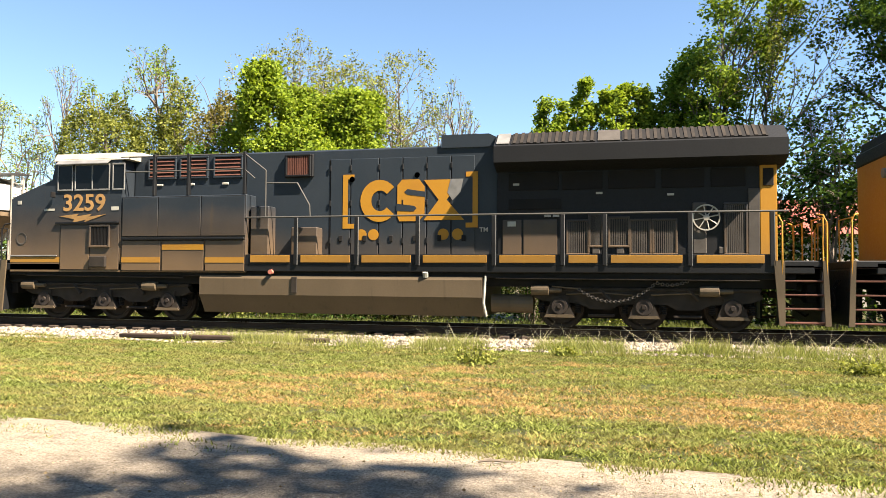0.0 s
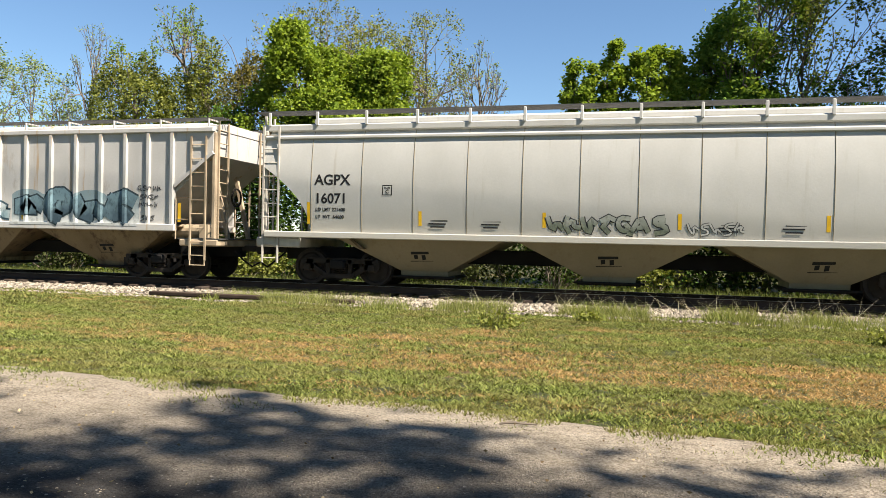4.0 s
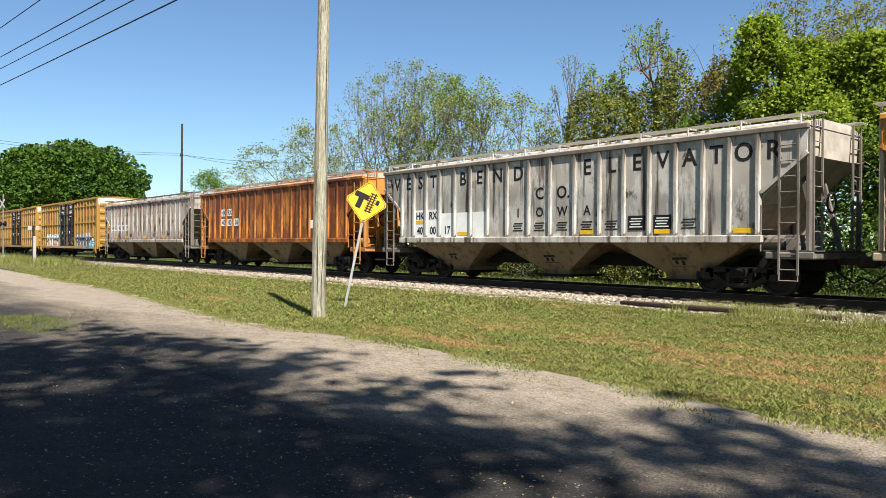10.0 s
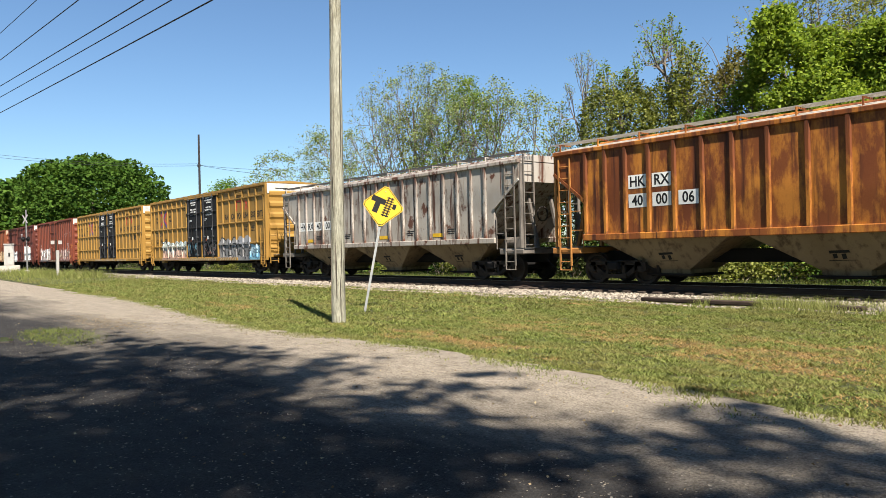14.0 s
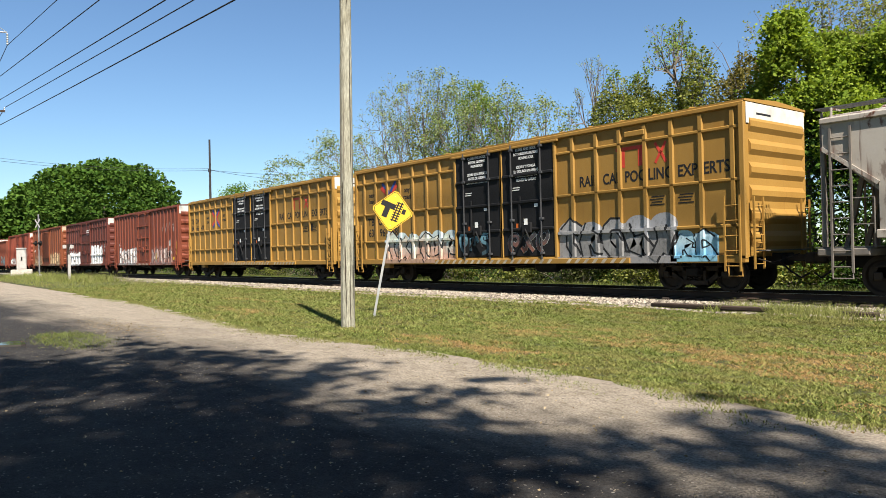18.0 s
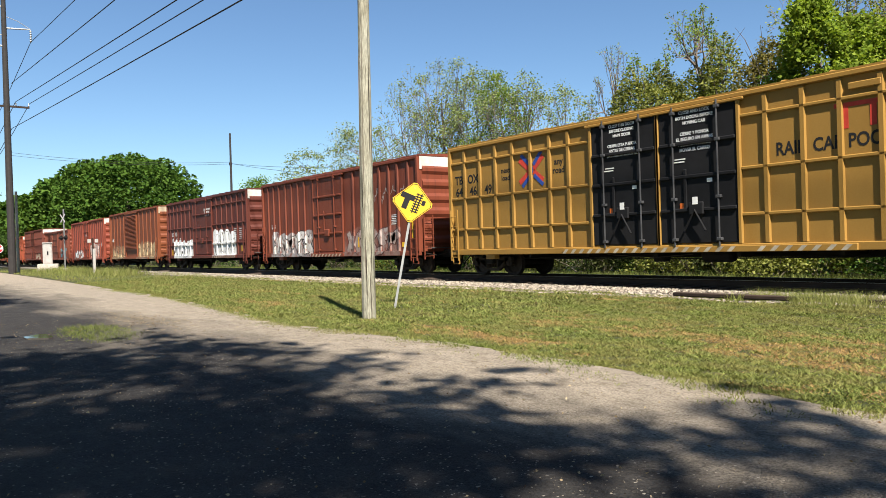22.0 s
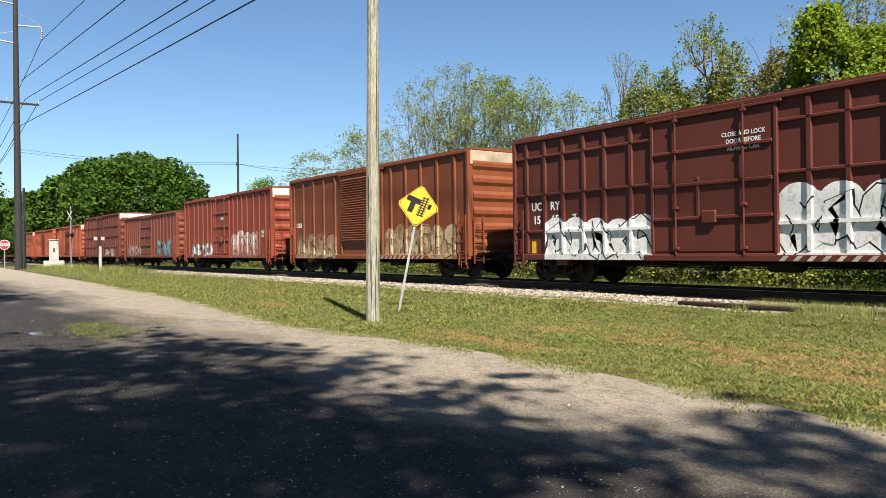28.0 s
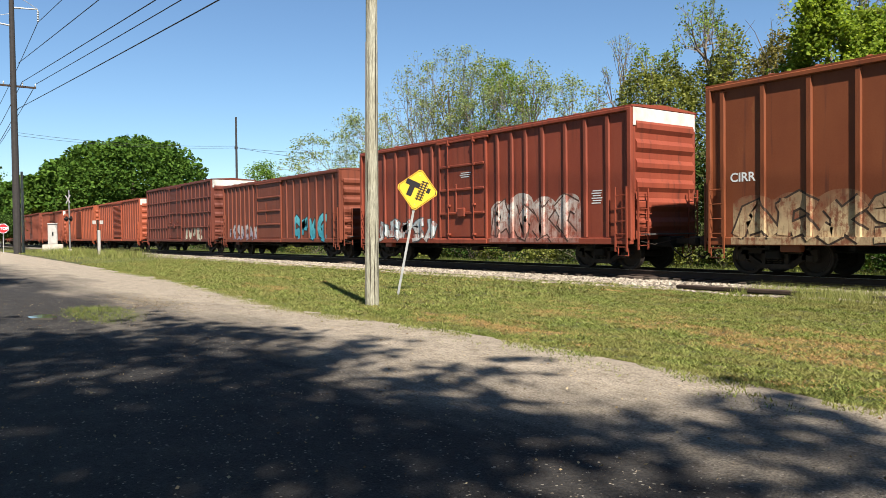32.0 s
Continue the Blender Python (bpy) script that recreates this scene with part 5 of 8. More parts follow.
    hoop = hoop.mesh("painted_shape", LOCO_YELLOW)
    part("painted_shape", hoop, None, loco)
    part("painted_shape", slab([(1.5, 2.6), (2.0, 2.6), (2.14, 2.76), (2.14, 3.46), (2.0, 3.64), (1.56, 3.64), (1.44, 3.5), (1.44, 2.72)]), LOCO_YELLOW, loco)
    for pts in ([(1.70, 3.26), (2.16, 3.20), (2.16, 3.33), (1.70, 3.40), (1.62, 3.33)], [(1.42, 2.86), (1.86, 2.84), (1.94, 2.92), (1.88, 2.98), (1.42, 3.04)]):
        part("painted_slot", G().prism(pts, yb - 0.008, yb - 0.0045), LOCO_HOOD, loco)
    part("painted_shape", slab([(2.12, 2.62), (3.14, 2.62), (2.7, 3.12), (3.12, 3.62), (2.12, 3.62), (2.5, 3.12)]), LOCO_YELLOW, loco)
    part("worn_patch", G().prism([(2.72, 3.3), (2.8, 3.63), (3.12, 3.63), (3.05, 3.3), (2.85, 3.1)], yb - 0.008, yb - 0.0045), ALUM, loco)
    lettering("TM", 3.52, 2.32, yb, 0.16, LENS, loco)
    # radiator section with overhanging wings
    part("radiator", G().cbox(3.95, 10.1, -1.06, 1.06, 1.6, 4.4, 0.03), LOCO_DARK, loco)
    part("radiator_wing", G().prism([(-1.55, 3.92), (-1.55, 4.3), (-1.05, 4.66), (1.05, 4.66), (1.55, 4.3), (1.55, 3.92), (1.06, 3.75), (-1.06, 3.75)], 3.95, 10.4, "x"), LOCO_DARK, loco)
    for a, b in ((4.35, 6.3), (6.9, 10.0)):
        gr = part("roof_grille", G().prism([(-1.5, 4.36), (-1.05, 4.68), (-1.03, 4.66), (-1.48, 4.33)], a, b, "x"), BLACK, loco)
        n = int((b - a) / 0.16)
        for k in range(n):
            x = a + (b - a) * (k + 0.5) / n
            part("slat", G().prism([(-1.5, 4.38), (-1.05, 4.70), (-1.03, 4.67), (-1.48, 4.35)], x - 0.035, x + 0.035, "x"), FRAME, gr)
    part("roof_plate", G().prism([(-1.5, 4.37), (-1.05, 4.69), (-1.03, 4.67), (-1.48, 4.35)], 6.35, 6.85, "x"), SLAT, loco)
    part("roof_plate", G().prism([(-1.5, 4.37), (-1.05, 4.69), (-1.03, 4.67), (-1.48, 4.35)], 4.0, 4.3, "x"), ALUM, loco)
    for a, b, z0, z1 in ((4.24, 5.43, 3.3, 3.72), (5.51, 6.45, 3.3, 3.72), (6.58, 7.64, 3.3, 3.72), (7.78, 8.71, 3.3, 3.72), (8.85, 9.6, 3.3, 3.72), (4.24, 5.5, 2.84, 3.1)):
        part("screen", G().cbox(a, b, -1.085, -1.06, z0, z1, 0.01), BLACK, loco)
    for a, b, z0, z1 in ((5.66, 6.1, 1.8, 2.54), (6.17, 6.42, 1.98, 2.67), (6.62, 7.02, 1.98, 2.6), (7.1, 7.5, 1.8, 2.54), (7.61, 8.07, 1.8, 2.54), (9.17, 9.58, 1.8, 2.89)):
        louvred(loco, a, b, z0, z1, -1.062, SLAT, LOCO_BLUE, 10, True)
    for x in (6.3, 6.85, 9.1):
        part("door_latch", G().cbox(x - 0.09, x + 0.09, -1.1, -1.06, 1.78, 1.94, 0.015), SLAT, loco)
    for x, z in ((4.35, 3.42), (6.3, 3.18), (7.9, 3.12), (5.1, 2.66), (5.3, 2.66)):
        part("label_plate", G().box(x, x + 0.15, -1.1, -1.087, z, z + 0.05), LENS, loco)
    part("corner_panel", G().cbox(9.64, 9.88, -1.1, -1.061, 1.6, 3.25, 0.01), SLAT, loco)
    part("corner_panel", G().cbox(9.885, 10.24, -1.1, -1.0, 1.6, 3.80, 0.01), LOCO_YELLOW, loco, "yellow corner panel")
    part("number_box", G().cbox(9.95, 10.17, -1.12, -1.095, 3.3, 3.69, 0.01), BLACK, loco)
    part("panel", G().cbox(4.1, 4.55, -1.08, -1.06, 1.7, 2.6, 0.01), LOCO_BLUE, loco)
    part("panel", G().cbox(4.6, 5.4, -1.08, -1.06, 1.7, 2.6, 0.01), LOCO_BLUE, loco)
    part("label_plate", G().box(4.22, 4.42, -1.09, -1.082, 2.44, 2.56), LENS, loco)
    hb = part("handbrake_wheel", G().lathe([(-0.015, 0.27), (-0.015, 0.30), (0.015, 0.30), (0.015, 0.27)], (8.74, -1.16, 2.6), "y", 22, True), LENS, loco)
    for k in range(8):
        a = k * math.pi / 4 + 0.2
        part("spoke", G().tube([(8.74 + 0.06 * math.cos(a), -1.16, 2.6 + 0.06 * math.sin(a)), (8.74 + 0.275 * math.cos(a), -1.16, 2.6 + 0.275 * math.sin(a))], 0.014, 5), LENS, hb)
    part("hub", G().lathe([(-0.02, 0.001), (-0.02, 0.07), (0.1, 0.07)], (8.74, -1.16, 2.6), "y", 10), LENS, hb)
    part("brake_housing", G().cbox(8.45, 8.75, -1.12, -1.06, 1.78, 2.95, 0.02), SLAT, loco)
    part("hood_end", G().cbox(10.1, 10.17, -1.02, 1.02, 1.6, 3.9, 0.02), LOCO_YELLOW, loco)
    # walkway, stripe panels, posts and rail
    part("walkway", G().box(-2.42, 10.2, -1.5, -0.9, 1.534, 1.56), GRATING, loco)
    posts = [-1.05, 0.55, 2.1, 3.95, 5.55, 6.5, 8.35, 10.05]
    edges = [-2.42] + posts
    for a, b in zip(edges[:-1], edges[1:]):
        part("side_stripe", G().cbox(a + 0.14, b - 0.16, YC - 0.03, YC - 0.004, 1.56, 1.74, 0.006), LOCO_YELLOW, loco)
        part("kick_board", G().cbox(a, b, YC - 0.003, YC + 0.03, 1.5, 1.76, 0.006), LOCO_DARK, loco)
    for x in posts:
        part("stanchion", G().cbox(x - 0.045, x + 0.045, YC - 0.04, YC + 0.03, 1.5, 2.68, 0.01), LOCO_DARK, loco)
        part("stanchion_edge", G().box(x + 0.046, x + 0.06, YC - 0.04, YC - 0.02, 1.5, 2.68), ALUM, loco)
    part("handrail", G().tube([(-2.45, YC, 2.7), (10.4, YC, 2.7)], 0.022, 8), RAILING, loco)
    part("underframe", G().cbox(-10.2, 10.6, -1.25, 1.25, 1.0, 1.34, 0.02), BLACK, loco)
    # black strip added in place of the shade under the walkway edge
    part("painted_shade_strip", G().cbox(-9.6, 10.2, -1.42, -1.2, 1.2, 1.34, 0.02), BLACK, loco)
    part("air_pipe", G().tube([(-9.0, -1.44, 1.2), (-4.2, -1.44, 1.16)], 0.02, 5), FRAME, loco)
    part("air_pipe", G().tube([(4.0, -1.44, 1.2), (9.8, -1.44, 1.18)], 0.02, 5), FRAME, loco)
    # fuel tank
    part("fuel_tank", G().prism([(-1.45, 1.23), (1.45, 1.23), (1.5, 1.15), (1.5, 0.74), (1.2, 0.28), (-1.2, 0.28), (-1.5, 0.74), (-1.5, 1.15)], -3.71, 3.68, "x"), TANK, loco)
    part("tank_gauge", G().cbox(-1.15, -1.0, -1.53, -1.49, 0.8, 1.2, 0.01), FRAME, loco)
    part("filler_cap", G().lathe([(-0.05, 0.06), (0.05, 0.06), (0.05, 0.001)], (-1.7, -1.53, 1.32), "y", 10), plain("faded_red_cap", (0.4, 0.14, 0.1)), loco)
    part("filler_pipe", G().tube([(2.3, -1.45, 1.22), (2.3, -1.5, 1.34)], 0.07, 8), LENS, loco)
    part("tank_pipe", G().tube([(3.75, -1.45, 1.25), (3.72, -1.5, 0.6), (3.78, -1.45, 0.3)], 0.03, 8), LENS, loco)
    part("air_tank", G().lathe([(-0.5, 0.001), (-0.5, 0.22), (0.5, 0.22), (0.5, 0.001)], (4.35, -1.05, 0.6), "x", 16), TANK, loco)
    chain = part("brake_chain", G().tube([(5.3, -1.36, 1.02), (5.9, -1.36, 0.97)], 0.018, 6), TANK, loco)
    for (xa, za, xb, zb, sag, n) in ((5.9, 0.97, 7.64, 1.12, 0.36, 34), (7.64, 1.12, 8.38, 1.19, 0.08, 14)):
        for k in range(n):
            f = (k + 0.5) / n
            x, z = xa + (xb - xa) * f, za + (zb - za) * f - sag * 4 * f * (1 - f)
            o = part("link", shared("chain_link", lambda: G().lathe([(-0.012, 0.02), (-0.012, 0.042), (0.012, 0.042), (0.012, 0.02)], (0, 0, 0), "y", 8, True).mesh("link", SLAT)), None, chain)
            o.matrix_basis = pose(x, -1.36, z, 90 * (k % 2), 0, 0)
    part("brake_chain_drop", G().tube([(7.64, -1.38, 1.12), (7.77, -1.42, 1.5)], 0.016, 5), TANK, loco)
    for x in (-9.6, 10.9):
        part("bell_crank", G().cbox(x - 0.1, x + 0.1, -1.2, -0.8, 0.7, 1.1), BLACK, loco)
    end_steps(loco, -1, -9.72, LOCO_DARK)
    end_steps(loco, 1, 10.2, YELLOW_RAIL)
    loco_truck(loco, -6.65)
    loco_truck(loco, 7.37)
    couplers(loco, 11.15)
    return loco


def lead_loco():
    """Only its tail end comes into view."""
    loco = thing("diesel_locomotive", "yellow-ended diesel locomotive with dark lettering", "locomotive", "locomotives of the train")
    part("frame", G().cbox(-10.2, 10.4, -1.5, 1.5, 1.33, 1.58, 0.02), LOCO_DARK, loco)
    part("hood_end", G().prism([(-9.75, 1.6), (-9.75, 4.2), (-9.45, 4.3), (-8.0, 4.3), (-8.0, 1.6)], -1.3, 1.3), LOCO_YELLOW, loco)
    part("hood", G().cbox(-8.0, 9.5, -1.0, 1.0, 1.6, 4.3, 0.04), LOCO_BLUE, loco)
    part("hood_roof", G().prism([(-1.3, 4.2), (1.3, 4.2), (1.1, 4.5), (-1.1, 4.5)], -9.7, -7.9, "x"), LOCO_DARK, loco)
    part("headlight", G().lathe([(-0.1, 0.001), (-0.1, 0.11), (0.06, 0.11)], (-9.78, -0.9, 3.55), "x", 14), ALUM, loco)
    lettering("4720", -9.3, 3.3, -1.31, 0.3, BLACK_TXT, loco)
    part("painted_shape", G().box(-9.65, -9.0, -1.31, -1.304, 2.45, 3.0), BLACK_TXT, loco)
    part("hood_cap", G().cbox(-9.78, -7.9, -1.33, 1.33, 3.95, 4.28, 0.03), LOCO_DARK, loco)
    part("underframe", G().cbox(-10.0, 10.2, -1.25, 1.25, 1.0, 1.34, 0.02), BLACK, loco)
    part("walkway", G().box(-9.75, 9.5, -1.5, -0.9, 1.584, 1.6), GRATING, loco)
    part("fuel_tank", G().prism([(-1.45, 1.23), (1.45, 1.23), (1.5, 0.74), (1.2, 0.28), (-1.2, 0.28), (-1.5, 0.74)], -3.7, 3.7, "x"), TANK, loco)
    end_steps(loco, -1, -9.75, YELLOW_RAIL)
    loco_truck(loco, -7.0)
    loco_truck(loco, 7.0)
    couplers(loco, 11.15)
    return loco

# ---- the train, car by car: (thing, distance of its middle along the track) ----
TRAIN = []


def put(car, x):
    TRAIN.append((car, x))
    return car


GREY_UNDER = car_paint("dusty_tan_bay", (0.26, 0.215, 0.14), (0.32, 0.265, 0.175), streak=(0.55, 0.8), rust=(0.24, 0.18, 0.11), patch=None)
BROWN_UNDER = car_paint("dusty_tan_brown_bay", (0.21, 0.150, 0.082), (0.29, 0.215, 0.125), streak=(0.52, 0.72), rust=(0.07, 0.042, 0.025), patch=(0.56, 0.68))
AGPX = car_paint("pale_grey_hopper_paint", (0.54, 0.525, 0.49), (0.60, 0.585, 0.55), streak=(0.60, 0.85), rust=(0.40, 0.36, 0.29), patch=None, dust=(0.40, 0.36, 0.28), dust_z=1.7)
NOKL = car_paint("stained_pale_grey_paint", (0.52, 0.50, 0.475), (0.62, 0.595, 0.565), rust=(0.44, 0.26, 0.09), streak=(0.59, 0.72), patch=None, bloom=(0.40, 0.35, 0.29), spots=(0.6, 0.72),
                 tags=[("scrawl", -8.1, -6.8, 2.95, 3.6, (0.06, 0.06, 0.065), 0.14, 0.012), ("scrawl", -6.75, -6.35, 1.5, 2.1, (0.06, 0.06, 0.065), 0.1, 0.012)])
H34 = car_paint("orange_rust_paint", (0.56, 0.235, 0.040), (0.66, 0.32, 0.075), rust=(0.26, 0.075, 0.016), streak=(0.52, 0.70), patch=(0.62, 0.74), bloom=(0.36, 0.125, 0.022), spots=(0.54, 0.68))
WB = car_paint("weathered_white_paint", (0.52, 0.48, 0.43), (0.40, 0.355, 0.305), rust=(0.08, 0.058, 0.045), streak=(0.53, 0.64), patch=(0.60, 0.68), bloom=(0.64, 0.61, 0.56), spots=(0.50, 0.56))
H06 = car_paint("dark_rust_paint", (0.17, 0.046, 0.015), (0.27, 0.082, 0.019), rust=(0.075, 0.022, 0.010), streak=(0.52, 0.66), patch=(0.62, 0.74), bloom=(0.58, 0.22, 0.034), spots=(0.47, 0.6))
G8 = car_paint("rust_stained_grey_paint", (0.50, 0.455, 0.40), (0.40, 0.345, 0.29), rust=(0.10, 0.042, 0.026), streak=(0.53, 0.62), patch=(0.57, 0.63), bloom=(0.20, 0.15, 0.12), spots=(0.54, 0.6))
CREAM = plain("rusty_cream_steel", (0.36, 0.28, 0.19), 0.7, vary=0.35, scale=2)
ORANGE_FIT = plain("orange_rust_steel", (0.36, 0.155, 0.04), 0.7, vary=0.35, scale=2)
PALE_FIT = plain("pale_grey_steel", (0.46, 0.42, 0.36), 0.65, vary=0.3, scale=2)
GREY_FIT = plain("dirty_grey_steel", (0.15, 0.13, 0.11), 0.75, vary=0.35, scale=2)
PALE_ROOF = plain("bleached_roof_paint", (0.40, 0.36, 0.30), 0.7, vary=0.25)
# rust brown, darkened to carry the shade on the orange hopper's end slopes
SHADED_RUST_SLOPE = plain("shaded_rust_slope", (0.17, 0.065, 0.022), 0.8, vary=0.4, scale=1.5)
END_WHITE = plain("dirty_white_end_paint", (0.50, 0.48, 0.43), 0.7, vary=0.25, scale=2.5)
ORANGE_LAMP = plain("orange_sticker", (0.6, 0.13, 0.02), 0.6)
BLUE = plain("emblem_blue", (0.03, 0.07, 0.30), 0.6)
RED = plain("emblem_red", (0.55, 0.05, 0.03), 0.6)


def plated(car, text, x, z, y=-1.502, size=0.40):
    """Black figures on a white plate, centred at x."""
    w = 0.27 * len(text) * size / 0.4 + 0.06
    p = part("figure_panel", G().box(x - w / 2, x + w / 2, y - 0.004, y, z - 0.06, z + size * 0.8), WHITE, car)
    lettering(text, x, z, y - 0.0056, size, BLACK_TXT, p, 0.92, 1.0, "CENTER")


def stencil(car, x, z, w, rows, y=-1.504, mat=None, gap=0.075):
    """Rows of small illegible print, as bars."""
    for k in range(rows):
        part("print_bar", G().box(x - w / 2 * (0.8 + 0.2 * (k % 2)), x + w / 2 * (0.9 - 0.15 * (k % 3)), y - 0.003, y, z - k * gap, z - k * gap + 0.032), mat or BLACK_TXT, car)


def sticker(car, x, z, w, h, mat, y=-1.505):
    part("sticker", G().box(x - w / 2, x + w / 2, y - 0.004, y, z, z + h), mat, car)


a = put(smooth_hopper("pale grey smooth-sided covered hopper with black lettering and sprayed marks", 18.7, 17.3, AGPX, GREY_UNDER, PALE_FIT), -26.3)
def curve_y(z, off=0.004):
    """Outer face of the smooth hopper's side at a height."""
    zs = (1.34, 1.64, 1.94, 2.24, 2.49, 2.74, 2.99, 3.54, 3.72)
    ys = np.interp(zs, (1.34, 1.84, 2.54, 3.24, 3.72), (-1.50, -1.55, -1.57, -1.55, -1.46))
    return float(np.interp(z, zs, ys)) - off


def on_curve(text, x, z, size):
    """Letters that follow the bowed side."""
    o = lettering(text, x, z, 0.0, size, BLACK_TXT, a)
    for k in o:
        for v in k.data.vertices:
            v.co.y += curve_y(v.co.z)


SMOOTH = ((), 0, 0, 0), [], lambda z: curve_y(z, 0.0)
sprayed_run(a, (2, 8, 6, 9, 10, 7, 5), -1.4, 1.3, 1.40, 1.88, (0.16, 0.18, 0.13), (0.34, 0.35, 0.30), (0.04, 0.04, 0.04), SMOOTH, 6, 0.26, 0.06)
sprayed_run(a, (6, 5, 2, 5, 8), 1.7, 2.9, 1.42, 1.74, (0.5, 0.49, 0.45), (0.45, 0.44, 0.4), (0.05, 0.05, 0.05), SMOOTH, 7, 0.16, 0.06)
on_curve("AGPX", -7.23, 2.54, 0.36)
on_curve("16071", -7.23, 2.08, 0.35)
on_curve("LD LMT 221400", -7.2, 1.88, 0.12)
on_curve("LT  WT  64600", -7.2, 1.70, 0.12)
for x0, x1, z0, z1 in ((-5.43, -5.18, 2.51, 2.53), (-5.43, -5.18, 2.28, 2.30), (-5.43, -5.41, 2.30, 2.51), (-5.20, -5.18, 2.30, 2.51)):
    part("label_border", G().box(x0, x1, curve_y(2.4), curve_y(2.4, 0.004), z0, z1), BLACK_TXT, a)
lettering("PLATE", -5.305, 2.44, curve_y(2.4), 0.06, BLACK_TXT, a, 0.9, 1, "CENTER")
lettering("C", -5.305, 2.33, curve_y(2.4), 0.13, BLACK_TXT, a, 1, 1, "CENTER")
for x in (-7.43, -4.5, -1.5, 1.5, 4.5, 7.35):
    zt = 2.1 if abs(x) > 7 else 1.9
    part("reflector", G().loft([[(x, curve_y(z), z), (x + 0.08, curve_y(z), z), (x + 0.08, curve_y(z, 0.002), z), (x, curve_y(z, 0.002), z)] for z in (1.55, 1.84, zt)]), YELLOW, a)
for x in (-4.0, -2.7, 2.6, 3.9):
    stencil(a, x, 1.66, 0.5, 3, curve_y(1.6))
stencil(a, 6.3, 1.85, 0.8, 3, curve_y(1.78))
part("placard_box", G().cbox(6.75, 7.15, -1.68, -1.63, 0.98, 1.28, 0.01), PALE_FIT, a)

n = put(ribbed_hopper("dirty pale grey ribbed covered hopper with blue-green sprayed marks", 18.0, 16.5, NOKL, BROWN_UNDER, CREAM), -44.7)
for text, x, z in (("NO", -5.94, 2.5), ("KL", -5.16, 2.5), ("82", -5.94, 2.02), ("53", -5.16, 2.02), ("38", -4.3, 2.05)):
    lettering(text, x, z, -1.503, 0.40, BLACK_TXT, n, 0.9, 1.0, "CENTER")
RIBBED = (HOPPER_RIBS, 0.065, 0.042, 0.062), [(1.30, 1.49, 0.085)], -1.50
INK = (0.025, 0.045, 0.06)
sprayed_run(n, (1, 11, 3, 0, 5), -4.95, -2.5, 1.44, 2.25, (0.24, 0.34, 0.37), (0.42, 0.49, 0.49), INK, RIBBED, 1, 0.32, 0.10)
sprayed_run(n, (5, 9, 3, 0, 4, 8), -2.35, 1.75, 1.44, 2.28, (0.20, 0.31, 0.34), (0.50, 0.53, 0.52), (0.05, 0.09, 0.11), RIBBED, 2, 0.34, 0.09)
sprayed_run(n, (0, 1, 2, 3), 1.95, 5.9, 1.44, 2.4, (0.045, 0.075, 0.095), (0.14, 0.22, 0.25), (0.03, 0.05, 0.06), RIBBED, 3, 0.42, 0.05, ((0.46, 0.47, 0.45), (0.20, 0.27, 0.29)))
sprayed_run(n, (5, 8, 6, 11), -3.1, -2.55, 2.0, 2.28, (0.05, 0.05, 0.055), (0.05, 0.05, 0.055), (0.5, 0.46, 0.41), RIBBED, 4, 0.14, 0.01)
for shapes, x, z in (((10, 5, 6, 11, 8), 5.95, 2.36), ((5, 1, 10, 0), 6.02, 2.12), ((8, 6, 2, 11), 6.0, 1.92), ((5, 11, 5), 6.05, 1.56)):
    sprayed_run(n, shapes, x, x + 0.15 * len(shapes), z, z + 0.17, (0.07, 0.07, 0.075), (0.07, 0.07, 0.075), (0.07, 0.07, 0.075), RIBBED, 5, 0.13, 0.002)
stencil(n, -6.0, 1.72, 0.4, 2)
for x in (-4.4, -1.85, 1.85, 4.4, 6.9):
    sticker(n, x + 0.36, 1.55, 0.09, 0.5, YELLOW)
h = put(ribbed_hopper("orange rust-stained ribbed covered hopper", 18.15, 16.65, H34, BROWN_UNDER, CREAM, roof_mat=PALE_ROOF, end_mat=SHADED_RUST_SLOPE), -62.8)
for text, x, z in (("HK", -5.19, 2.74), ("RX", -4.4, 2.74), ("40", -5.19, 2.20), ("00", -4.4, 2.20), ("34", -3.58, 2.20)):
    plated(h, text, x, z)
for x in (-5.2, -4.4, -1.9, 1.8, 4.0):
    stencil(h, x, 1.78, 0.5, 3)
w = put(ribbed_hopper("weathered white ribbed covered hopper with large black lettering", 17.95, 16.4, WB, BROWN_UNDER, GREY_FIT, cap_white=True, roof_mat=PALE_ROOF, end_mat=PALE_ROOF), -80.85)
for text, x in zip("WESTBENDELEVATOR", (-7.5, -6.66, -5.94, -5.19, -3.58, -2.74, -1.86, -0.92, 1.86, 2.74, 3.58, 4.4, 5.19, 5.94, 6.66, 7.4)):
    lettering(text, x, 3.30, -1.503, 0.64, BLACK_TXT, w, 0.95, 1.0, "CENTER")
for text, x, z, sz in (("C", 0.0, 2.66, 0.52), ("O.", 0.95, 2.66, 0.52), ("I", -0.92, 2.12, 0.40), ("O", 0.0, 2.12, 0.40), ("W", 0.92, 2.12, 0.40), ("A", 1.86, 2.12, 0.40)):
    lettering(text, x, z, -1.503, sz, BLACK_TXT, w, 0.95, 1.0, "CENTER")
for k, x in enumerate((-5.94, -5.19, -4.4, -3.58, -2.74)):
    sticker(w, x, 1.5, 0.66, 1.0 if k < 2 else 0.85, WHITE)
for text, x, z in (("HK", -5.94, 2.16), ("RX", -5.19, 2.16), ("40", -5.94, 1.62), ("00", -5.19, 1.62), ("17", -4.4, 1.62)):
    lettering(text, x, z, -1.514, 0.38, BLACK_TXT, w, 0.9, 1.0, "CENTER")
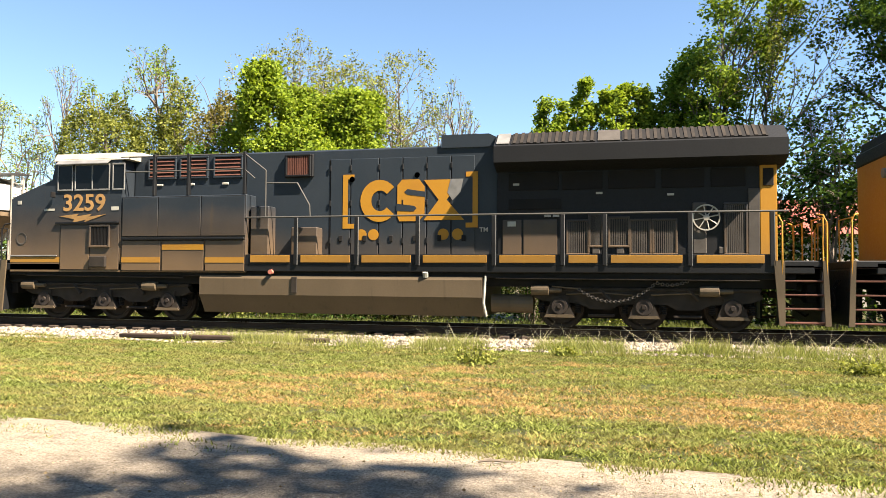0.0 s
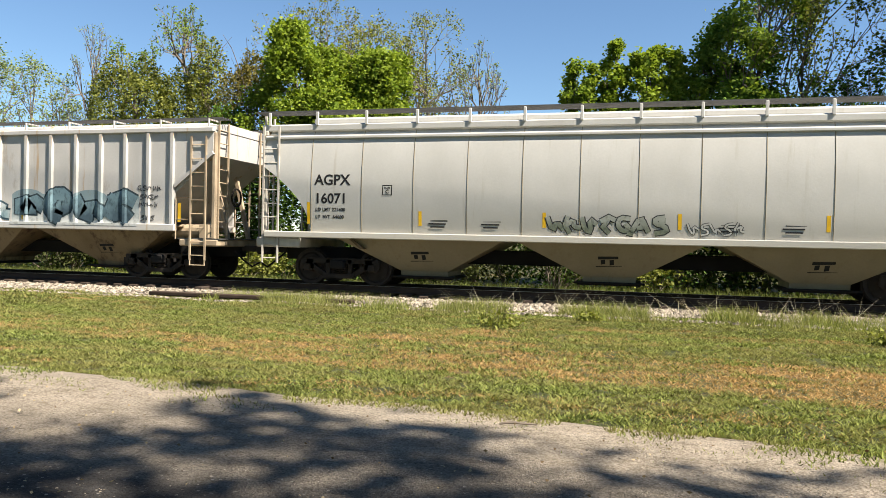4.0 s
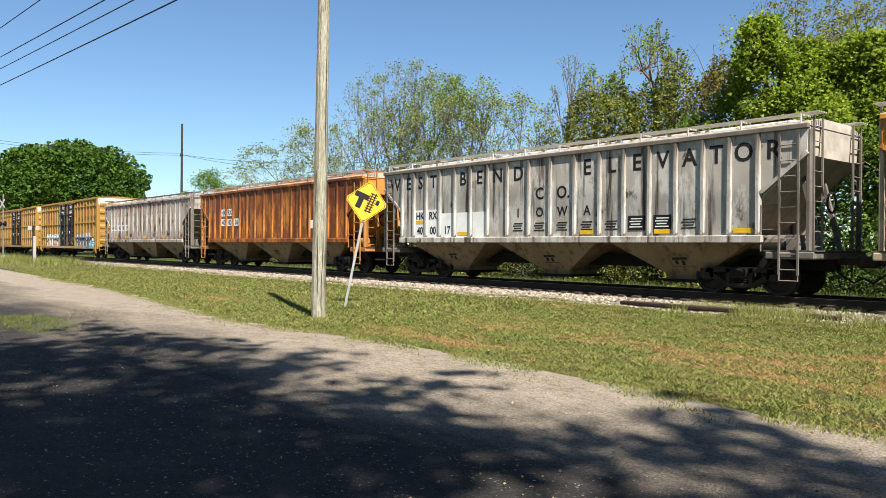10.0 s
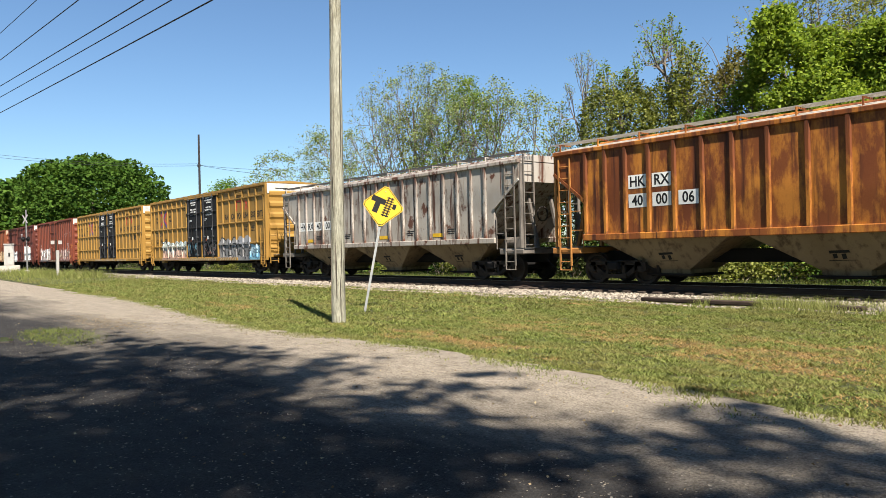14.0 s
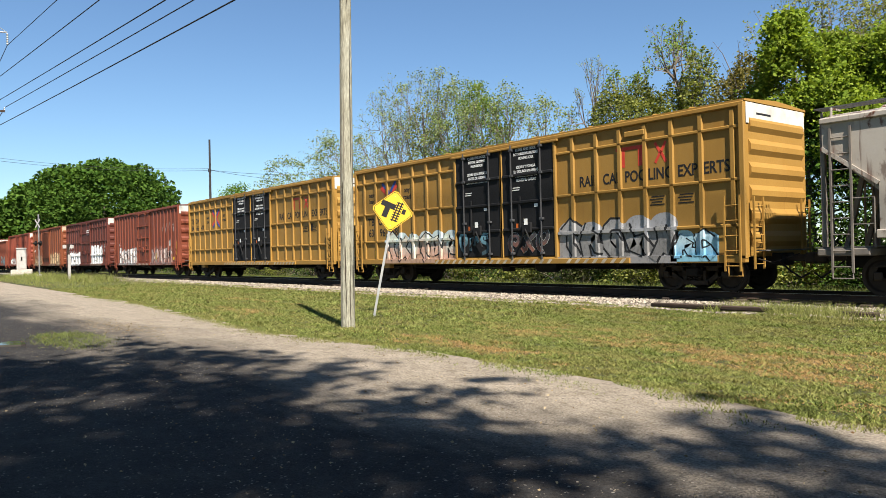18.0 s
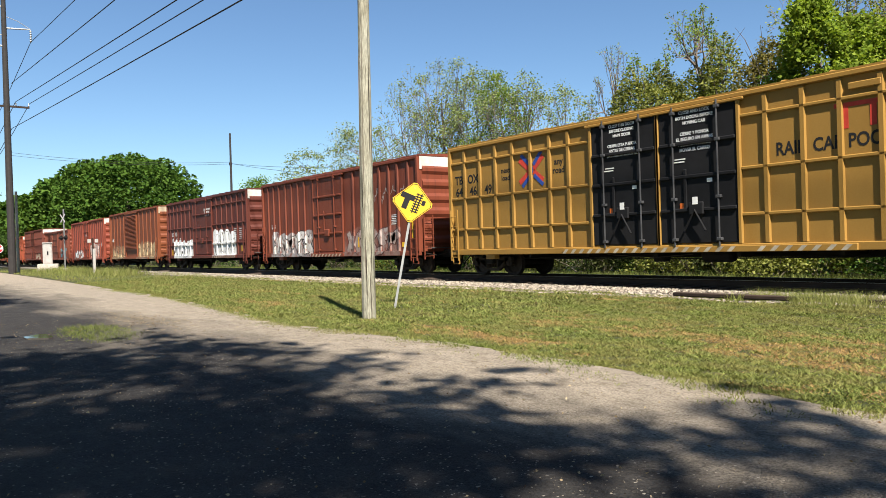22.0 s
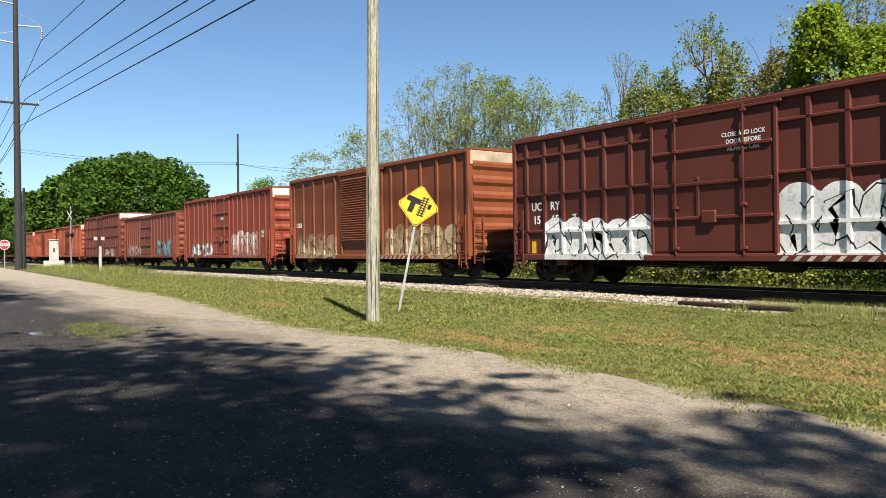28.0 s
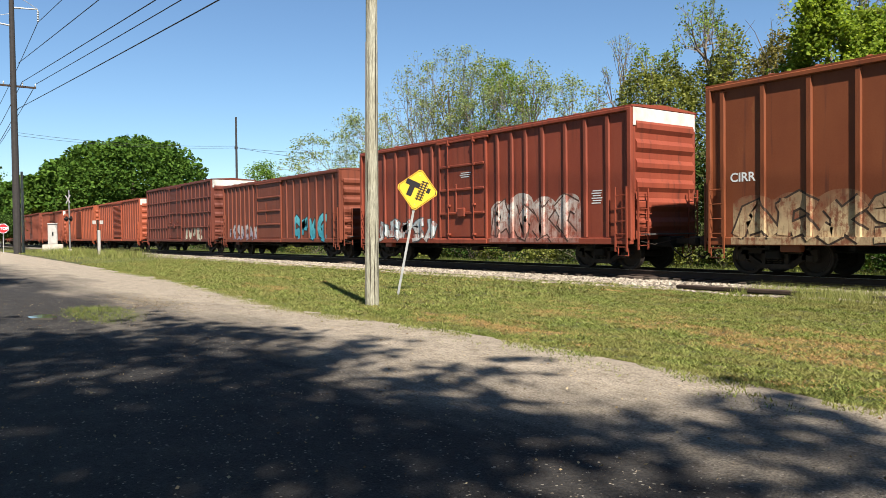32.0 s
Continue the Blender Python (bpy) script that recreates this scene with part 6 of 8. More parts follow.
for x in (-5.94, -3.58, 4.4, 6.66, 1.86):
    sticker(w, x, 1.55 if x > -5.9 else 2.0, 0.5, 0.12, YELLOW, -1.512)
for x in (-0.92, 0.0, 0.92, 1.86, 2.74, 5.19):
    stencil(w, x, 1.9, 0.45, 4)
for x in (3.58, 4.4):
    part("data_panel", G().box(x - 0.27, x + 0.27, -1.512, -1.504, 1.65, 2.05), BLACK_TXT, w)
    stencil(w, x, 1.95, 0.44, 4, -1.514, WHITE)
k6 = put(ribbed_hopper("deep rust-red ribbed covered hopper", 18.05, 16.55, H06, BROWN_UNDER, ORANGE_FIT, roof_mat=PALE_ROOF, end_mat=H34), -98.8)
for text, x, z in (("HK", -5.19, 2.78), ("RX", -4.4, 2.78), ("40", -5.19, 2.25), ("00", -4.4, 2.25), ("06", -3.58, 2.25)):
    plated(k6, text, x, z)
plated(k6, "  ", 4.2, 2.0)
g8 = put(ribbed_hopper("grey ribbed covered hopper with rust patches", 18.2, 16.6, G8, BROWN_UNDER, GREY_FIT, ribs=[0.0] + [s * v for s in (-1, 1) for v in (0.92, 1.86, 2.74, 3.58, 4.40, 5.19, 5.94, 6.66)]), -116.95)
for text, x in (("HK", -6.29), ("RX", -5.57), ("40", -4.80), ("00", -3.99), ("19", -3.16)):
    plated(g8, text, x, 2.2, -1.502, 0.42)
for x in (-5.57, -3.16, 0.46, 4.0):
    sticker(g8, x, 1.6, 0.6, 0.14, YELLOW)
for x in (-4.8, -2.3, 2.3, 4.8):
    stencil(g8, x, 1.85, 0.5, 3)

TBOX = car_paint("dusty_yellow_boxcar_paint", (0.33, 0.178, 0.036), (0.37, 0.205, 0.045), rust=(0.24, 0.115, 0.028), streak=(0.62, 0.85), patch=None, bloom=(0.33, 0.165, 0.025), spots=(0.6, 0.75))
TBOX2 = car_paint("yellow_boxcar_paint", (0.34, 0.182, 0.036), (0.38, 0.21, 0.045), rust=(0.25, 0.12, 0.03), streak=(0.66, 0.88), patch=None, bloom=(0.35, 0.175, 0.027), spots=(0.6, 0.75))
BLACK_DOOR = plain("black_door_paint", (0.006, 0.006, 0.007), 0.85, vary=0.3)
BLACK_DOOR2 = car_paint("sprayed_black_door_paint", (0.006, 0.006, 0.007), (0.009, 0.009, 0.010), rough=0.8, streak=None, patch=None)


def spaced(a, b, n):
    return [a + (b - a) * k / (n - 1) for k in range(n)]


def warning(car, x, z, lines, size=0.14, y=-1.568):
    for k, text in enumerate(lines):
        if text:
            lettering(text, x, z - k * size * 1.15, y, size, WHITE_TXT, car, 0.9, 1.0, "CENTER")


def emblem(car, x, z, y=-1.504):
    """Crossed red and blue strokes with a bent middle."""
    for p, q in (((-0.58, 0.42), (-0.1, 0.05)), ((-0.58, -0.36), (-0.05, 0.0)), ((0.1, 0.05), (0.55, 0.45)), ((0.1, -0.02), (0.55, -0.35))):
        part("emblem_stroke", G().beam((x + p[0], z + p[1]), (x + q[0], z + q[1]), y - 0.004, y, 0.17), RED, car, "red painted emblem stroke")
    for p, q in (((-0.5, 0.58), (0.02, 0.12)), ((0.02, 0.12), (0.02, -0.08)), ((0.02, -0.08), (-0.45, -0.5)), ((0.1, 0.2), (0.5, 0.62)), ((0.12, -0.15), (0.55, -0.5))):
        part("emblem_stroke", G().beam((x + p[0], z + p[1]), (x + q[0], z + q[1]), y - 0.0075, y - 0.0045, 0.13), BLUE, car, "blue painted emblem stroke")


DOORS2 = [(-2.17, 0.24), (0.30, 2.72)]
TB_RIBS = [-8.41, -7.53, -6.67, -5.77, -4.88, -3.98, -3.15, 3.45, 4.38, 5.24, 6.12, 6.98, 7.87, 8.77]


def pool_box(label, x, length, body, paint, door, marks, rows=(2.42, 1.95), shift=0.0):
    car = put(boxcar(label, length, body, paint, paint, DOORS2, door, 4.80, TB_RIBS, (1.72, 2.88, 4.2), end_top=END_WHITE, stripes=[(-3.4, 2.9), (3.2, 5.6)]), x)
    d = -1.503
    lettering("next", -7.85 + shift, 3.62, d, 0.26, BLACK_TXT, car, 1, 1, "CENTER")
    lettering("load", -7.85 + shift, 3.36, d, 0.26, BLACK_TXT, car, 1, 1, "CENTER")
    lettering("any", -5.3 + shift, 3.66, d, 0.28, BLACK_TXT, car, 1, 1, "CENTER")
    lettering("road", -5.3 + shift, 3.38, d, 0.28, BLACK_TXT, car, 1, 1, "CENTER")
    emblem(car, -6.55 + shift, 3.56)
    for text, xx in (("RAIL", 4.05), ("CAR", 4.95), ("POO", 5.78), ("LING", 6.6), ("EXP", 7.45), ("ERTS", 8.3)):
        lettering(text, xx, 3.1, d, 0.44, BLACK_TXT, car, 0.8, 1, "CENTER")
    for xx in (5.35, 5.95):
        part("painted_bar", G().box(xx - 0.07, xx + 0.07, d - 0.003, d, 3.52, 4.0), RED, car)
    part("painted_bar", G().box(5.1, 6.2, d - 0.003, d, 4.0, 4.1), RED, car)
    for p, q in (((6.45, 4.1), (6.62, 3.82)), ((6.62, 3.82), (6.45, 3.54)), ((6.8, 4.1), (6.64, 3.82)), ((6.64, 3.82), (6.8, 3.54))):
        part("chevron_stroke", G().beam(p, q, d - 0.003, d, 0.08), RED, car)
    for row, z in zip(marks, rows):
        for text, xx in row:
            lettering(text, xx, z, d, 0.44, BLACK_TXT, car, 0.92, 1, "CENTER")
    warning(car, -0.97, 4.48, ("CLOSE THIS DOOR", "BEFORE CLOSING", "MAIN DOOR", "", "CIERRE ESTA PUERTA", "ANTES DE CERRAR", "LA PUERTA PRINCIPAL"), 0.125)
    warning(car, 1.47, 4.50, ("CLOSE AND LOCK", "BOTH DOORS BEFORE", "MOVING CAR", "", "CIERRE Y PONGA", "EL SEGURO EN AMBAS", "PUERTAS ANTES DE", "MOVER EL CARRO"), 0.125)
    for xx in (-0.95, 1.5):
        sticker(car, xx, 2.05, 0.16, 0.2, WHITE, -1.652)
        sticker(car, xx - 0.45, 1.95, 0.16, 0.16, ORANGE_LAMP, -1.568)
        sticker(car, xx + 0.4, 2.62, 0.16, 0.1, WHITE, -1.568)
        part("gear_arm", G().tube([(xx - 0.35, -1.66, 1.35), (xx, -1.68, 1.9), (xx + 0.3, -1.66, 1.35)], 0.03, 6), door, car)
        stencil(car, xx - 0.5, 3.28, 0.4, 2, -1.568, WHITE)
    stencil(car, 6.5, 2.6, 0.5, 4)
    stencil(car, 7.4, 2.6, 0.5, 4)
    part("roof_hatch_mark", G().cbox(5.45, 6.15, -1.58, -1.5, 4.36, 4.52, 0.02), paint, car)
    sticker(car, -7.6, 1.05, 0.18, 0.3, YELLOW)
    for s in (-1, 1):
        stencil_end = G().box(*sorted((s * (body / 2 + 0.031), s * (body / 2 + 0.034))), -1.0, -0.3, 4.5, 4.55)
        part("print_bar", stencil_end, BLACK_TXT, car)
    return car


y1 = pool_box("mustard-yellow double-door boxcar with black doors and sprayed marks", -136.2, 20.1, 18.2, TBOX, BLACK_DOOR2, ((("TB", -7.95), ("OX", -7.1)), (("63", -7.95), ("96", -7.1), ("38", -6.2))))
y2 = pool_box("mustard-yellow double-door boxcar with clean black doors", -156.55, 20.6, 18.65, TBOX2, BLACK_DOOR, ((("TB", -8.78), ("OX", -7.95)), (("64", -8.78), ("46", -7.95), ("49", -7.1))), (3.42, 2.98), 1.7)
sticker(y2, 7.0, 2.4, 0.5, 0.36, BLACK_TXT)
BELTED = box_relief(TB_RIBS, (1.72,))
SOOT = (0.016, 0.016, 0.017)
sprayed_run(y1, (9, 4, 11, 9, 7, 8), -6.75, -2.3, 0.84, 2.1, (0.58, 0.36, 0.27), (0.52, 0.56, 0.48), SOOT, BELTED, 11, 0.36, 0.07, ((0.40, 0.25, 0.17), (0.46, 0.55, 0.56)))
sprayed_run(y1, (9, 8, 10, 2, 11), 2.95, 7.0, 0.80, 2.1, (0.17, 0.165, 0.16), (0.27, 0.265, 0.26), SOOT, BELTED, 12, 0.34, 0.08, ((0.24, 0.23, 0.225), (0.30, 0.30, 0.31)))
sprayed_run(y1, (8, 3), 7.05, 8.2, 0.84, 1.65, (0.16, 0.36, 0.50), (0.38, 0.52, 0.58), SOOT, BELTED, 13, 0.34, 0.07, ((0.20, 0.42, 0.52), (0.30, 0.48, 0.56)))
BOLTED = ((), 0, 0, 0), [], -1.562
sprayed_run(y1, (1, 0, 5), -2.05, -0.35, 1.06, 2.0, (0.05, 0.09, 0.11), (0.16, 0.34, 0.42), SOOT, BOLTED, 14, 0.22, 0.05)
sprayed_run(y1, (1, 4, 1), 0.5, 2.5, 1.06, 1.95, (0.24, 0.10, 0.07), (0.05, 0.05, 0.055), (0.42, 0.44, 0.42), BOLTED, 15, 0.20, 0.02)


def red_box(name, col, alt, label, x, tags=(), doors=((-1.5, 1.5),), plug=False, louvre=False, belts=(), top=4.75, end=None, rust=(0.085, 0.026, 0.016), streak=(0.54, 0.78), length=17.8, body=15.5, ribs=None, stripes=(), bloom=None, low_door=0.0):
    p = car_paint(name, col, alt, rust=rust, streak=streak, patch=None, tags=tags, bloom=bloom)
    a, b = doors[0][0], doors[-1][1]
    rr = ribs or spaced(-body / 2 + 0.75, a - 0.7, 7) + spaced(b + 0.7, body / 2 - 0.75, 7)
    return put(boxcar(label, length, body, p, p, list(doors), p, top, rr, belts, end_top=end, plug=plug, louvre=louvre, stripes=stripes, low_door=low_door), x)


r1 = red_box("oxide_red_paint", (0.175, 0.040, 0.019), (0.215, 0.052, 0.024), "oxide-red ribbed boxcar with white sprayed marks", -175.7,
             [("scrawl", 4.3, 7.05, 2.95, 3.7, (0.50, 0.42, 0.38), 0.3, 0.02), ("scrawl", 3.2, 3.9, 2.3, 2.75, (0.10, 0.04, 0.03), 0.16, 0.015)],
             end=END_WHITE, doors=((-1.45, 1.45),), plug=True, ribs=[-7.0, -6.3, -5.58, -4.78, -4.02, -3.28, -2.52, 2.46, 3.26, 4.01, 4.76, 5.51, 6.19, 6.99], stripes=[(-1.6, 1.6)], top=4.82)
POSTS = box_relief([-7.0, -6.3, -5.58, -4.78, -4.02, -3.28, -2.52, 2.46, 3.26, 4.01, 4.76, 5.51, 6.19, 6.99])
sprayed_run(r1, (11, 6, 0, 10, 4), -6.5, -1.75, 0.82, 2.15, (0.50, 0.47, 0.43), (0.72, 0.69, 0.64), SOOT, POSTS, 21, 0.40, 0.05, ((0.34, 0.32, 0.31), (0.40, 0.38, 0.37)), (0.19, 0.045, 0.026))
sprayed_run(r1, (11, 1, 4, 5, 0), 1.6, 6.2, 0.82, 2.1, (0.30, 0.23, 0.20), (0.38, 0.31, 0.28), (0.09, 0.035, 0.028), POSTS, 22, 0.34, 0.06, ((0.24, 0.15, 0.125), (0.21, 0.085, 0.06)), (0.19, 0.045, 0.026))
lettering("LRS", -6.65, 2.35, -1.503, 0.3, WHITE_TXT, r1)
stencil(r1, 5.85, 2.5, 0.5, 6, -1.504, WHITE_TXT)
sticker(r1, 6.55, 1.15, 0.32, 0.2, YELLOW)
sticker(r1, 2.85, 1.2, 0.1, 0.45, YELLOW, -1.526)
sticker(r1, 7.2, 1.5, 0.1, 0.9, YELLOW)
d1 = red_box("dark_maroon_paint", (0.105, 0.024, 0.015), (0.128, 0.030, 0.019), "dark maroon plug-door boxcar with white sprayed marks", -193.5,
             (),
             plug=True, belts=(1.72, 2.94, 4.2), end=END_WHITE, doors=((-1.85, 1.78),), ribs=[-7.1, -6.24, -5.41, -4.52, -3.67, -2.67, 2.61, 3.51, 4.39, 5.27, 6.14, 7.02], stripes=[(1.9, 6.0)], top=4.85)
MAROON_POSTS = box_relief([-7.1, -6.24, -5.41, -4.52, -3.67, -2.67, 2.61, 3.51, 4.39, 5.27, 6.14, 7.02], (1.72,))
CHALK, DULL = (0.74, 0.73, 0.70), (0.64, 0.63, 0.60)
sprayed_run(d1, (7, 11, 6, 4, 3), -6.1, -2.0, 0.82, 2.1, DULL, CHALK, SOOT, MAROON_POSTS, 31, 0.44, 0.05, (DULL, CHALK))
sprayed_run(d1, (4, 7, 1, 2), 1.95, 5.7, 0.80, 2.6, DULL, CHALK, SOOT, MAROON_POSTS, 32, 0.44, 0.04, (DULL, CHALK))
for text, xx, z in (("UC", -6.65, 2.42), ("RY", -5.8, 2.42), ("15", -6.65, 1.98), ("65", -5.8, 1.98), ("7", -4.95, 1.98)):
    lettering(text, xx, z, -1.503, 0.38, WHITE_TXT, d1, 0.95, 1, "CENTER")
warning(d1, 0.94, 3.98, ("CLOSE AND LOCK", "DOOR BEFORE", "MOVING CAR"), 0.16)
for xx in (5.7, 6.6):
    stencil(d1, xx, 2.55, 0.5, 6, -1.504, WHITE_TXT, 0.12)
sticker(d1, -6.8, 1.0, 0.2, 0.4, YELLOW)
sticker(d1, 6.75, 1.2, 0.18, 0.36, YELLOW)
c1 = red_box("brown_rust_box_paint", (0.185, 0.048, 0.017), (0.225, 0.063, 0.022), "rusty brown boxcar with a louvred door and cream sprayed marks", -211.5,
             (),
             louvre=True, end=CREAM, doors=((-2.04, 1.6),), streak=(0.58, 0.78), ribs=[-7.3, -6.19, -5.03, -3.92, -2.74, 2.32, 3.46, 4.58, 5.71, 6.85], stripes=[(1.6, 5.2)], low_door=0.45, top=4.9, bloom=(0.26, 0.085, 0.028))
CREAM_POSTS = box_relief([-7.3, -6.19, -5.03, -3.92, -2.74, 2.32, 3.46, 4.58, 5.71, 6.85])
BONE, SAND, LINE = (0.46, 0.34, 0.19), (0.30, 0.19, 0.105), (0.05, 0.03, 0.02)
sprayed_run(c1, (7, 3, 4, 5), -6.9, -2.75, 0.82, 2.05, BONE, SAND, LINE, CREAM_POSTS, 41, 0.32, 0.05, ((0.36, 0.25, 0.14), (0.22, 0.10, 0.05)), (0.165, 0.043, 0.019))
sprayed_run(c1, (9, 6, 4, 10, 1, 5), 1.85, 6.9, 0.82, 2.2, BONE, BONE, (0.10, 0.06, 0.035), CREAM_POSTS, 42, 0.34, 0.035, ((0.36, 0.26, 0.15), (0.30, 0.19, 0.10)), (0.165, 0.043, 0.019))
lettering("CIRR", -7.1, 2.4, -1.503, 0.32, WHITE_TXT, c1)
part("data_panel", G().box(3.75, 4.25, -1.508, -1.503, 1.2, 1.5), BLACK_TXT, c1)
r2 = red_box("bright_oxide_red_paint", (0.225, 0.044, 0.023), (0.27, 0.058, 0.029), "orange-red ribbed boxcar with sprayed marks", -229.5,
             (),
             end=END_WHITE, doors=((-1.61, 1.14),), plug=True, ribs=[-6.9, -5.75, -4.84, -3.9, -2.95, -2.2, 1.78, 2.53, 3.24, 4.06, 5.09, 5.94, 6.84], top=4.80)
RED_POSTS = box_relief([-6.9, -5.75, -4.84, -3.9, -2.95, -2.2, 1.78, 2.53, 3.24, 4.06, 5.09, 5.94, 6.84])
sprayed_run(r2, (8, 3, 0, 5, 11), -6.2, -2.0, 0.82, 1.85, (0.50, 0.49, 0.46), (0.34, 0.42, 0.44), (0.07, 0.06, 0.06), RED_POSTS, 51, 0.36, 0.06, None, (0.24, 0.05, 0.026))
sprayed_run(r2, (7, 6, 4, 9), 1.5, 5.6, 0.85, 2.45, (0.36, 0.19, 0.15), (0.52, 0.46, 0.41), (0.08, 0.04, 0.03), RED_POSTS, 52, 0.38, 0.05, ((0.30, 0.14, 0.11), (0.42, 0.36, 0.32)), (0.24, 0.05, 0.026))
stencil(r2, 6.4, 2.4, 0.45, 6, -1.504, WHITE_TXT)
stencil(r2, 0.0, 3.4, 0.7, 3, -1.566, WHITE_TXT)
t1 = red_box("red_brown_paint", (0.17, 0.043, 0.023), (0.21, 0.055, 0.028), "red-brown boxcar with teal sprayed marks", -247.0,
             (), doors=((-2.2, 1.0),), top=4.28)
PLAIN = box_relief([])
sprayed_run(t1, (3, 0, 6, 10), 2.4, 6.3, 0.84, 2.3, (0.04, 0.28, 0.36), (0.10, 0.44, 0.50), (0.02, 0.03, 0.04), PLAIN, 61, 0.36, 0.06)
sprayed_run(t1, (0, 1, 5, 8, 3, 7, 4), -6.8, -2.4, 0.84, 1.9, (0.30, 0.27, 0.32), (0.46, 0.42, 0.40), (0.06, 0.04, 0.04), PLAIN, 62, 0.32, 0.07)
d2 = red_box("maroon_paint", (0.125, 0.030, 0.018), (0.155, 0.04, 0.024), "dark maroon plug-door boxcar with a white roof edge", -264.7,
             (), plug=True, belts=(1.8, 2.8, 3.8), end=END_WHITE, doors=((-2.0, 1.2),), top=4.95)
sprayed_run(d2, (7, 0, 3), 2.1, 5.6, 0.84, 1.9, (0.52, 0.48, 0.36), (0.42, 0.37, 0.27), (0.1, 0.04, 0.03), PLAIN, 71, 0.40, 0.04)
x = -282.6
for i, (c, lv, tp) in enumerate((((0.30, 0.068, 0.030), True, 4.45), ((0.31, 0.072, 0.030), True, 4.45), ((0.26, 0.062, 0.03), False, 4.5), ((0.18, 0.044, 0.024), False, 4.7), ((0.24, 0.062, 0.03), False, 4.4), ((0.2, 0.05, 0.026), False, 4.5))):
    red_box("faded_red_paint", c, [v * 1.15 for v in c], "faded orange-red boxcar with a louvred door" if lv else "faded red-brown ribbed boxcar", x,
            (), louvre=lv, end=END_WHITE if i % 2 == 0 else None, top=tp)
    x -= 17.8

LEAD, SECOND = put(lead_loco(), 16.45), put(road_loco(), -5.85)

# ---- plants ----
def leaf_material(name, c0, c1, glow=0.35):
    m = bpy.data.materials.new(name)
    m.use_nodes = True
    nt = m.node_tree
    nt.nodes.remove(nt.nodes["Principled BSDF"])
    ge = nt.nodes.new("ShaderNodeNewGeometry")
    col = ramp(nt, ge.outputs["Random Per Island"], 0.0, 1.0, c0, c1)
    d, tr, mx = nt.nodes.new("ShaderNodeBsdfDiffuse"), nt.nodes.new("ShaderNodeBsdfTranslucent"), nt.nodes.new("ShaderNodeMixShader")
    link(nt, col, d.inputs["Color"])
    link(nt, mix(nt, 1.0, col, (1.0, 1.0, 0.45), "MULTIPLY"), tr.inputs["Color"])
    mx.inputs[0].default_value = glow
    link(nt, d.outputs[0], mx.inputs[1])
    link(nt, tr.outputs[0], mx.inputs[2])
    link(nt, mx.outputs[0], nt.nodes["Material Output"].inputs["Surface"])
    return m


LEAF = {"airy": leaf_material("pale_spring_leaves", (0.10, 0.155, 0.05), (0.34, 0.39, 0.16), 0.45),
        "broad": leaf_material("bright_green_leaves", (0.12, 0.19, 0.024), (0.29, 0.36, 0.06), 0.46),
        "vine": leaf_material("olive_vine_leaves", (0.085, 0.105, 0.022), (0.31, 0.325, 0.095), 0.45),
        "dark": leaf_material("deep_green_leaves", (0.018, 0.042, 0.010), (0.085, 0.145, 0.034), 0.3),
        "deep": leaf_material("lush_green_leaves", (0.030, 0.070, 0.013), (0.095, 0.165, 0.030), 0.3),
        "lit": leaf_material("fresh_green_leaves", (0.085, 0.15, 0.024), (0.24, 0.31, 0.062), 0.45),
        "brown": leaf_material("brownish_young_vine_leaves", (0.10, 0.095, 0.030), (0.26, 0.22, 0.075), 0.4),
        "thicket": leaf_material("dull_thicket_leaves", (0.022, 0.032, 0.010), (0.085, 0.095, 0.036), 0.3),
        "mid": leaf_material("mid_green_leaves", (0.07, 0.14, 0.022), (0.18, 0.28, 0.055), 0.42)}
BARK = plain("grey_brown_bark", (0.16, 0.13, 0.10), 0.95, vary=0.4, scale=3, grain=20, relief=0.7)


def scatter(name, pts, size, mat, rng, flat=0.5, long=1.5):
    """Many leaves, four corners each, at the points."""
    n = len(pts)
    a = rng.normal(size=(n, 3))
    a[:, 2] *= flat
    a /= np.linalg.norm(a, axis=1)[:, None]
    b = np.cross(a, rng.normal(size=(n, 3)))
    b /= np.linalg.norm(b, axis=1)[:, None]
    s = size * rng.uniform(0.6, 1.35, size=(n, 1))
    fold = np.cross(a, b) * s * 0.22
    v = np.stack([pts - a * s * long * 0.5, pts + b * s * 0.5 + fold, pts + a * s * long * 0.5, pts - b * s * 0.5 + fold], 1).reshape(-1, 3)
    me = bpy.data.meshes.new(name)
    me.vertices.add(4 * n)
    me.vertices.foreach_set("co", v.astype(np.float32).ravel())
    me.loops.add(4 * n)
    me.loops.foreach_set("vertex_index", np.arange(4 * n, dtype=np.int32))
    me.polygons.add(n)
    me.polygons.foreach_set("loop_start", np.arange(0, 4 * n, 4, dtype=np.int32))
    me.polygons.foreach_set("loop_total", np.full(n, 4, np.int32))
    me.update(calc_edges=True)
    me.materials.append(mat)
    return me


STYLE = {  # limbs, twigs a limb, leaves a twig, spread, leaf size, lowest limb, crown centre, crown half height
    "airy": (26, 9, 34, 0.42, 0.105, 0.22, 0.62, 0.42),
    "bare": (15, 7, 5, 0.35, 0.09, 0.25, 0.62, 0.42),
    "broad": (28, 10, 62, 0.46, 0.135, 0.15, 0.56, 0.45),
    "dark": (36, 10, 125, 0.6, 0.135, 0.18, 0.58, 0.42),
    "round": (60, 12, 42, 0.75, 0.22, 0.12, 0.50, 0.48),
    "shade": (56, 12, 36, 0.62, 0.30, 0.35, 0.68, 0.28),
}


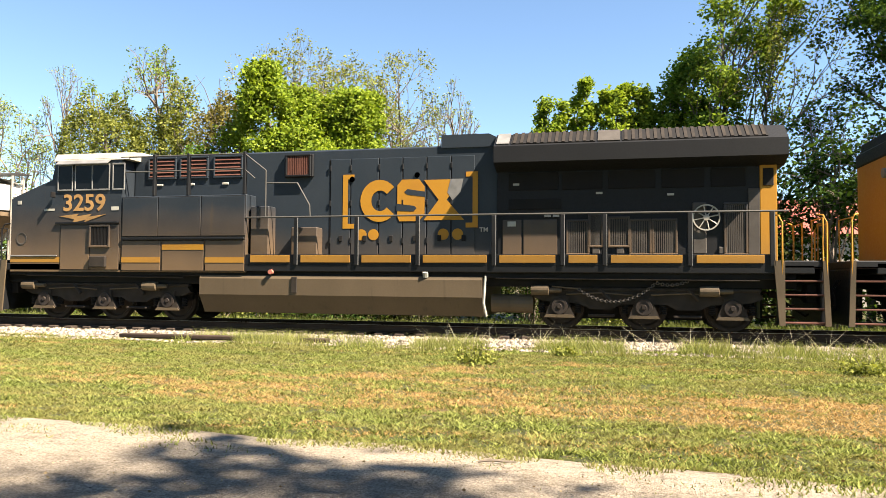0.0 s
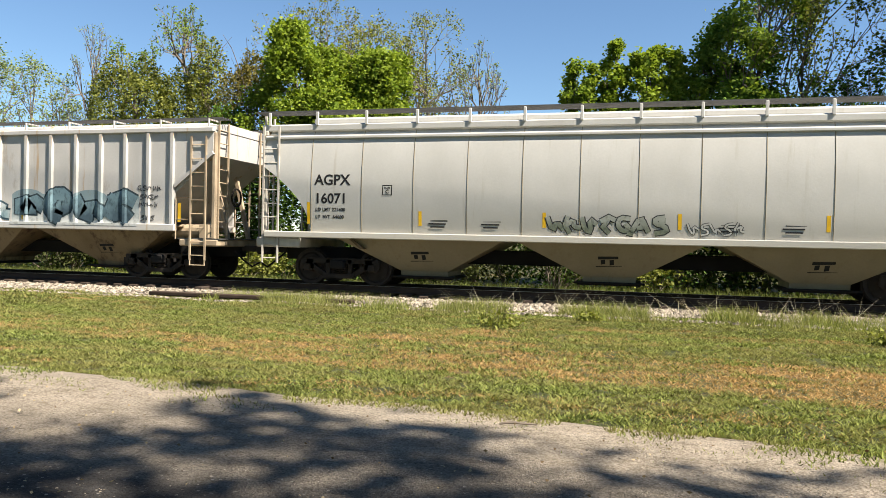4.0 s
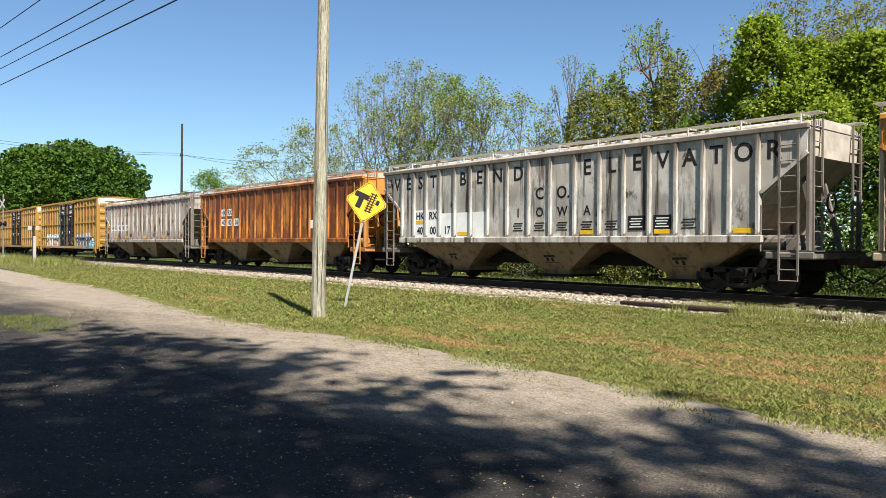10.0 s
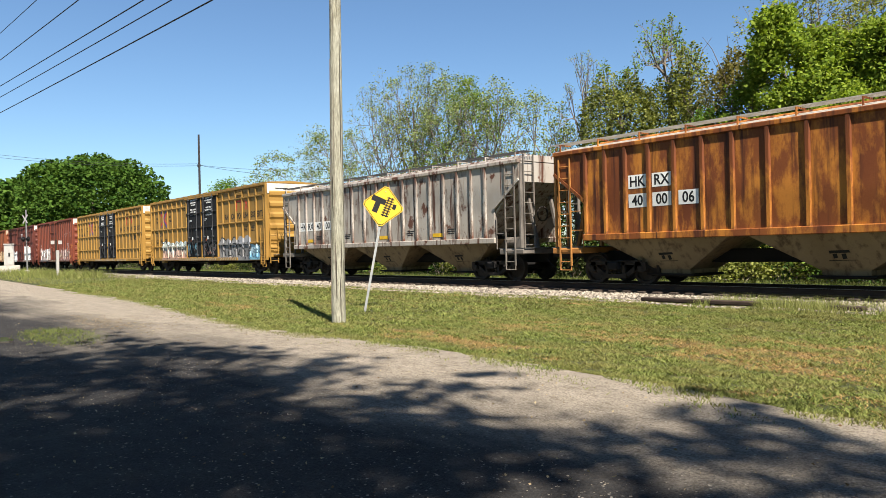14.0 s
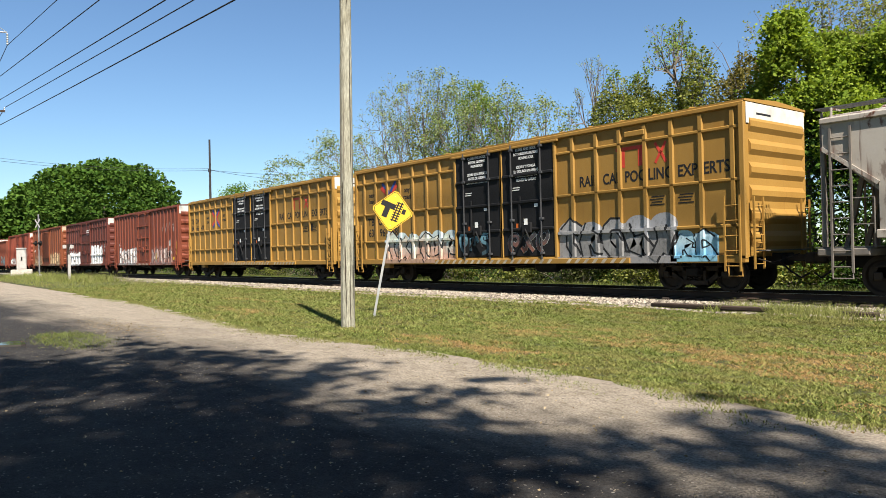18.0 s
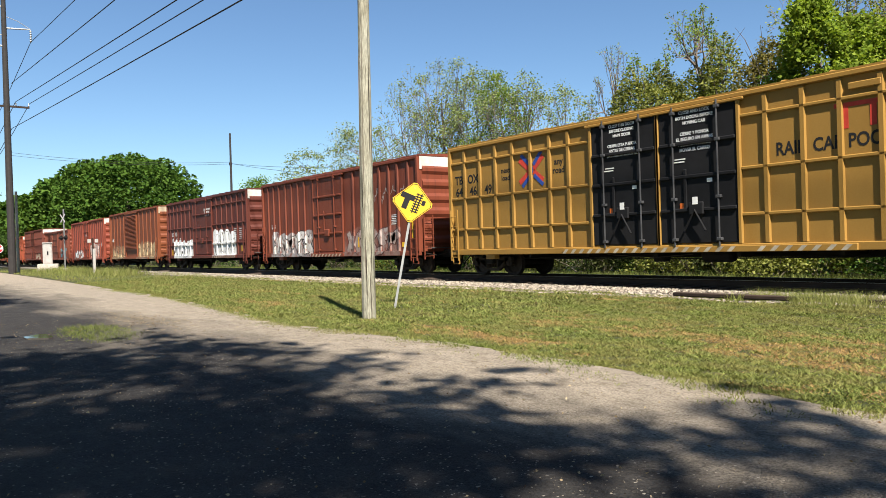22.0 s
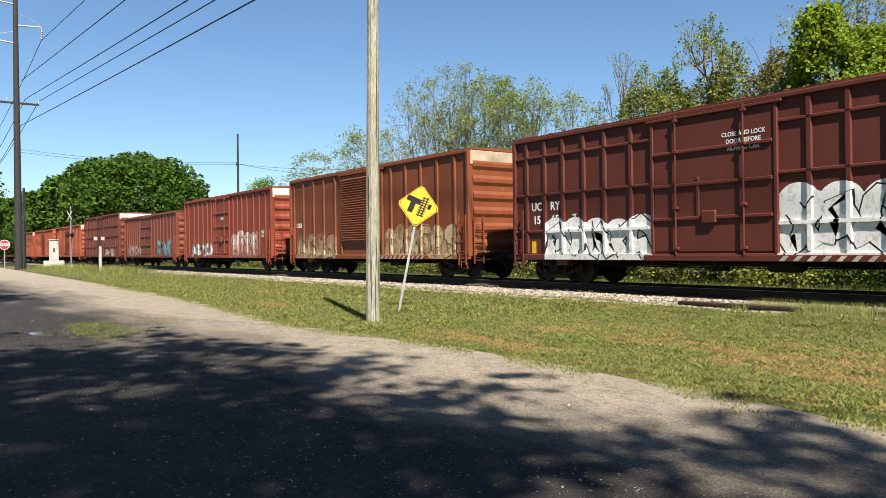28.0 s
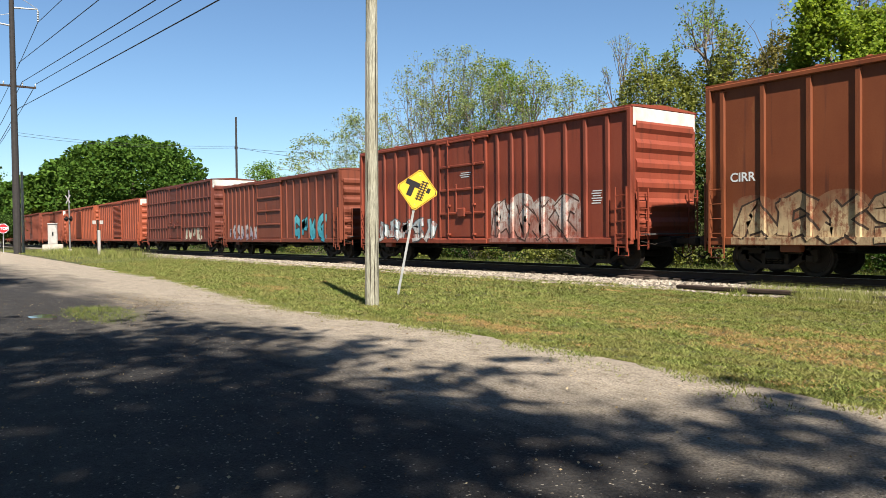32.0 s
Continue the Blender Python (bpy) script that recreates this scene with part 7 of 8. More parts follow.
def tree(label, x, y, top, wide, style, leaf=None, seed=1, lean=0.0, size=1.0, thin=1.0):
    limbs, subs, per, spread, ls, low, mid, half = STYLE[style]
    rng = np.random.default_rng(seed)
    t = thing("tree", label, "tree", m=pose(x, y, ground_z(x, y) - 0.05))
    H = top
    r0 = 0.012 * H + 0.05
    wood, tips = G(), []
    hub = [Vector((lean * (k / 6) ** 2 * H + rng.normal() * 0.02 * H * (k > 0), rng.normal() * 0.015 * H * (k > 0), 0.82 * H * k / 6)) for k in range(7)]
    wood.tube(hub, [r0 * (1 - 0.13 * k) for k in range(7)], 8)
    twig = G()
    for i in range(limbs):
        u = low + (0.80 - low) * (i + rng.random()) / limbs
        k = u / 0.82 * 6
        k0 = min(int(k), 5)
        start = hub[k0].lerp(hub[k0 + 1], k - k0)
        az = i * 2.399 + rng.normal() * 0.4
        el = rng.uniform(-0.35, 1.2) if style != "bare" else rng.uniform(0.4, 1.35)
        far = rng.uniform(0.62, 1.08)
        c = Vector((lean * 0.5 * H, 0, mid * H))
        goal = c + Vector((math.cos(az) * math.cos(el) * wide / 2, math.sin(az) * math.cos(el) * wide / 2, math.sin(el) * half * H)) * far
        bend = start.lerp(goal, 0.5) + Vector((0, 0, -0.06 * wide if el > 0 else 0.05 * H))
        pts = [start, start.lerp(bend, 0.5), bend, bend.lerp(goal, 0.55), goal]
        r = r0 * (0.42 - 0.25 * u)
        wood.tube(pts, [r, r * 0.8, r * 0.6, r * 0.4, 0.012], 5)
        for j in range(subs):
            f = rng.uniform(0.35, 1.0)
            p = (bend.lerp(goal, (f - 0.5) * 2) if f > 0.5 else start.lerp(bend, f * 2))
            d = Vector(rng.normal(size=3))
            d.z = abs(d.z) * (1.6 if style == "bare" else 0.5)
            q = p + d.normalized() * rng.uniform(0.4, 1.15) * (0.1 * wide + 0.35)
            twig.tube([p, p.lerp(q, 0.5) + Vector(rng.normal(size=3)) * 0.05, q], [0.016, 0.012, 0.006], 3)
            tips.append((p, q, i))
    part("trunk", wood, BARK, t)
    tagged(part("twig", twig, BARK, t), kind="stuff")
    full = np.clip(thin * rng.uniform(0.4, 1.6, limbs), 0, 1) if thin < 1 else np.ones(limbs)   # some limbs are nearly bare
    tips = [(p, q) for p, q, i in tips if rng.random() < full[i] * (0.4 if thin < 1 and math.hypot(q.x, q.y) < 0.33 * wide else 1)]
    cl = np.repeat(np.array([[*q] for _, q in tips]), per, 0)
    back = np.repeat(np.array([[*p] for p, _ in tips]), per, 0)
    pts = cl + (back - cl) * rng.random((len(cl), 1)) * 0.6 + rng.normal(size=cl.shape) * spread * size * np.array([1, 1, 0.75]) * 0.62
    pts[:, 2] = np.maximum(pts[:, 2], 0.3)
    part("crown", scatter("crown", pts, ls * size, LEAF[leaf or {"airy": "airy", "bare": "airy", "shade": "dark", "round": "deep"}.get(style, style)], rng), None, t)
    return t


def twig_tree(label, x, y, top, wide, seed, leaf, per, size, spread, low=0.3, lean=0.0, depth=6, droop=0.0):
    """A tree that forks again and again into fine twigs, with per leaves about each twig end."""
    rng = np.random.default_rng(seed)
    t = thing("tree", label, "tree", m=pose(x, y, ground_z(x, y) - 0.05))
    arms, ends = [], []

    def grow(p, d, length, r, level):
        turn = Vector(rng.normal(size=3)) * 0.16
        mid = p + d * length * 0.5 + turn * length * 0.3
        q = mid + (d + turn * 0.6).normalized() * length * 0.5
        arms.append((p, mid, q, r, level))
        if level == 0:
            ends.append((mid, q))
            return
        kids = 3 if rng.random() < (0.45 if level > 2 else 0.25) else 2
        az = rng.random() * 6.283
        for k in range(kids):
            side = d.cross(Vector((0.3, 0.2, 1) if abs(d.z) < 0.9 else (1, 0.2, 0))).normalized()
            other = side.cross(d)
            a = az + k * 6.283 / kids + rng.normal() * 0.4
            open_ = math.tan(rng.uniform(0.3, 0.78))
            nd = d + (side * math.cos(a) + other * math.sin(a)) * open_ + Vector((0, 0, 0.16 - droop * 0.5 * (level < 3)))
            grow(q, nd.normalized(), length * rng.uniform(0.62, 0.86), r * 0.66, level - 1)
    foot = Vector((0, 0, 0))
    r0 = 0.010 * top + 0.03
    stem = Vector((0, 0, 4.0 * low))
    reach = 4.0 - stem.z
    leader = [stem + Vector((rng.normal() * 0.10 * k, rng.normal() * 0.10 * k, reach * 0.78 * k / 4)) for k in range(5)]
    boughs = 5 + depth
    for k in range(boughs):   # limbs leave the leader all the way up
        u = (k + rng.random()) / boughs
        j = min(int(u * 4), 3)
        p = leader[j].lerp(leader[j + 1], u * 4 - j)
        az, el = k * 2.4 + rng.normal() * 0.3, rng.uniform(0.15, 0.8) + 0.35 * u
        d = Vector((math.cos(az) * math.cos(el), math.sin(az) * math.cos(el), math.sin(el)))
        grow(p, d, reach * rng.uniform(0.20, 0.30) * (1.15 - 0.5 * u), r0 * 0.42 * (1.1 - 0.5 * u), depth - 2)
    co = np.array([[*q] for _, _, q, _, _ in arms])
    hi = np.percentile(co[:, 2], 99.6)
    mid_x, mid_y = np.percentile(co[:, 0], (2, 98)), np.percentile(co[:, 1], (2, 98))
    sx, sy = (wide - spread) / (mid_x[1] - mid_x[0]), (wide - spread) / (mid_y[1] - mid_y[0])
    z_low = low * top
    sz = (top - spread * 0.5 - z_low) / (hi - stem.z)

    def fit(p):
        f = max(0.0, (p.z - stem.z) / (hi - stem.z))
        return Vector(((p.x - mid_x.mean() * f) * sx + lean * f * f * 2, (p.y - mid_y.mean() * f) * sy, z_low + (p.z - stem.z) * sz))
    wood, twig = G(), G()
    wood.tube([foot, fit(stem) * 0.5 + Vector((0.06, 0, 0))] + [fit(p) for p in leader], [r0 * v for v in (1.25, 1.0, 0.85, 0.65, 0.45, 0.28, 0.14)], 7)
    for p, m, q, r, level in arms:
        if level >= depth - 3:
            wood.tube([fit(p), fit(m), fit(q)], [r, r * 0.85, r * 0.66], 5)
        else:
            line = [fit(p), fit(m), fit(q)] if level else [fit(p), fit(q)]
            twig.tube(line, [max(r * v, 0.007) for v in (1.0, 0.8, 0.6)[:len(line)]], 3)
    part("trunk", wood, BARK, t)
    tagged(part("twig", twig, BARK, t), kind="stuff")
    ends = [(fit(p), fit(q)) for p, q in ends]
    a, b = np.repeat(np.array([[*p] for p, _ in ends]), per, 0), np.repeat(np.array([[*q] for _, q in ends]), per, 0)
    pts = a + (b - a) * rng.random((len(a), 1)) * 1.1 + rng.normal(size=a.shape) * spread * np.array([0.7, 0.7, 0.5])
    if droop:
        pts[:, 2] -= droop * 1.4 * rng.random(len(a)) ** 2
    pts[:, 2] = np.maximum(pts[:, 2], 0.3)
    part("crown", scatter("crown", pts, size, LEAF[leaf], rng), None, t)
    return t


def dome_tree(label, x, y, top, wide, seed, n=34000, size=0.42):
    """A broad round crown of many leaf clumps on a short trunk with limbs."""
    rng = np.random.default_rng(seed)
    t = thing("tree", label, "tree", m=pose(x, y, ground_z(x, y) - 0.05))
    wood = G().tube([(0, 0, 0), (0.1, 0, top * 0.25), (0, 0.1, top * 0.7)], [0.5, 0.4, 0.12], 9)
    for k in range(14):
        a, e = k * 2.4, rng.uniform(0.1, 0.9)
        q = Vector((math.cos(a) * wide * 0.42 * (1.1 - e * 0.7), math.sin(a) * wide * 0.42 * (1.1 - e * 0.7), top * (0.42 + 0.45 * e)))
        wood.tube([(0, 0, top * 0.22), q * 0.55 + Vector((0, 0, top * 0.05)), q], [0.22, 0.12, 0.04], 5)
    part("trunk", wood, BARK, t)
    d = rng.normal(size=(n, 3))
    d /= np.linalg.norm(d, axis=1)[:, None]
    lump = np.array([noise.noise((*(v * 3.2 + seed),)) + 0.8 * noise.noise((*(v * 8.0 + seed),)) for v in d])
    r = (0.90 + 0.14 * lump) * (1 - 0.3 * rng.random(n) ** 2) * (np.abs(d) ** 2.8).sum(1) ** (-1 / 2.8) * 0.97
    low = np.where(d[:, 2] < 0, 0.75, 1.0)
    pts = d * r[:, None] * np.stack([np.full(n, wide / 2), np.full(n, wide / 2), top * 0.56 * low], 1)
    pts[:, 2] = np.maximum(pts[:, 2] + top * 0.45, 0.4)
    part("crown", scatter("crown", pts, size, LEAF["deep"], rng), None, t)
    return t


def vine_mound(label, x, y, top, wide, seed, leaf="vine", n=9000, size=0.12):
    """A tree smothered by climbers: an uneven column of small leaves with clefts."""
    rng = np.random.default_rng(seed)
    t = thing("overgrown_tree", label, "tree", m=pose(x, y, ground_z(x, y) - 0.05))
    part("trunk", G().tube([(0, 0, 0), (0.1, 0.1, top * 0.5), (0, 0, top * 0.9)], [0.16, 0.12, 0.05], 8), BARK, t)
    u, az = rng.random(n) ** 0.85, rng.random(n) * 2 * np.pi
    lump = np.array([noise.noise((math.cos(a) * 1.6 + seed, math.sin(a) * 1.6, 3.2 * h)) for a, h in zip(az, u)])
    r = wide / 2 * np.sqrt(np.clip(1 - (u * 1.0) ** 6, 0.02, 1)) * (0.88 + 0.42 * lump) * (1 - 0.28 * rng.random(n) ** 2)
    pts = np.stack([r * np.cos(az), r * np.sin(az), u * top * (0.96 + 0.12 * lump)], 1) + rng.normal(size=(n, 3)) * 0.1
    pts[:, 2] = np.maximum(pts[:, 2], 0.1)
    part("crown", scatter("crown", pts, size, LEAF[leaf], rng), None, t)
    tw = G()
    for _ in range(14):
        a, h = rng.random() * 6.28, rng.uniform(0.6, 1.0)
        p = Vector((math.cos(a) * wide * 0.3, math.sin(a) * wide * 0.3, top * h))
        tw.tube([(0, 0, top * h * 0.8), p, p + Vector((math.cos(a) * 0.4, math.sin(a) * 0.4, 0.5))], [0.03, 0.015, 0.006], 4)
    part("branch", tw, BARK, t)
    return t


def shrub(x, y, h, w, seed, leaf, n=1200):
    rng = np.random.default_rng(seed)
    t = thing("shrub", "leafy green undergrowth shrub beside the track", "shrub", "undergrowth behind the track", m=pose(x, y, ground_z(x, y) - 0.03))
    st = G()
    heads = []
    for k in range(9):
        a, e = rng.random() * 6.28, rng.uniform(0.25, 1.0)
        q = Vector((math.cos(a) * w / 2 * (1.1 - e * 0.6), math.sin(a) * w / 2 * (1.1 - e * 0.6), h * e))
        st.tube([(0, 0, 0), q * 0.5 + Vector((0, 0, 0.1)), q], [0.02, 0.014, 0.006], 4)
        heads.append(q)
    part("stem", st, BARK, t)
    base = np.array([[*heads[i % 9]] for i in range(n)])
    pts = base * (1 - 0.45 * rng.random((n, 1))) + rng.normal(size=(n, 3)) * np.array([w, w, h]) * 0.13
    pts[:, 2] = np.abs(pts[:, 2]) + 0.03
    part("foliage", scatter("foliage", pts, 0.085, LEAF[leaf], rng), None, t)
    return t


# the grove behind the track, from the open right end to the far left
twig_tree("tall tree in new leaf with hanging vine strands", 3.2, 29.4, 13.6, 4.4, 13, "lit", 40, 0.10, 0.30, lean=1.2, low=0.3)
twig_tree("young tree with shiny leaves and a dark inside", 3.0, 28.8, 9.9, 3.6, 113, "mid", 46, 0.10, 0.26, low=0.2)
twig_tree("twiggy tree hung with vine strands", 5.2, 30.0, 12.6, 5.7, 114, "vine", 12, 0.08, 0.3, lean=0.8, droop=0.5)
for k, (x, top, wide) in enumerate(((-2.4, 8.6, 1.5), (-1.35, 9.3, 1.4), (-0.1, 8.8, 1.3), (0.6, 9.0, 1.4), (1.5, 8.6, 1.2))):
    twig_tree("bright green sapling in new leaf", x, 28.6 + 0.3 * (k % 2), top, wide, 120 + k, "broad", 46, 0.105, 0.17, low=0.45, depth=5)
vine_mound("dense leafy thicket under the saplings", -0.9, 29.0, 6.6, 5.1, 79, "mid", 6500, 0.10)
tree("large dark green tree with low boughs", 11.6, 28.5, 18.5, 12.4, "dark", seed=14, size=0.72)
tree("dark tree with thin drooping twigs", 6.8, 26.5, 7.4, 3.2, "airy", "dark", 15, thin=0.7)
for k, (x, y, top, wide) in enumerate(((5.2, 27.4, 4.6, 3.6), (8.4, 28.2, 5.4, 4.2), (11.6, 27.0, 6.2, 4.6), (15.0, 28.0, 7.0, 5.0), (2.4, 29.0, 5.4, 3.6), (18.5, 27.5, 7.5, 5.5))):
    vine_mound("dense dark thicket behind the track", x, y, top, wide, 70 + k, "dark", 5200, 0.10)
tree("tall dark leafy tree behind the track", 15.5, 27.0, 13.5, 9.0, "dark", seed=78, size=0.75)
twig_tree("small bare tree with upright twigs", -6.7, 29.6, 9.7, 3.0, 10, "airy", 2, 0.06, 0.1, low=0.45, depth=6)
vine_mound("low green thicket behind the track", -6.6, 29.4, 5.6, 3.7, 85, "vine", 4200, 0.09)
twig_tree("bright green broad-leaved tree in new leaf", -13.6, 28.6, 10.2, 4.4, 9, "broad", 75, 0.115, 0.3, low=0.25)
twig_tree("bright green broad-leaved tree in new leaf", -11.9, 28.2, 9.0, 4.2, 19, "broad", 75, 0.115, 0.3, low=0.2)
twig_tree("bright green broad-leaved sapling in new leaf", -10.6, 28.8, 9.3, 2.9, 29, "broad", 60, 0.11, 0.28, low=0.3)
vine_mound("leafy green thicket under the bright trees", -12.4, 28.9, 6.8, 6.8, 86, "mid", 9000, 0.10)
twig_tree("half-bare tree with fine twigs and few leaves", -14.4, 31.5, 12.9, 6.0, 7, "vine", 4, 0.075, 0.16, low=0.35, depth=7)
twig_tree("half-bare tree hung with vine strands", -11.4, 32.0, 12.6, 7.3, 8, "vine", 9, 0.075, 0.26, low=0.35, depth=7, droop=0.35)
twig_tree("half-bare tree with spreading twigs", -9.6, 31.0, 10.9, 4.7, 88, "vine", 6, 0.075, 0.22, low=0.3, depth=6, droop=0.3)
twig_tree("slender tree with a sparse leafy top", -19.9, 29.8, 12.4, 3.0, 3, "lit", 3, 0.08, 0.16, low=0.62, depth=6)
vine_mound("tree smothered in olive-green climbing vines", -22.5, 29.3, 9.6, 4.4, 4, n=24000, size=0.085)
vine_mound("leaning trunk smothered in olive-green vines", -20.1, 29.8, 9.3, 3.4, 5, n=14000, size=0.085)
vine_mound("thin trunk arched over by olive-green vines", -18.9, 29.6, 10.2, 2.1, 90, n=8000, size=0.085)
vine_mound("vine-covered tree with brownish young leaves", -16.7, 29.4, 9.8, 2.9, 6, "brown", 14000, 0.085)
vine_mound("vine-covered bush at the foot of the trees", -16.9, 28.4, 7.3, 3.2, 91, "mid", 7000, 0.09)
twig_tree("small bare tree with thin twigs", -25.1, 30.2, 11.7, 3.1, 17, "airy", 2, 0.06, 0.12, low=0.4, depth=6)
twig_tree("small tree with a few fresh leaves", -23.3, 30.0, 10.8, 2.6, 18, "lit", 9, 0.08, 0.16, low=0.5, depth=5)
twig_tree("pale airy tree with small new leaves", -27.6, 30.0, 10.3, 4.7, 16, "airy", 11, 0.075, 0.26, low=0.2)
vine_mound("low leafy thicket behind the track", -27.0, 30.4, 5.6, 6.1, 92, "vine", 5500, 0.085)
twig_tree("pale airy tree with small new leaves", -31.6, 30.0, 11.6, 5.5, 20, "airy", 12, 0.08, 0.3, low=0.15)
twig_tree("airy tree with fresh green leaves", -33.8, 29.8, 12.1, 4.7, 93, "lit", 16, 0.08, 0.3, low=0.15)
twig_tree("tall airy tree with fine twigs and small leaves", -36.6, 30.6, 13.3, 5.7, 21, "airy", 9, 0.08, 0.26, low=0.15, depth=7)
twig_tree("tall airy tree with fine grey twigs", -41.0, 30.6, 13.9, 6.8, 22, "airy", 6, 0.08, 0.26, low=0.15, depth=7)
twig_tree("airy tree with grey twigs and small leaves", -44.6, 30.4, 13.3, 6.5, 94, "airy", 5, 0.08, 0.26, low=0.15, depth=7)
vine_mound("vine-covered trunk among airy trees", -39.7, 29.9, 12.2, 2.7, 23, "vine", 4200, 0.09)
vine_mound("leafy thicket under the airy trees", -36.0, 30.6, 6.1, 8.5, 95, "vine", 7000, 0.09)
vine_mound("leafy thicket under the airy trees", -43.5, 30.4, 5.9, 7.3, 96, "vine", 6000, 0.09)
twig_tree("spreading tree with feathery green leaves", -48.6, 30.2, 11.3, 7.0, 24, "airy", 14, 0.09, 0.34, low=0.2, lean=-0.6)
twig_tree("low spreading tree with feathery green leaves", -54.6, 30.0, 10.0, 9.1, 97, "airy", 15, 0.10, 0.36, low=0.2, lean=-0.8)
twig_tree("low green tree behind the track", -70.5, 30.0, 8.8, 7.8, 25, "mid", 24, 0.12, 0.4, low=0.2)
dome_tree("large round deep green tree", -122.3, 30.6, 17.4, 22.6, 26, 42000, 0.37)
dome_tree("large deep green tree beyond the crossing", -150.0, 29.0, 16.5, 21.0, 27, 14000, 0.7)
dome_tree("deep green tree far down the line", -185.0, 27.0, 15.5, 20.0, 28, 9000, 0.9)
tree("deep green roadside tree beyond the crossing", -140.0, 9.5, 16.0, 13.0, "round", seed=29, size=1.6)
tree("leafy roadside bush beyond the crossing", -128.0, 13.4, 5.0, 4.6, "dark", seed=30, size=1.2)
# the shade trees whose shadows lie on the road
tree("spreading shade tree beside the road", 7.2, -5.45, 19.0, 19.0, "shade", seed=31, thin=0.72)
tree("spreading shade tree beside the road", -1.4, -8.2, 19.0, 19.0, "shade", seed=32, thin=0.5)
tree("young shade tree beside the road", 3.4, -3.8, 18.0, 12.0, "shade", seed=38, thin=0.15)
tree("spreading shade tree beside the road", -21.0, -10.6, 13.0, 18.0, "shade", seed=33)
tree("tall shade tree beside the road", -21.5, -2.9, 19.0, 7.0, "shade", seed=36, thin=0.35)
# unseen trees added only to block skylight and deepen shade on the train
for x, y, top, seed in ((24.0, -15.0, 22.0, 37), (4.0, -19.0, 22.0, 34), (-18.0, -21.0, 22.0, 35)):
    tree("unseen tree added behind the road to block skylight", x, y, top, 22.0, "shade", seed=seed, thin=0.26, size=1.5)

for k in range(14):
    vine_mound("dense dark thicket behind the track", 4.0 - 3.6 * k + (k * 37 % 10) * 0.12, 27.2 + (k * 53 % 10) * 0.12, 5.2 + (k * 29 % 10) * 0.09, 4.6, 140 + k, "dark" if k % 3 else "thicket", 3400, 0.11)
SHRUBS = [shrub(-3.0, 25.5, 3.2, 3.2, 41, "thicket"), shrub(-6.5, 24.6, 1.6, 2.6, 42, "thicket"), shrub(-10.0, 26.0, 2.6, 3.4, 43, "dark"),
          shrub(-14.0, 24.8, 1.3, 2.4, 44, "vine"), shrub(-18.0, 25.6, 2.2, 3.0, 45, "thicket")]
rng = random.Random(50)
for k in range(95):
    xx = 24 - 1.25 * k + rng.uniform(-0.6, 0.6)
    yy = rng.uniform(24.6, 29)
    copy_thing(SHRUBS[rng.randrange(5)], pose(xx, yy, ground_z(xx, yy) - 0.03, 0, 0, rng.uniform(0, 360)))


def blades(name, xs, ys, tall, wide, mat, seed, curl=0.5, label="", parent=None):
    """Grass blades, three corners each."""
    rng = np.random.default_rng(seed)
    n = len(xs)
    z = np.array([ground_z(a, b) for a, b in zip(xs, ys)])
    z = np.where(ys < np.interp(xs, EDGE_X, EDGE_Y), np.maximum(z, 0.03), z)   # on the road
    az = rng.random(n) * 6.283
    h = tall * rng.uniform(0.5, 1.3, n)
    w = wide * rng.uniform(0.7, 1.3, n)
    dx, dy = np.cos(az), np.sin(az)
    lean = rng.normal(size=(n, 2)) * curl
    b0 = np.stack([xs - dx * w, ys - dy * w, z - 0.01], 1)
    b1 = np.stack([xs + dx * w, ys + dy * w, z - 0.01], 1)
    tip = np.stack([xs + lean[:, 0] * h, ys + lean[:, 1] * h, z + h], 1)
    v = np.stack([b0, b1, tip], 1).reshape(-1, 3)
    me = bpy.data.meshes.new(name)
    me.vertices.add(3 * n)
    me.vertices.foreach_set("co", v.astype(np.float32).ravel())
    me.loops.add(3 * n)
    me.loops.foreach_set("vertex_index", np.arange(3 * n, dtype=np.int32))
    me.polygons.add(n)
    me.polygons.foreach_set("loop_start", np.arange(0, 3 * n, 3, dtype=np.int32))
    me.polygons.foreach_set("loop_total", np.full(n, 3, np.int32))
    me.update(calc_edges=True)
    me.materials.append(mat)
    return thing(name, label, "grass", kind="stuff", mesh=me)


def blade_material(name, c0, c1, alt, glow=0.3):
    """Blades that differ one by one and from patch to patch."""
    m = leaf_material(name, c0, c1, glow)
    nt = m.node_tree
    patch = ramp(nt, noise_of(nt, 1.1, 5, (0.5, 1.4, 1), (3, 8, 0), 0.65), 0.42, 0.62)
    shaders = [k for k in nt.nodes if k.type in ("BSDF_DIFFUSE", "BSDF_TRANSLUCENT")]
    for k in shaders:
        was = k.inputs["Color"].links[0].from_socket
        link(nt, mix(nt, arith(nt, "MULTIPLY", patch, 0.5), was, alt), k.inputs["Color"])
    return m


GREEN_BLADE = blade_material("short_grass_blades", (0.016, 0.026, 0.007), (0.31, 0.355, 0.105), (0.23, 0.185, 0.075), 0.3)
STRAW = leaf_material("dry_straw_blades", (0.17, 0.095, 0.036), (0.54, 0.35, 0.16), 0.25)
PALE_STALK = leaf_material("bleached_stalks", (0.34, 0.30, 0.21), (0.58, 0.53, 0.40), 0.25)
TALL = blade_material("tall_weedy_grass", (0.09, 0.12, 0.028), (0.30, 0.32, 0.10), (0.26, 0.23, 0.10), 0.35)
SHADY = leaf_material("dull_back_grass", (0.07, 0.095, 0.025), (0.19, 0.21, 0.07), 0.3)


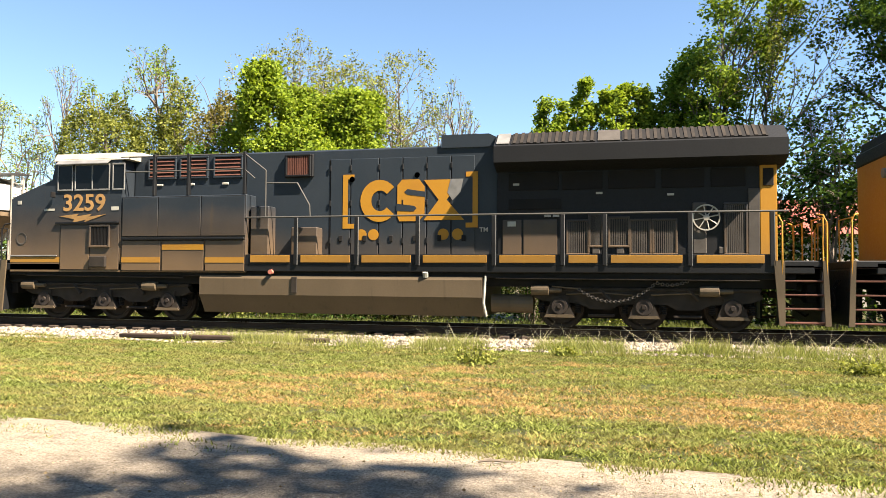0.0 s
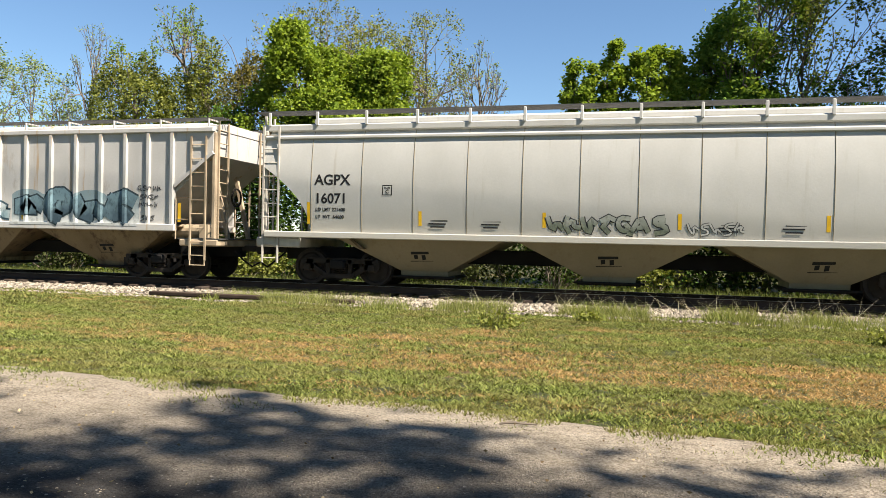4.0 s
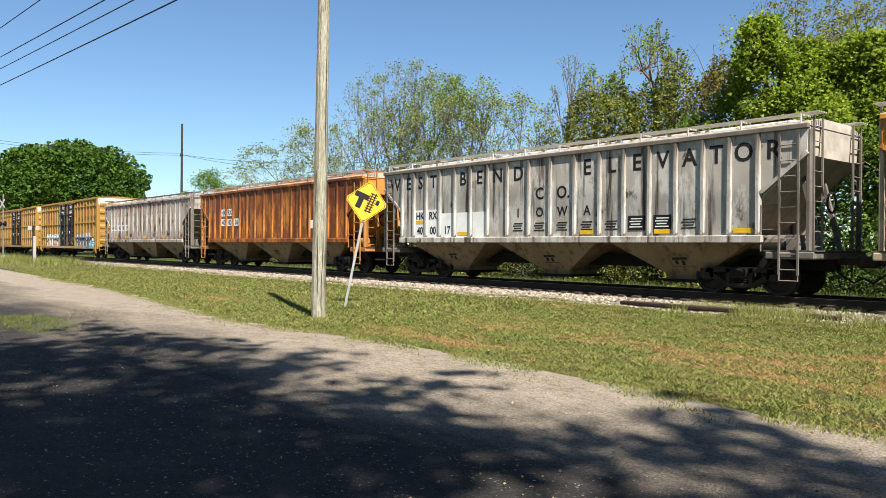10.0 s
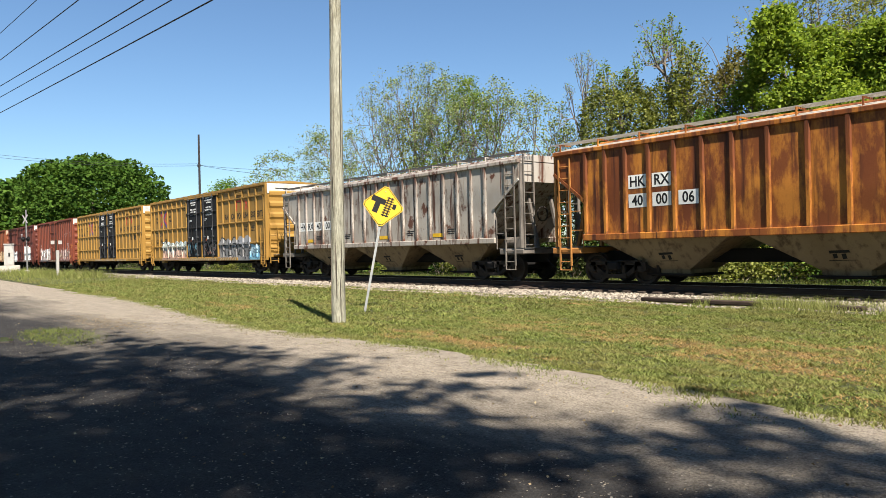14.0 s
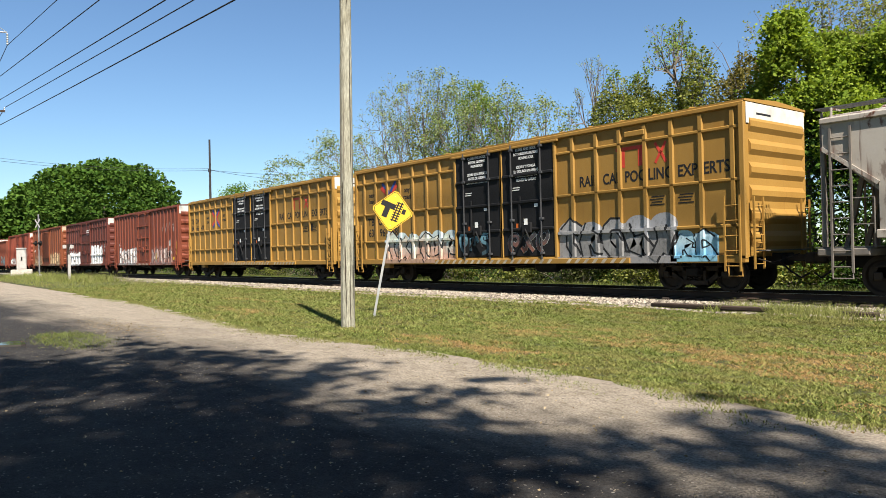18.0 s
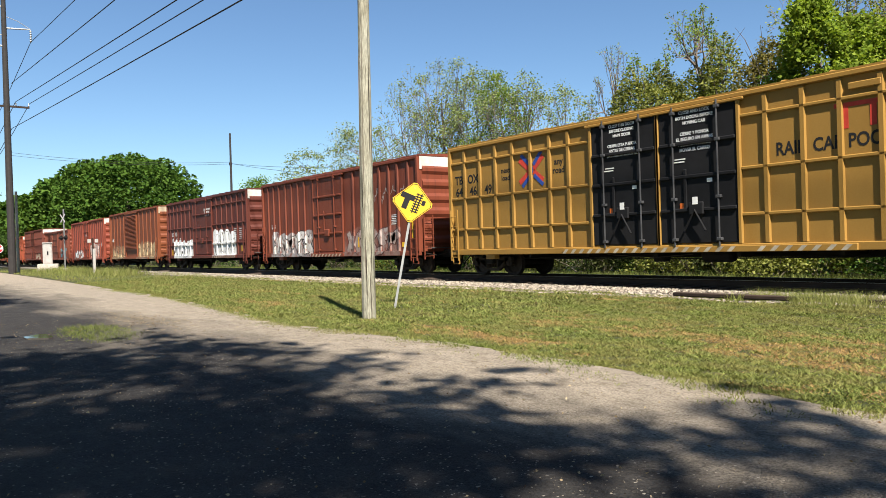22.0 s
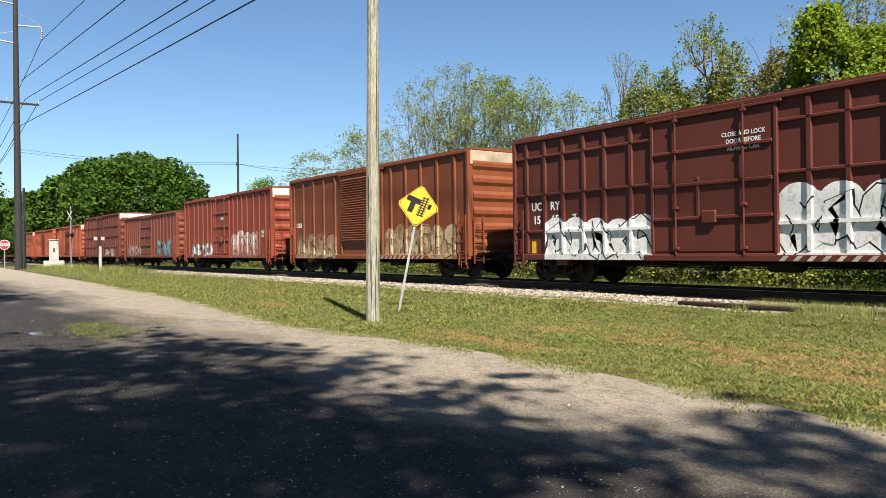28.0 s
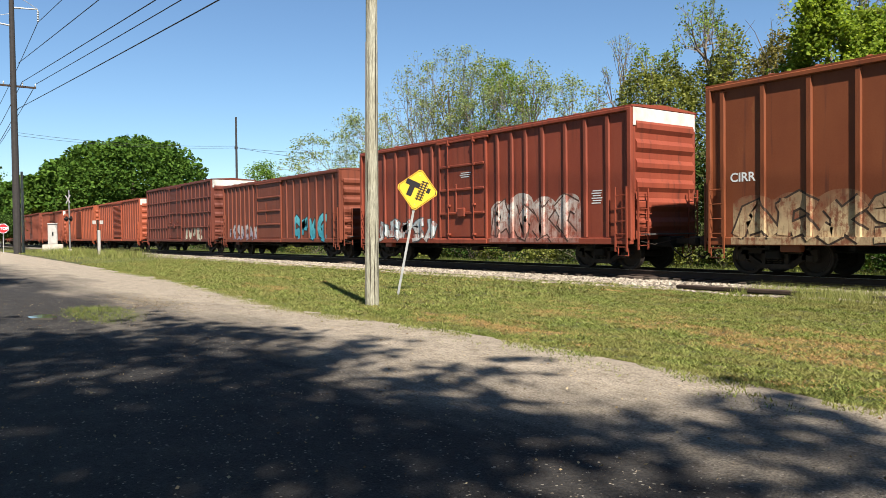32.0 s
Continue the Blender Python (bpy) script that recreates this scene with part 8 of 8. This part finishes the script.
def dryness(x, y):
    """How dry the mown verge is, in long bands along the road."""
    k = noise.noise((x * 0.22, y * 0.9, 7)) + 0.5 * noise.noise((x * 0.9, y * 2.6, 3))
    near = math.exp(-((y - 10.0) / 2.0) ** 2) * min(max((x + 13) / 8, 0.0), 1.0)
    return k + 0.62 * near + 0.5 * noise.noise((x * 1.7, y * 3.4, 11)) - 0.28


def verge():
    rng = np.random.default_rng(60)
    # short mown grass, thinner far off, ragged where it meets the road
    for name, n, (x0, x1), tall, wide, seed in (("grass", 480000, (8.0, -13.0), 0.034, 0.0120, 61), ("grass", 180000, (-13.0, -50.0), 0.050, 0.018, 71)):
        xs = x0 + (x1 - x0) * rng.random(n) ** 1.15
        e = np.interp(xs, EDGE_X, EDGE_Y)
        ys = e - 0.05 + (16.45 - e) * rng.random(n) ** 1.1
        dry = np.array([dryness(a, b) for a, b in zip(xs, ys)]) + rng.normal(size=n) * 0.2
        bare = np.array([noise.noise((a * 1.6, b * 3.0, 9)) for a, b in zip(xs, ys)]) * 0.5 + 0.25
        clump = np.array([noise.noise((a * 3.5, b * 4.5, 5)) + 0.7 * noise.noise((a * 9, b * 11, 8)) for a, b in zip(xs, ys)])
        keep = (ys > e + bare * 0.12) & ((clump > -0.25) | (rng.random(n) < 0.45))
        g = keep & (dry < 0.30)
        blades(name, xs[g], ys[g], tall * np.clip(0.9 + 1.2 * clump[g], 0.4, 2.0), wide, GREEN_BLADE, seed, 1.5, "short mown green grass on the verge")
        s = keep & (dry >= 0.16) & (rng.random(n) < 0.8)
        blades("dry_grass", xs[s], ys[s], tall * 0.75, wide * 0.75, STRAW, seed + 1, 1.9, "dry cut straw among the verge grass")
    # thin tufts on the gravel beside the verge
    n = 45000
    xs = 10 - 50 * rng.random(n) ** 1.3
    e = np.interp(xs, EDGE_X, EDGE_Y)
    ys = e + 0.2 - np.abs(rng.normal(size=n)) * 0.42
    keep = np.array([noise.noise((a * 1.2, b * 2.2, 12)) for a, b in zip(xs, ys)]) > -0.12
    blades("tufts", xs[keep], ys[keep], 0.032, 0.008, GREEN_BLADE, 67, 0.9, "thin grass tufts at the road edge")
    # a low grassy patch in the road beside the puddle
    n = 2600
    a, r = rng.random(n) * 6.283, np.sqrt(rng.random(n))
    xs, ys = -16.9 + 1.9 * r * np.cos(a) + 0.3 * rng.normal(size=n), 3.55 + 0.62 * r * np.sin(a) - 0.05 * np.cos(a) + 0.12 * rng.normal(size=n)
    # the dull darker blades stand in for the tree shade on this patch
    blades("grass_patch", xs, ys, 0.05, 0.009, SHADY, 68, 0.8, "low grass patch growing in the road")
    # rank grass along the foot of the ballast
    n = 24000
    xs = 14 - 24 * rng.random(n)
    ys = 15.3 + 1.6 * rng.random(n) ** 0.7
    keep = np.array([noise.noise((a * 0.7, b, 2)) for a, b in zip(xs, ys)]) > -0.12
    blades("rank_grass", xs[keep], ys[keep], 0.25, 0.007, TALL, 63, 0.45, "rank unmown grass along the ballast")
    n = 420
    xs = 12 - 16 * rng.random(n)
    ys = 16.3 + 1.1 * rng.random(n)
    blades("seed_stalks", xs, ys, 0.48, 0.006, PALE_STALK, 64, 0.9, "pale dry grass stalks beside the rail")
    # grass behind the track and far down the verge
    n = 36000
    xs = 25 - 120 * rng.random(n)
    ys = 21.6 + 4.5 * rng.random(n)
    blades("far_grass", xs, ys, 0.28, 0.012, SHADY, 65, 0.5, "sunlit unmown grass behind the track")
    n = 7000
    xs, ys = -58 - 34 * rng.random(n), 12.6 + 3.4 * rng.random(n)
    keep = np.array([noise.noise((a * 0.5, b * 1.1, 22)) for a, b in zip(xs, ys)]) > -0.05
    blades("weeds", xs[keep], ys[keep], 0.55, 0.02, TALL, 69, 0.5, "rank weeds round the crossing cabinet")
    n = 9000
    xs = -48 - 60 * rng.random(n)
    e = np.array([road_edge(a) for a in xs])
    ys = e + 0.3 + (16.6 - e) * rng.random(n)
    blades("distant_grass", xs, ys, 0.16, 0.02, TALL, 66, 0.5, "distant weedy grass along the verge")


verge()


def litter():
    """Small dead leaves on the road."""
    rng = np.random.default_rng(90)
    n = 1500
    xs, ys = 3 - 24 * rng.random(n), 7.2 * rng.random(n) ** 0.8 - 0.5
    pts = np.stack([xs, ys, np.full(n, 0.062)], 1)
    far = 700
    more = np.stack([-19.0 + 1.7 * rng.normal(size=far), 5.0 + 0.35 * rng.normal(size=far), np.full(far, 0.062)], 1)
    me = scatter("fallen_leaves", np.concatenate([pts, more]), 0.019, leaf_material("dead_leaves", (0.10, 0.055, 0.025), (0.42, 0.34, 0.22), 0.15), rng, 0.15)
    thing("fallen_leaves", "small dry fallen leaves on the road", "leaves", kind="stuff", mesh=me)


litter()


def weed(x, y, h, w, seed):
    rng = np.random.default_rng(seed)
    t = thing("weed_clump", "leafy green weed clump in the verge", "weed", "weeds in the verge", m=pose(x, y, ground_z(x, y)))
    n = 420
    pts = rng.normal(size=(n, 3)) * np.array([w, w, h]) * 0.3
    pts[:, 2] = np.abs(pts[:, 2]) + 0.02
    for k in range(8):
        a = k * 0.785
        part("stem", G().tube([(0, 0, 0), (math.cos(a) * w * 0.3, math.sin(a) * w * 0.3, h * 0.8)], [0.008, 0.003], 3), BARK, t)
    part("foliage", scatter("foliage", pts, 0.05, LEAF["vine"], rng), None, t)


for x, y, h, w in ((-2.55, 13.7, 0.48, 0.75), (4.05, 13.9, 0.34, 0.6), (-1.0, 15.3, 0.22, 0.4)):
    weed(x, y, h, w, int(x * 10) + 200)

# ---- poles, signs and crossing gear ----
def pole_material():
    m, nt, b = nodes("weathered_pole_wood", 0.95)
    grain = noise_of(nt, 1.0, 7, (46, 46, 5.0), (0, 0, 0), 0.7)
    crack = noise_of(nt, 1.0, 3, (30, 30, 0.5), (4, 7, 1), 0.5)
    c = mix(nt, ramp(nt, grain, 0.36, 0.64), (0.16, 0.15, 0.112), (0.40, 0.385, 0.30))
    c = mix(nt, ramp(nt, noise_of(nt, 1.2, 5), 0.4, 0.7), c, mix(nt, 1.0, c, (0.75, 0.72, 0.66), "MULTIPLY"))
    c = mix(nt, ramp(nt, crack, 0.60, 0.64), c, (0.035, 0.028, 0.02))
    link(nt, c, b.inputs["Base Color"])
    bump(nt, b, arith(nt, "SUBTRACT", grain, ramp(nt, crack, 0.58, 0.66)), 0.7, 0.012)
    return m


POLE_WOOD = pole_material()
DARK_POLE = plain("creosoted_pole_wood", (0.030, 0.026, 0.024), 0.8)
SIGN_YELLOW = plain("sign_yellow_sheet", (0.66, 0.42, 0.03), 0.5, vary=0.06)
GALV = plain("galvanised_post", (0.42, 0.42, 0.40), 0.5, 0.6)
SIGN_RED = plain("sign_red_sheet", (0.55, 0.02, 0.025), 0.45, vary=0.08)
WIRE = plain("black_wire", (0.02, 0.02, 0.022), 0.7)
CONCRETE = plain("pale_concrete", (0.42, 0.38, 0.32), 0.9)
GREY_WOOD = plain("grey_split_wood", (0.04, 0.026, 0.018), 0.95, vary=0.4)


def wood_pole():
    p = thing("utility_pole", "weathered grey-tan wooden utility pole with long cracks", "utility pole", m=pose(-14.53, 8.72, ground_z(-14.53, 8.72) - 0.1, -0.47, 0.63, 0))
    n = 14
    rings = []
    for k in range(25):
        z = 10.7 * k / 24
        r = 0.158 - 0.0042 * z
        rings.append([(math.cos(a) * r * (1 + 0.035 * math.sin(5 * a + 1)) + 0.012 * noise.noise((0, 0, z * 0.5)), math.sin(a) * r, z) for a in (2 * math.pi * j / n for j in range(n))])
    part("shaft", G().loft(rings), POLE_WOOD, p)
    for j, a in enumerate((4.3, 5.3)):
        g = G()
        pts = [(math.cos(a + 0.05 * math.sin(z)) * (0.160 - 0.0042 * z), math.sin(a + 0.05 * math.sin(z)) * (0.160 - 0.0042 * z), z) for z in np.linspace(0.3 + j, 6 + j, 14)]
        part("crack", g.tube(pts, 0.006, 4), BARK, p)


wood_pole()


def crossing_sign():
    """Yellow diamond: side road with a railway crossing, on a leaning post."""
    foot = Vector((-16.45, 10.66, ground_z(-16.45, 10.66)))
    s = thing("warning_sign", "yellow diamond crossing warning sign on a leaning steel post", "road sign", m=Matrix.Translation(foot) @ pose(0, 0, 0, 0, 0, 56) @ pose(0, 0, 0, 0, 11.3, 0))
    g = G().prism([(-0.03, -0.02), (0.03, -0.02), (0.03, -0.012), (0.012, 0.015), (-0.012, 0.015), (-0.03, -0.012)], -0.1, 2.35, "z")
    part("post", g, GALV, s)
    h, z0 = 0.545, 2.78
    def diamond(r, cut=0.05):
        pts = []
        for k in range(4):
            a = math.pi / 2 * k
            for d in (-cut, cut):
                c, sn = math.cos(a), math.sin(a)
                pts.append(((r - cut * 0.6) * c - d * sn, z0 + (r - cut * 0.6) * sn + d * c))
        return pts
    panel = part("panel", G().prism(diamond(h), -0.045, -0.028), SIGN_YELLOW, s)
    outer, inner = diamond(h - 0.025), diamond(h - 0.042)
    b = G()
    for k in range(8):
        j = (k + 1) % 8
        b.prism([outer[k], outer[j], inner[j], inner[k]], -0.048, -0.0452)
    part("border", b, BLACK_TXT, panel)
    y0, y1 = -0.049, -0.0455
    tm = G().prism([(-0.34, z0 + 0.12), (0.03, z0 + 0.03), (0.065, z0 + 0.17), (-0.305, z0 + 0.26)], y0, y1)
    tm.prism([(-0.215, z0 + 0.10), (-0.075, z0 + 0.07), (-0.135, z0 - 0.20), (-0.275, z0 - 0.17)], y0 - 0.001, y1)
    part("side_road_mark", tm, BLACK_TXT, panel)
    part("road_stub", G().prism([(0.225, z0 - 0.03), (0.315, z0 - 0.05), (0.345, z0 + 0.08), (0.255, z0 + 0.10)], y0, y1), BLACK_TXT, panel)
    for dx in (-0.045, 0.045):
        part("rail_mark", G().prism([(0.045 + dx, z0 - 0.26), (0.075 + dx, z0 - 0.265), (0.185 + dx, z0 + 0.255), (0.155 + dx, z0 + 0.26)], y0, y1), BLACK_TXT, panel)
    for k in range(8):
        f = (k + 0.5) / 8
        cx, cz = 0.06 + 0.11 * f, z0 - 0.26 + 0.52 * f
        part("sleeper_mark", G().prism([(cx - 0.095, cz + 0.0), (cx + 0.095, cz - 0.036), (cx + 0.1, cz - 0.008), (cx - 0.09, cz + 0.028)], y0 - 0.002, y1 - 0.0005), BLACK_TXT, panel)
    for z in (z0 + 0.38, z0 - 0.38):
        part("bolt", G().lathe([(-0.008, 0.012), (0.0, 0.012)], (0, -0.047, z), "y", 8), GALV, panel)


crossing_sign()


def power_pole():
    x, y = -90.0, 10.85
    p = thing("transmission_pole", "tall dark power pole with crossarms and insulators", "utility pole", m=pose(x, y, -0.1))
    part("shaft", G().tube([(0, 0, 0), (0, 0, 10), (0, 0, 30)], [0.38, 0.34, 0.22], 12), DARK_POLE, p)
    a = part("crossarm", G().cbox(-0.08, 0.08, -2.1, 2.1, 17.55, 17.75), GREY_WOOD, p)
    for yy in (-2.0, -0.9, 0.85, 2.05):
        part("insulator", G().lathe([(0, 0.03), (0.08, 0.07), (0.14, 0.05), (0.24, 0.08), (0.34, 0.03)], (0, yy, 17.75), "z", 8), GALV, a)
    for s, zz in ((1, 25.8), (-1, 23.9), (-1, 28.0)):
        a = part("bracket_arm", G().tube([(0, 0, zz), (0, s * 2.45, zz + 0.2)], [0.1, 0.06], 6), GALV, p)
        part("brace", G().tube([(0, 0, zz + 1.3), (0, s * 1.3, zz + 0.9), (0, s * 2.45, zz + 0.2)], 0.035, 5), GALV, a)
        part("insulator", G().lathe([(-1.25 + 0.125 * k, 0.05 + 0.08 * (k % 2)) for k in range(11)], (0, s * 2.45, zz + 0.1), "z", 8), GALV, a)
    return p


power_pole()
q = thing("utility_pole", "thin grey wooden pole beside the power pole", "utility pole", m=pose(-93.5, 11.85, -0.1))
part("shaft", G().tube([(0, 0, 0), (0, 0, 9.0)], [0.17, 0.13], 10), POLE_WOOD, q)
q = thing("utility_pole", "distant dark wooden pole behind the track", "utility pole", m=pose(-77.6, 30.0, -0.1))
part("shaft", G().tube([(0, 0, 0), (0.15, 0, 14.3)], [0.16, 0.10], 10), DARK_POLE, q)
part("bracket", G().cbox(-0.1, 0.2, -0.12, 0.12, 10.9, 11.2), DARK_POLE, q)


def cable(a, b, sag, label, r=0.032):
    pts = []
    for k in range(25):
        f = k / 24
        pts.append((a[0] + (b[0] - a[0]) * f, a[1] + (b[1] - a[1]) * f, a[2] + (b[2] - a[2]) * f - sag * 4 * f * (1 - f)))
    thing("overhead_wire", label, "wire", "overhead wires", mesh=G().tube(pts, r, 5).mesh("overhead_wire", WIRE))


# wires along the road, from the tall pole past the wooden one
for y0, z0, z1 in ((11.26, 15.25, 7.76), (11.66, 18.06, 8.77), (12.97, 17.98, 9.39), (11.33, 19.97, 10.92), (13.33, 24.60, 15.36)):
    cable((-90, y0, z0), (30, y0, z1), 0.12, "black overhead wire along the road")
for y0, z0 in ((11.26, 15.25), (12.97, 17.98), (11.66, 18.06), (8.75, 18.0), (13.3, 24.6), (8.4, 22.7), (8.4, 26.8)):
    cable((-90, y0, z0), (-230, y0 + 4, z0 - 1), 1.5, "black overhead wire along the road", 0.035)
# wires across the road, from the tall pole to the one behind the track
for z0, z1 in ((12.71, 11.15), (12.41, 10.95)):
    cable((-90, 11.1, z0), (-77.6, 30, z1), 0.45, "thin wire over the crossing", 0.016)
for z1 in (7.6, 6.6):
    cable((-77.6, 30, 11.0), (-44, 31, z1), 0.4, "thin wire behind the track", 0.016)


def stop_sign():
    s = thing("stop_sign", "red octagonal stop sign on a steel post", "road sign", m=pose(-94.0, 10.0, ground_z(-94, 10), 0, 0, 84))
    part("post", G().box(-0.03, 0.03, -0.02, 0.02, -0.1, 2.3), GALV, s)
    oct8 = [(0.50 * math.cos(math.pi / 8 + k * math.pi / 4), 2.75 + 0.50 * math.sin(math.pi / 8 + k * math.pi / 4)) for k in range(8)]
    rim = [(0.55 * math.cos(math.pi / 8 + k * math.pi / 4), 2.75 + 0.55 * math.sin(math.pi / 8 + k * math.pi / 4)) for k in range(8)]
    part("rim", G().prism(rim, -0.04, -0.022), WHITE, s)
    p = part("panel", G().prism(oct8, -0.046, -0.0405), SIGN_RED, s)
    lettering("STOP", 0, 2.61, -0.05, 0.40, WHITE_TXT, p, 1.0, 1.0, "CENTER")


stop_sign()


GEAR_WHITE = plain("weathered_white_metal", (0.36, 0.34, 0.31), 0.7, vary=0.2)


def crossing_gear():
    c = thing("signal_cabinet", "pale metal signal cabinet on a concrete base", "cabinet", m=pose(-90, 14.2, 0.15, 0, 0, 80))
    part("base", G().cbox(-1.0, 1.0, -0.8, 0.8, -0.2, 0.75, 0.04), CONCRETE, c)
    b = part("housing", G().cbox(-0.46, 0.46, -0.42, 0.42, 0.75, 2.95, 0.03), GEAR_WHITE, c)
    part("door", G().cbox(-0.38, 0.38, -0.45, -0.42, 0.85, 2.8, 0.01), GEAR_WHITE, b)
    part("handle", G().cbox(-0.06, 0.08, -0.5, -0.45, 1.7, 2.1), BLACK, b)
    part("hood", G().prism([(-0.52, 2.95), (0.52, 2.95), (0.46, 3.05), (-0.46, 3.05)], -0.5, 0.5), GEAR_WHITE, c)
    m = thing("crossing_signal", "white crossbuck crossing signal mast with dark lamps", "railway signal", m=pose(-80.5, 14.2, 0.15, 0, 0, 20))
    part("mast", G().tube([(0, 0, -0.2), (0, 0, 6.1)], 0.07, 10), ALUM, m)
    part("base", G().lathe([(-0.2, 0.25), (0.3, 0.22), (0.35, 0.1), (0.35, 0.001)], (0, 0, 0), "z", 12), CONCRETE, m)
    for r in (-45, 45):
        o = part("crossbuck_arm", G().cbox(-0.55, 0.55, -0.1 - (r > 0) * 0.02, -0.085 - (r > 0) * 0.02, -0.075, 0.075, 0.003), GEAR_WHITE, m)
        o.matrix_basis = pose(0, 0, 5.2, 0, r, 0)
    part("lamp_bar", G().tube([(-0.45, -0.08, 3.3), (0.45, -0.08, 3.3)], 0.04, 8), BLACK, m)
    for s in (-1, 1):
        l = part("lamp", G().lathe([(-0.2, 0.001), (-0.2, 0.1), (0.0, 0.15), (0.0, 0.001)], (s * 0.4, -0.08, 3.3), "y", 14), BLACK, m)
        part("backplate", G().lathe([(-0.02, 0.26), (0.0, 0.26)], (s * 0.4, -0.05, 3.3), "y", 18), BLACK, l)
    w = thing("marker_post", "short white marker post leaning in the weeds", "post", m=pose(-66.5, 13.9, 0.1, 0, 2, 0))
    part("post", G().cbox(-0.1, 0.1, -0.1, 0.1, -0.1, 2.1, 0.02), GEAR_WHITE, w)
    w = thing("marker_post", "dark wooden post with a small white sign", "post", m=pose(-67.8, 14.1, 0.1))
    part("post", G().cbox(-0.07, 0.07, -0.07, 0.07, -0.1, 3.0), GREY_WOOD, w)
    for dy in (-0.28, 0.28):
        part("plate", G().cbox(0.07, 0.1, dy - 0.14, dy + 0.14, 2.62, 2.92), GEAR_WHITE, w)


crossing_gear()
for xa, xb, y, z in ((-11.9, -8.1, 16.3, 0.13), (-7.2, -6.5, 16.35, 0.12)):
    g = G().cbox(-(xb - xa) / 2, (xb - xa) / 2, -0.11, 0.11, -0.03, 0.07, 0.02)
    o = thing("old_tie", "discarded dark wooden tie on the ballast edge", "timber", "discarded ties", m=pose((xa + xb) / 2, y, z + 0.04, 0, 0, 0.6), mesh=g.mesh("old_tie", GREY_WOOD))
stick = thing("stick", "short dry broken stick on the dusty road edge", "stick", m=pose(-1.03, 6.52, 0.055, 0, 0, 12))
part("branch", G().tube([(-0.16, 0, 0), (-0.05, 0.012, 0.012), (0.08, -0.006, 0.006), (0.17, 0.01, 0.002)], [0.010, 0.013, 0.011, 0.006], 6), BARK, stick)
part("side_twig", G().tube([(0.03, 0, 0.01), (0.09, 0.05, 0.02)], [0.006, 0.003], 5), BARK, stick)
pud, _nt, _b = nodes("puddle_water", 0.04)
_b.inputs["Base Color"].default_value = (0.06, 0.055, 0.045, 1)
thing("puddle", "small shallow puddle in the gravel road", "puddle", kind="structure",
      mesh=G().prism([(-16.95 + 0.42 * math.cos(a) * (1 + 0.3 * math.sin(3 * a)), 2.45 + 0.30 * math.sin(a) * (1 + 0.2 * math.cos(2 * a))) for a in np.linspace(0, 6.1, 20)], 0.03, 0.062, "z").mesh("puddle", pud))


def far_house():
    h = thing("house", "low house with a faded red roof behind the thicket", "house", m=pose(13.0, 52.0, -0.1))
    wall = plain("pale_house_wall", (0.42, 0.38, 0.32), 0.9)
    part("wall", G().box(-5, 5, -3, 3, 0, 4.6), wall, h)
    part("roof", G().prism([(-3.4, 4.5), (0, 6.9), (3.4, 4.5), (3.3, 4.35), (0, 6.7), (-3.3, 4.35)], -5.4, 5.4, "x"), plain("faded_red_roof", (0.36, 0.10, 0.07), 0.8, vary=0.3), h)
    for x in (-3, 0, 3):
        w = part("window", G().box(x - 0.5, x + 0.5, -3.03, -3.005, 1.2, 2.5), DARK_GLASS, h)
        part("sill", G().box(x - 0.6, x + 0.6, -3.08, -3.005, 1.1, 1.18), wall, w)


far_house()
ties()


# ---- movement ----
SPEED, SLOWING = 6.512, -0.0582


def along(t):
    """How far the train has rolled at a time."""
    return SPEED * t + SLOWING * (t - 16) ** 2 / 16


def motions():
    for car, x in TRAIN:
        walk(car, [(t, pose(x + along(t), TRACK_Y, RAIL_Z)) for t in range(0, 33, 2)])
    for w, x, r in WHEELS:
        walk(w, [(t / 10, pose(x, 0, r, 0, math.degrees((along(t / 10) - along(0)) / r), 0)) for t in range(0, 321)])


motions()
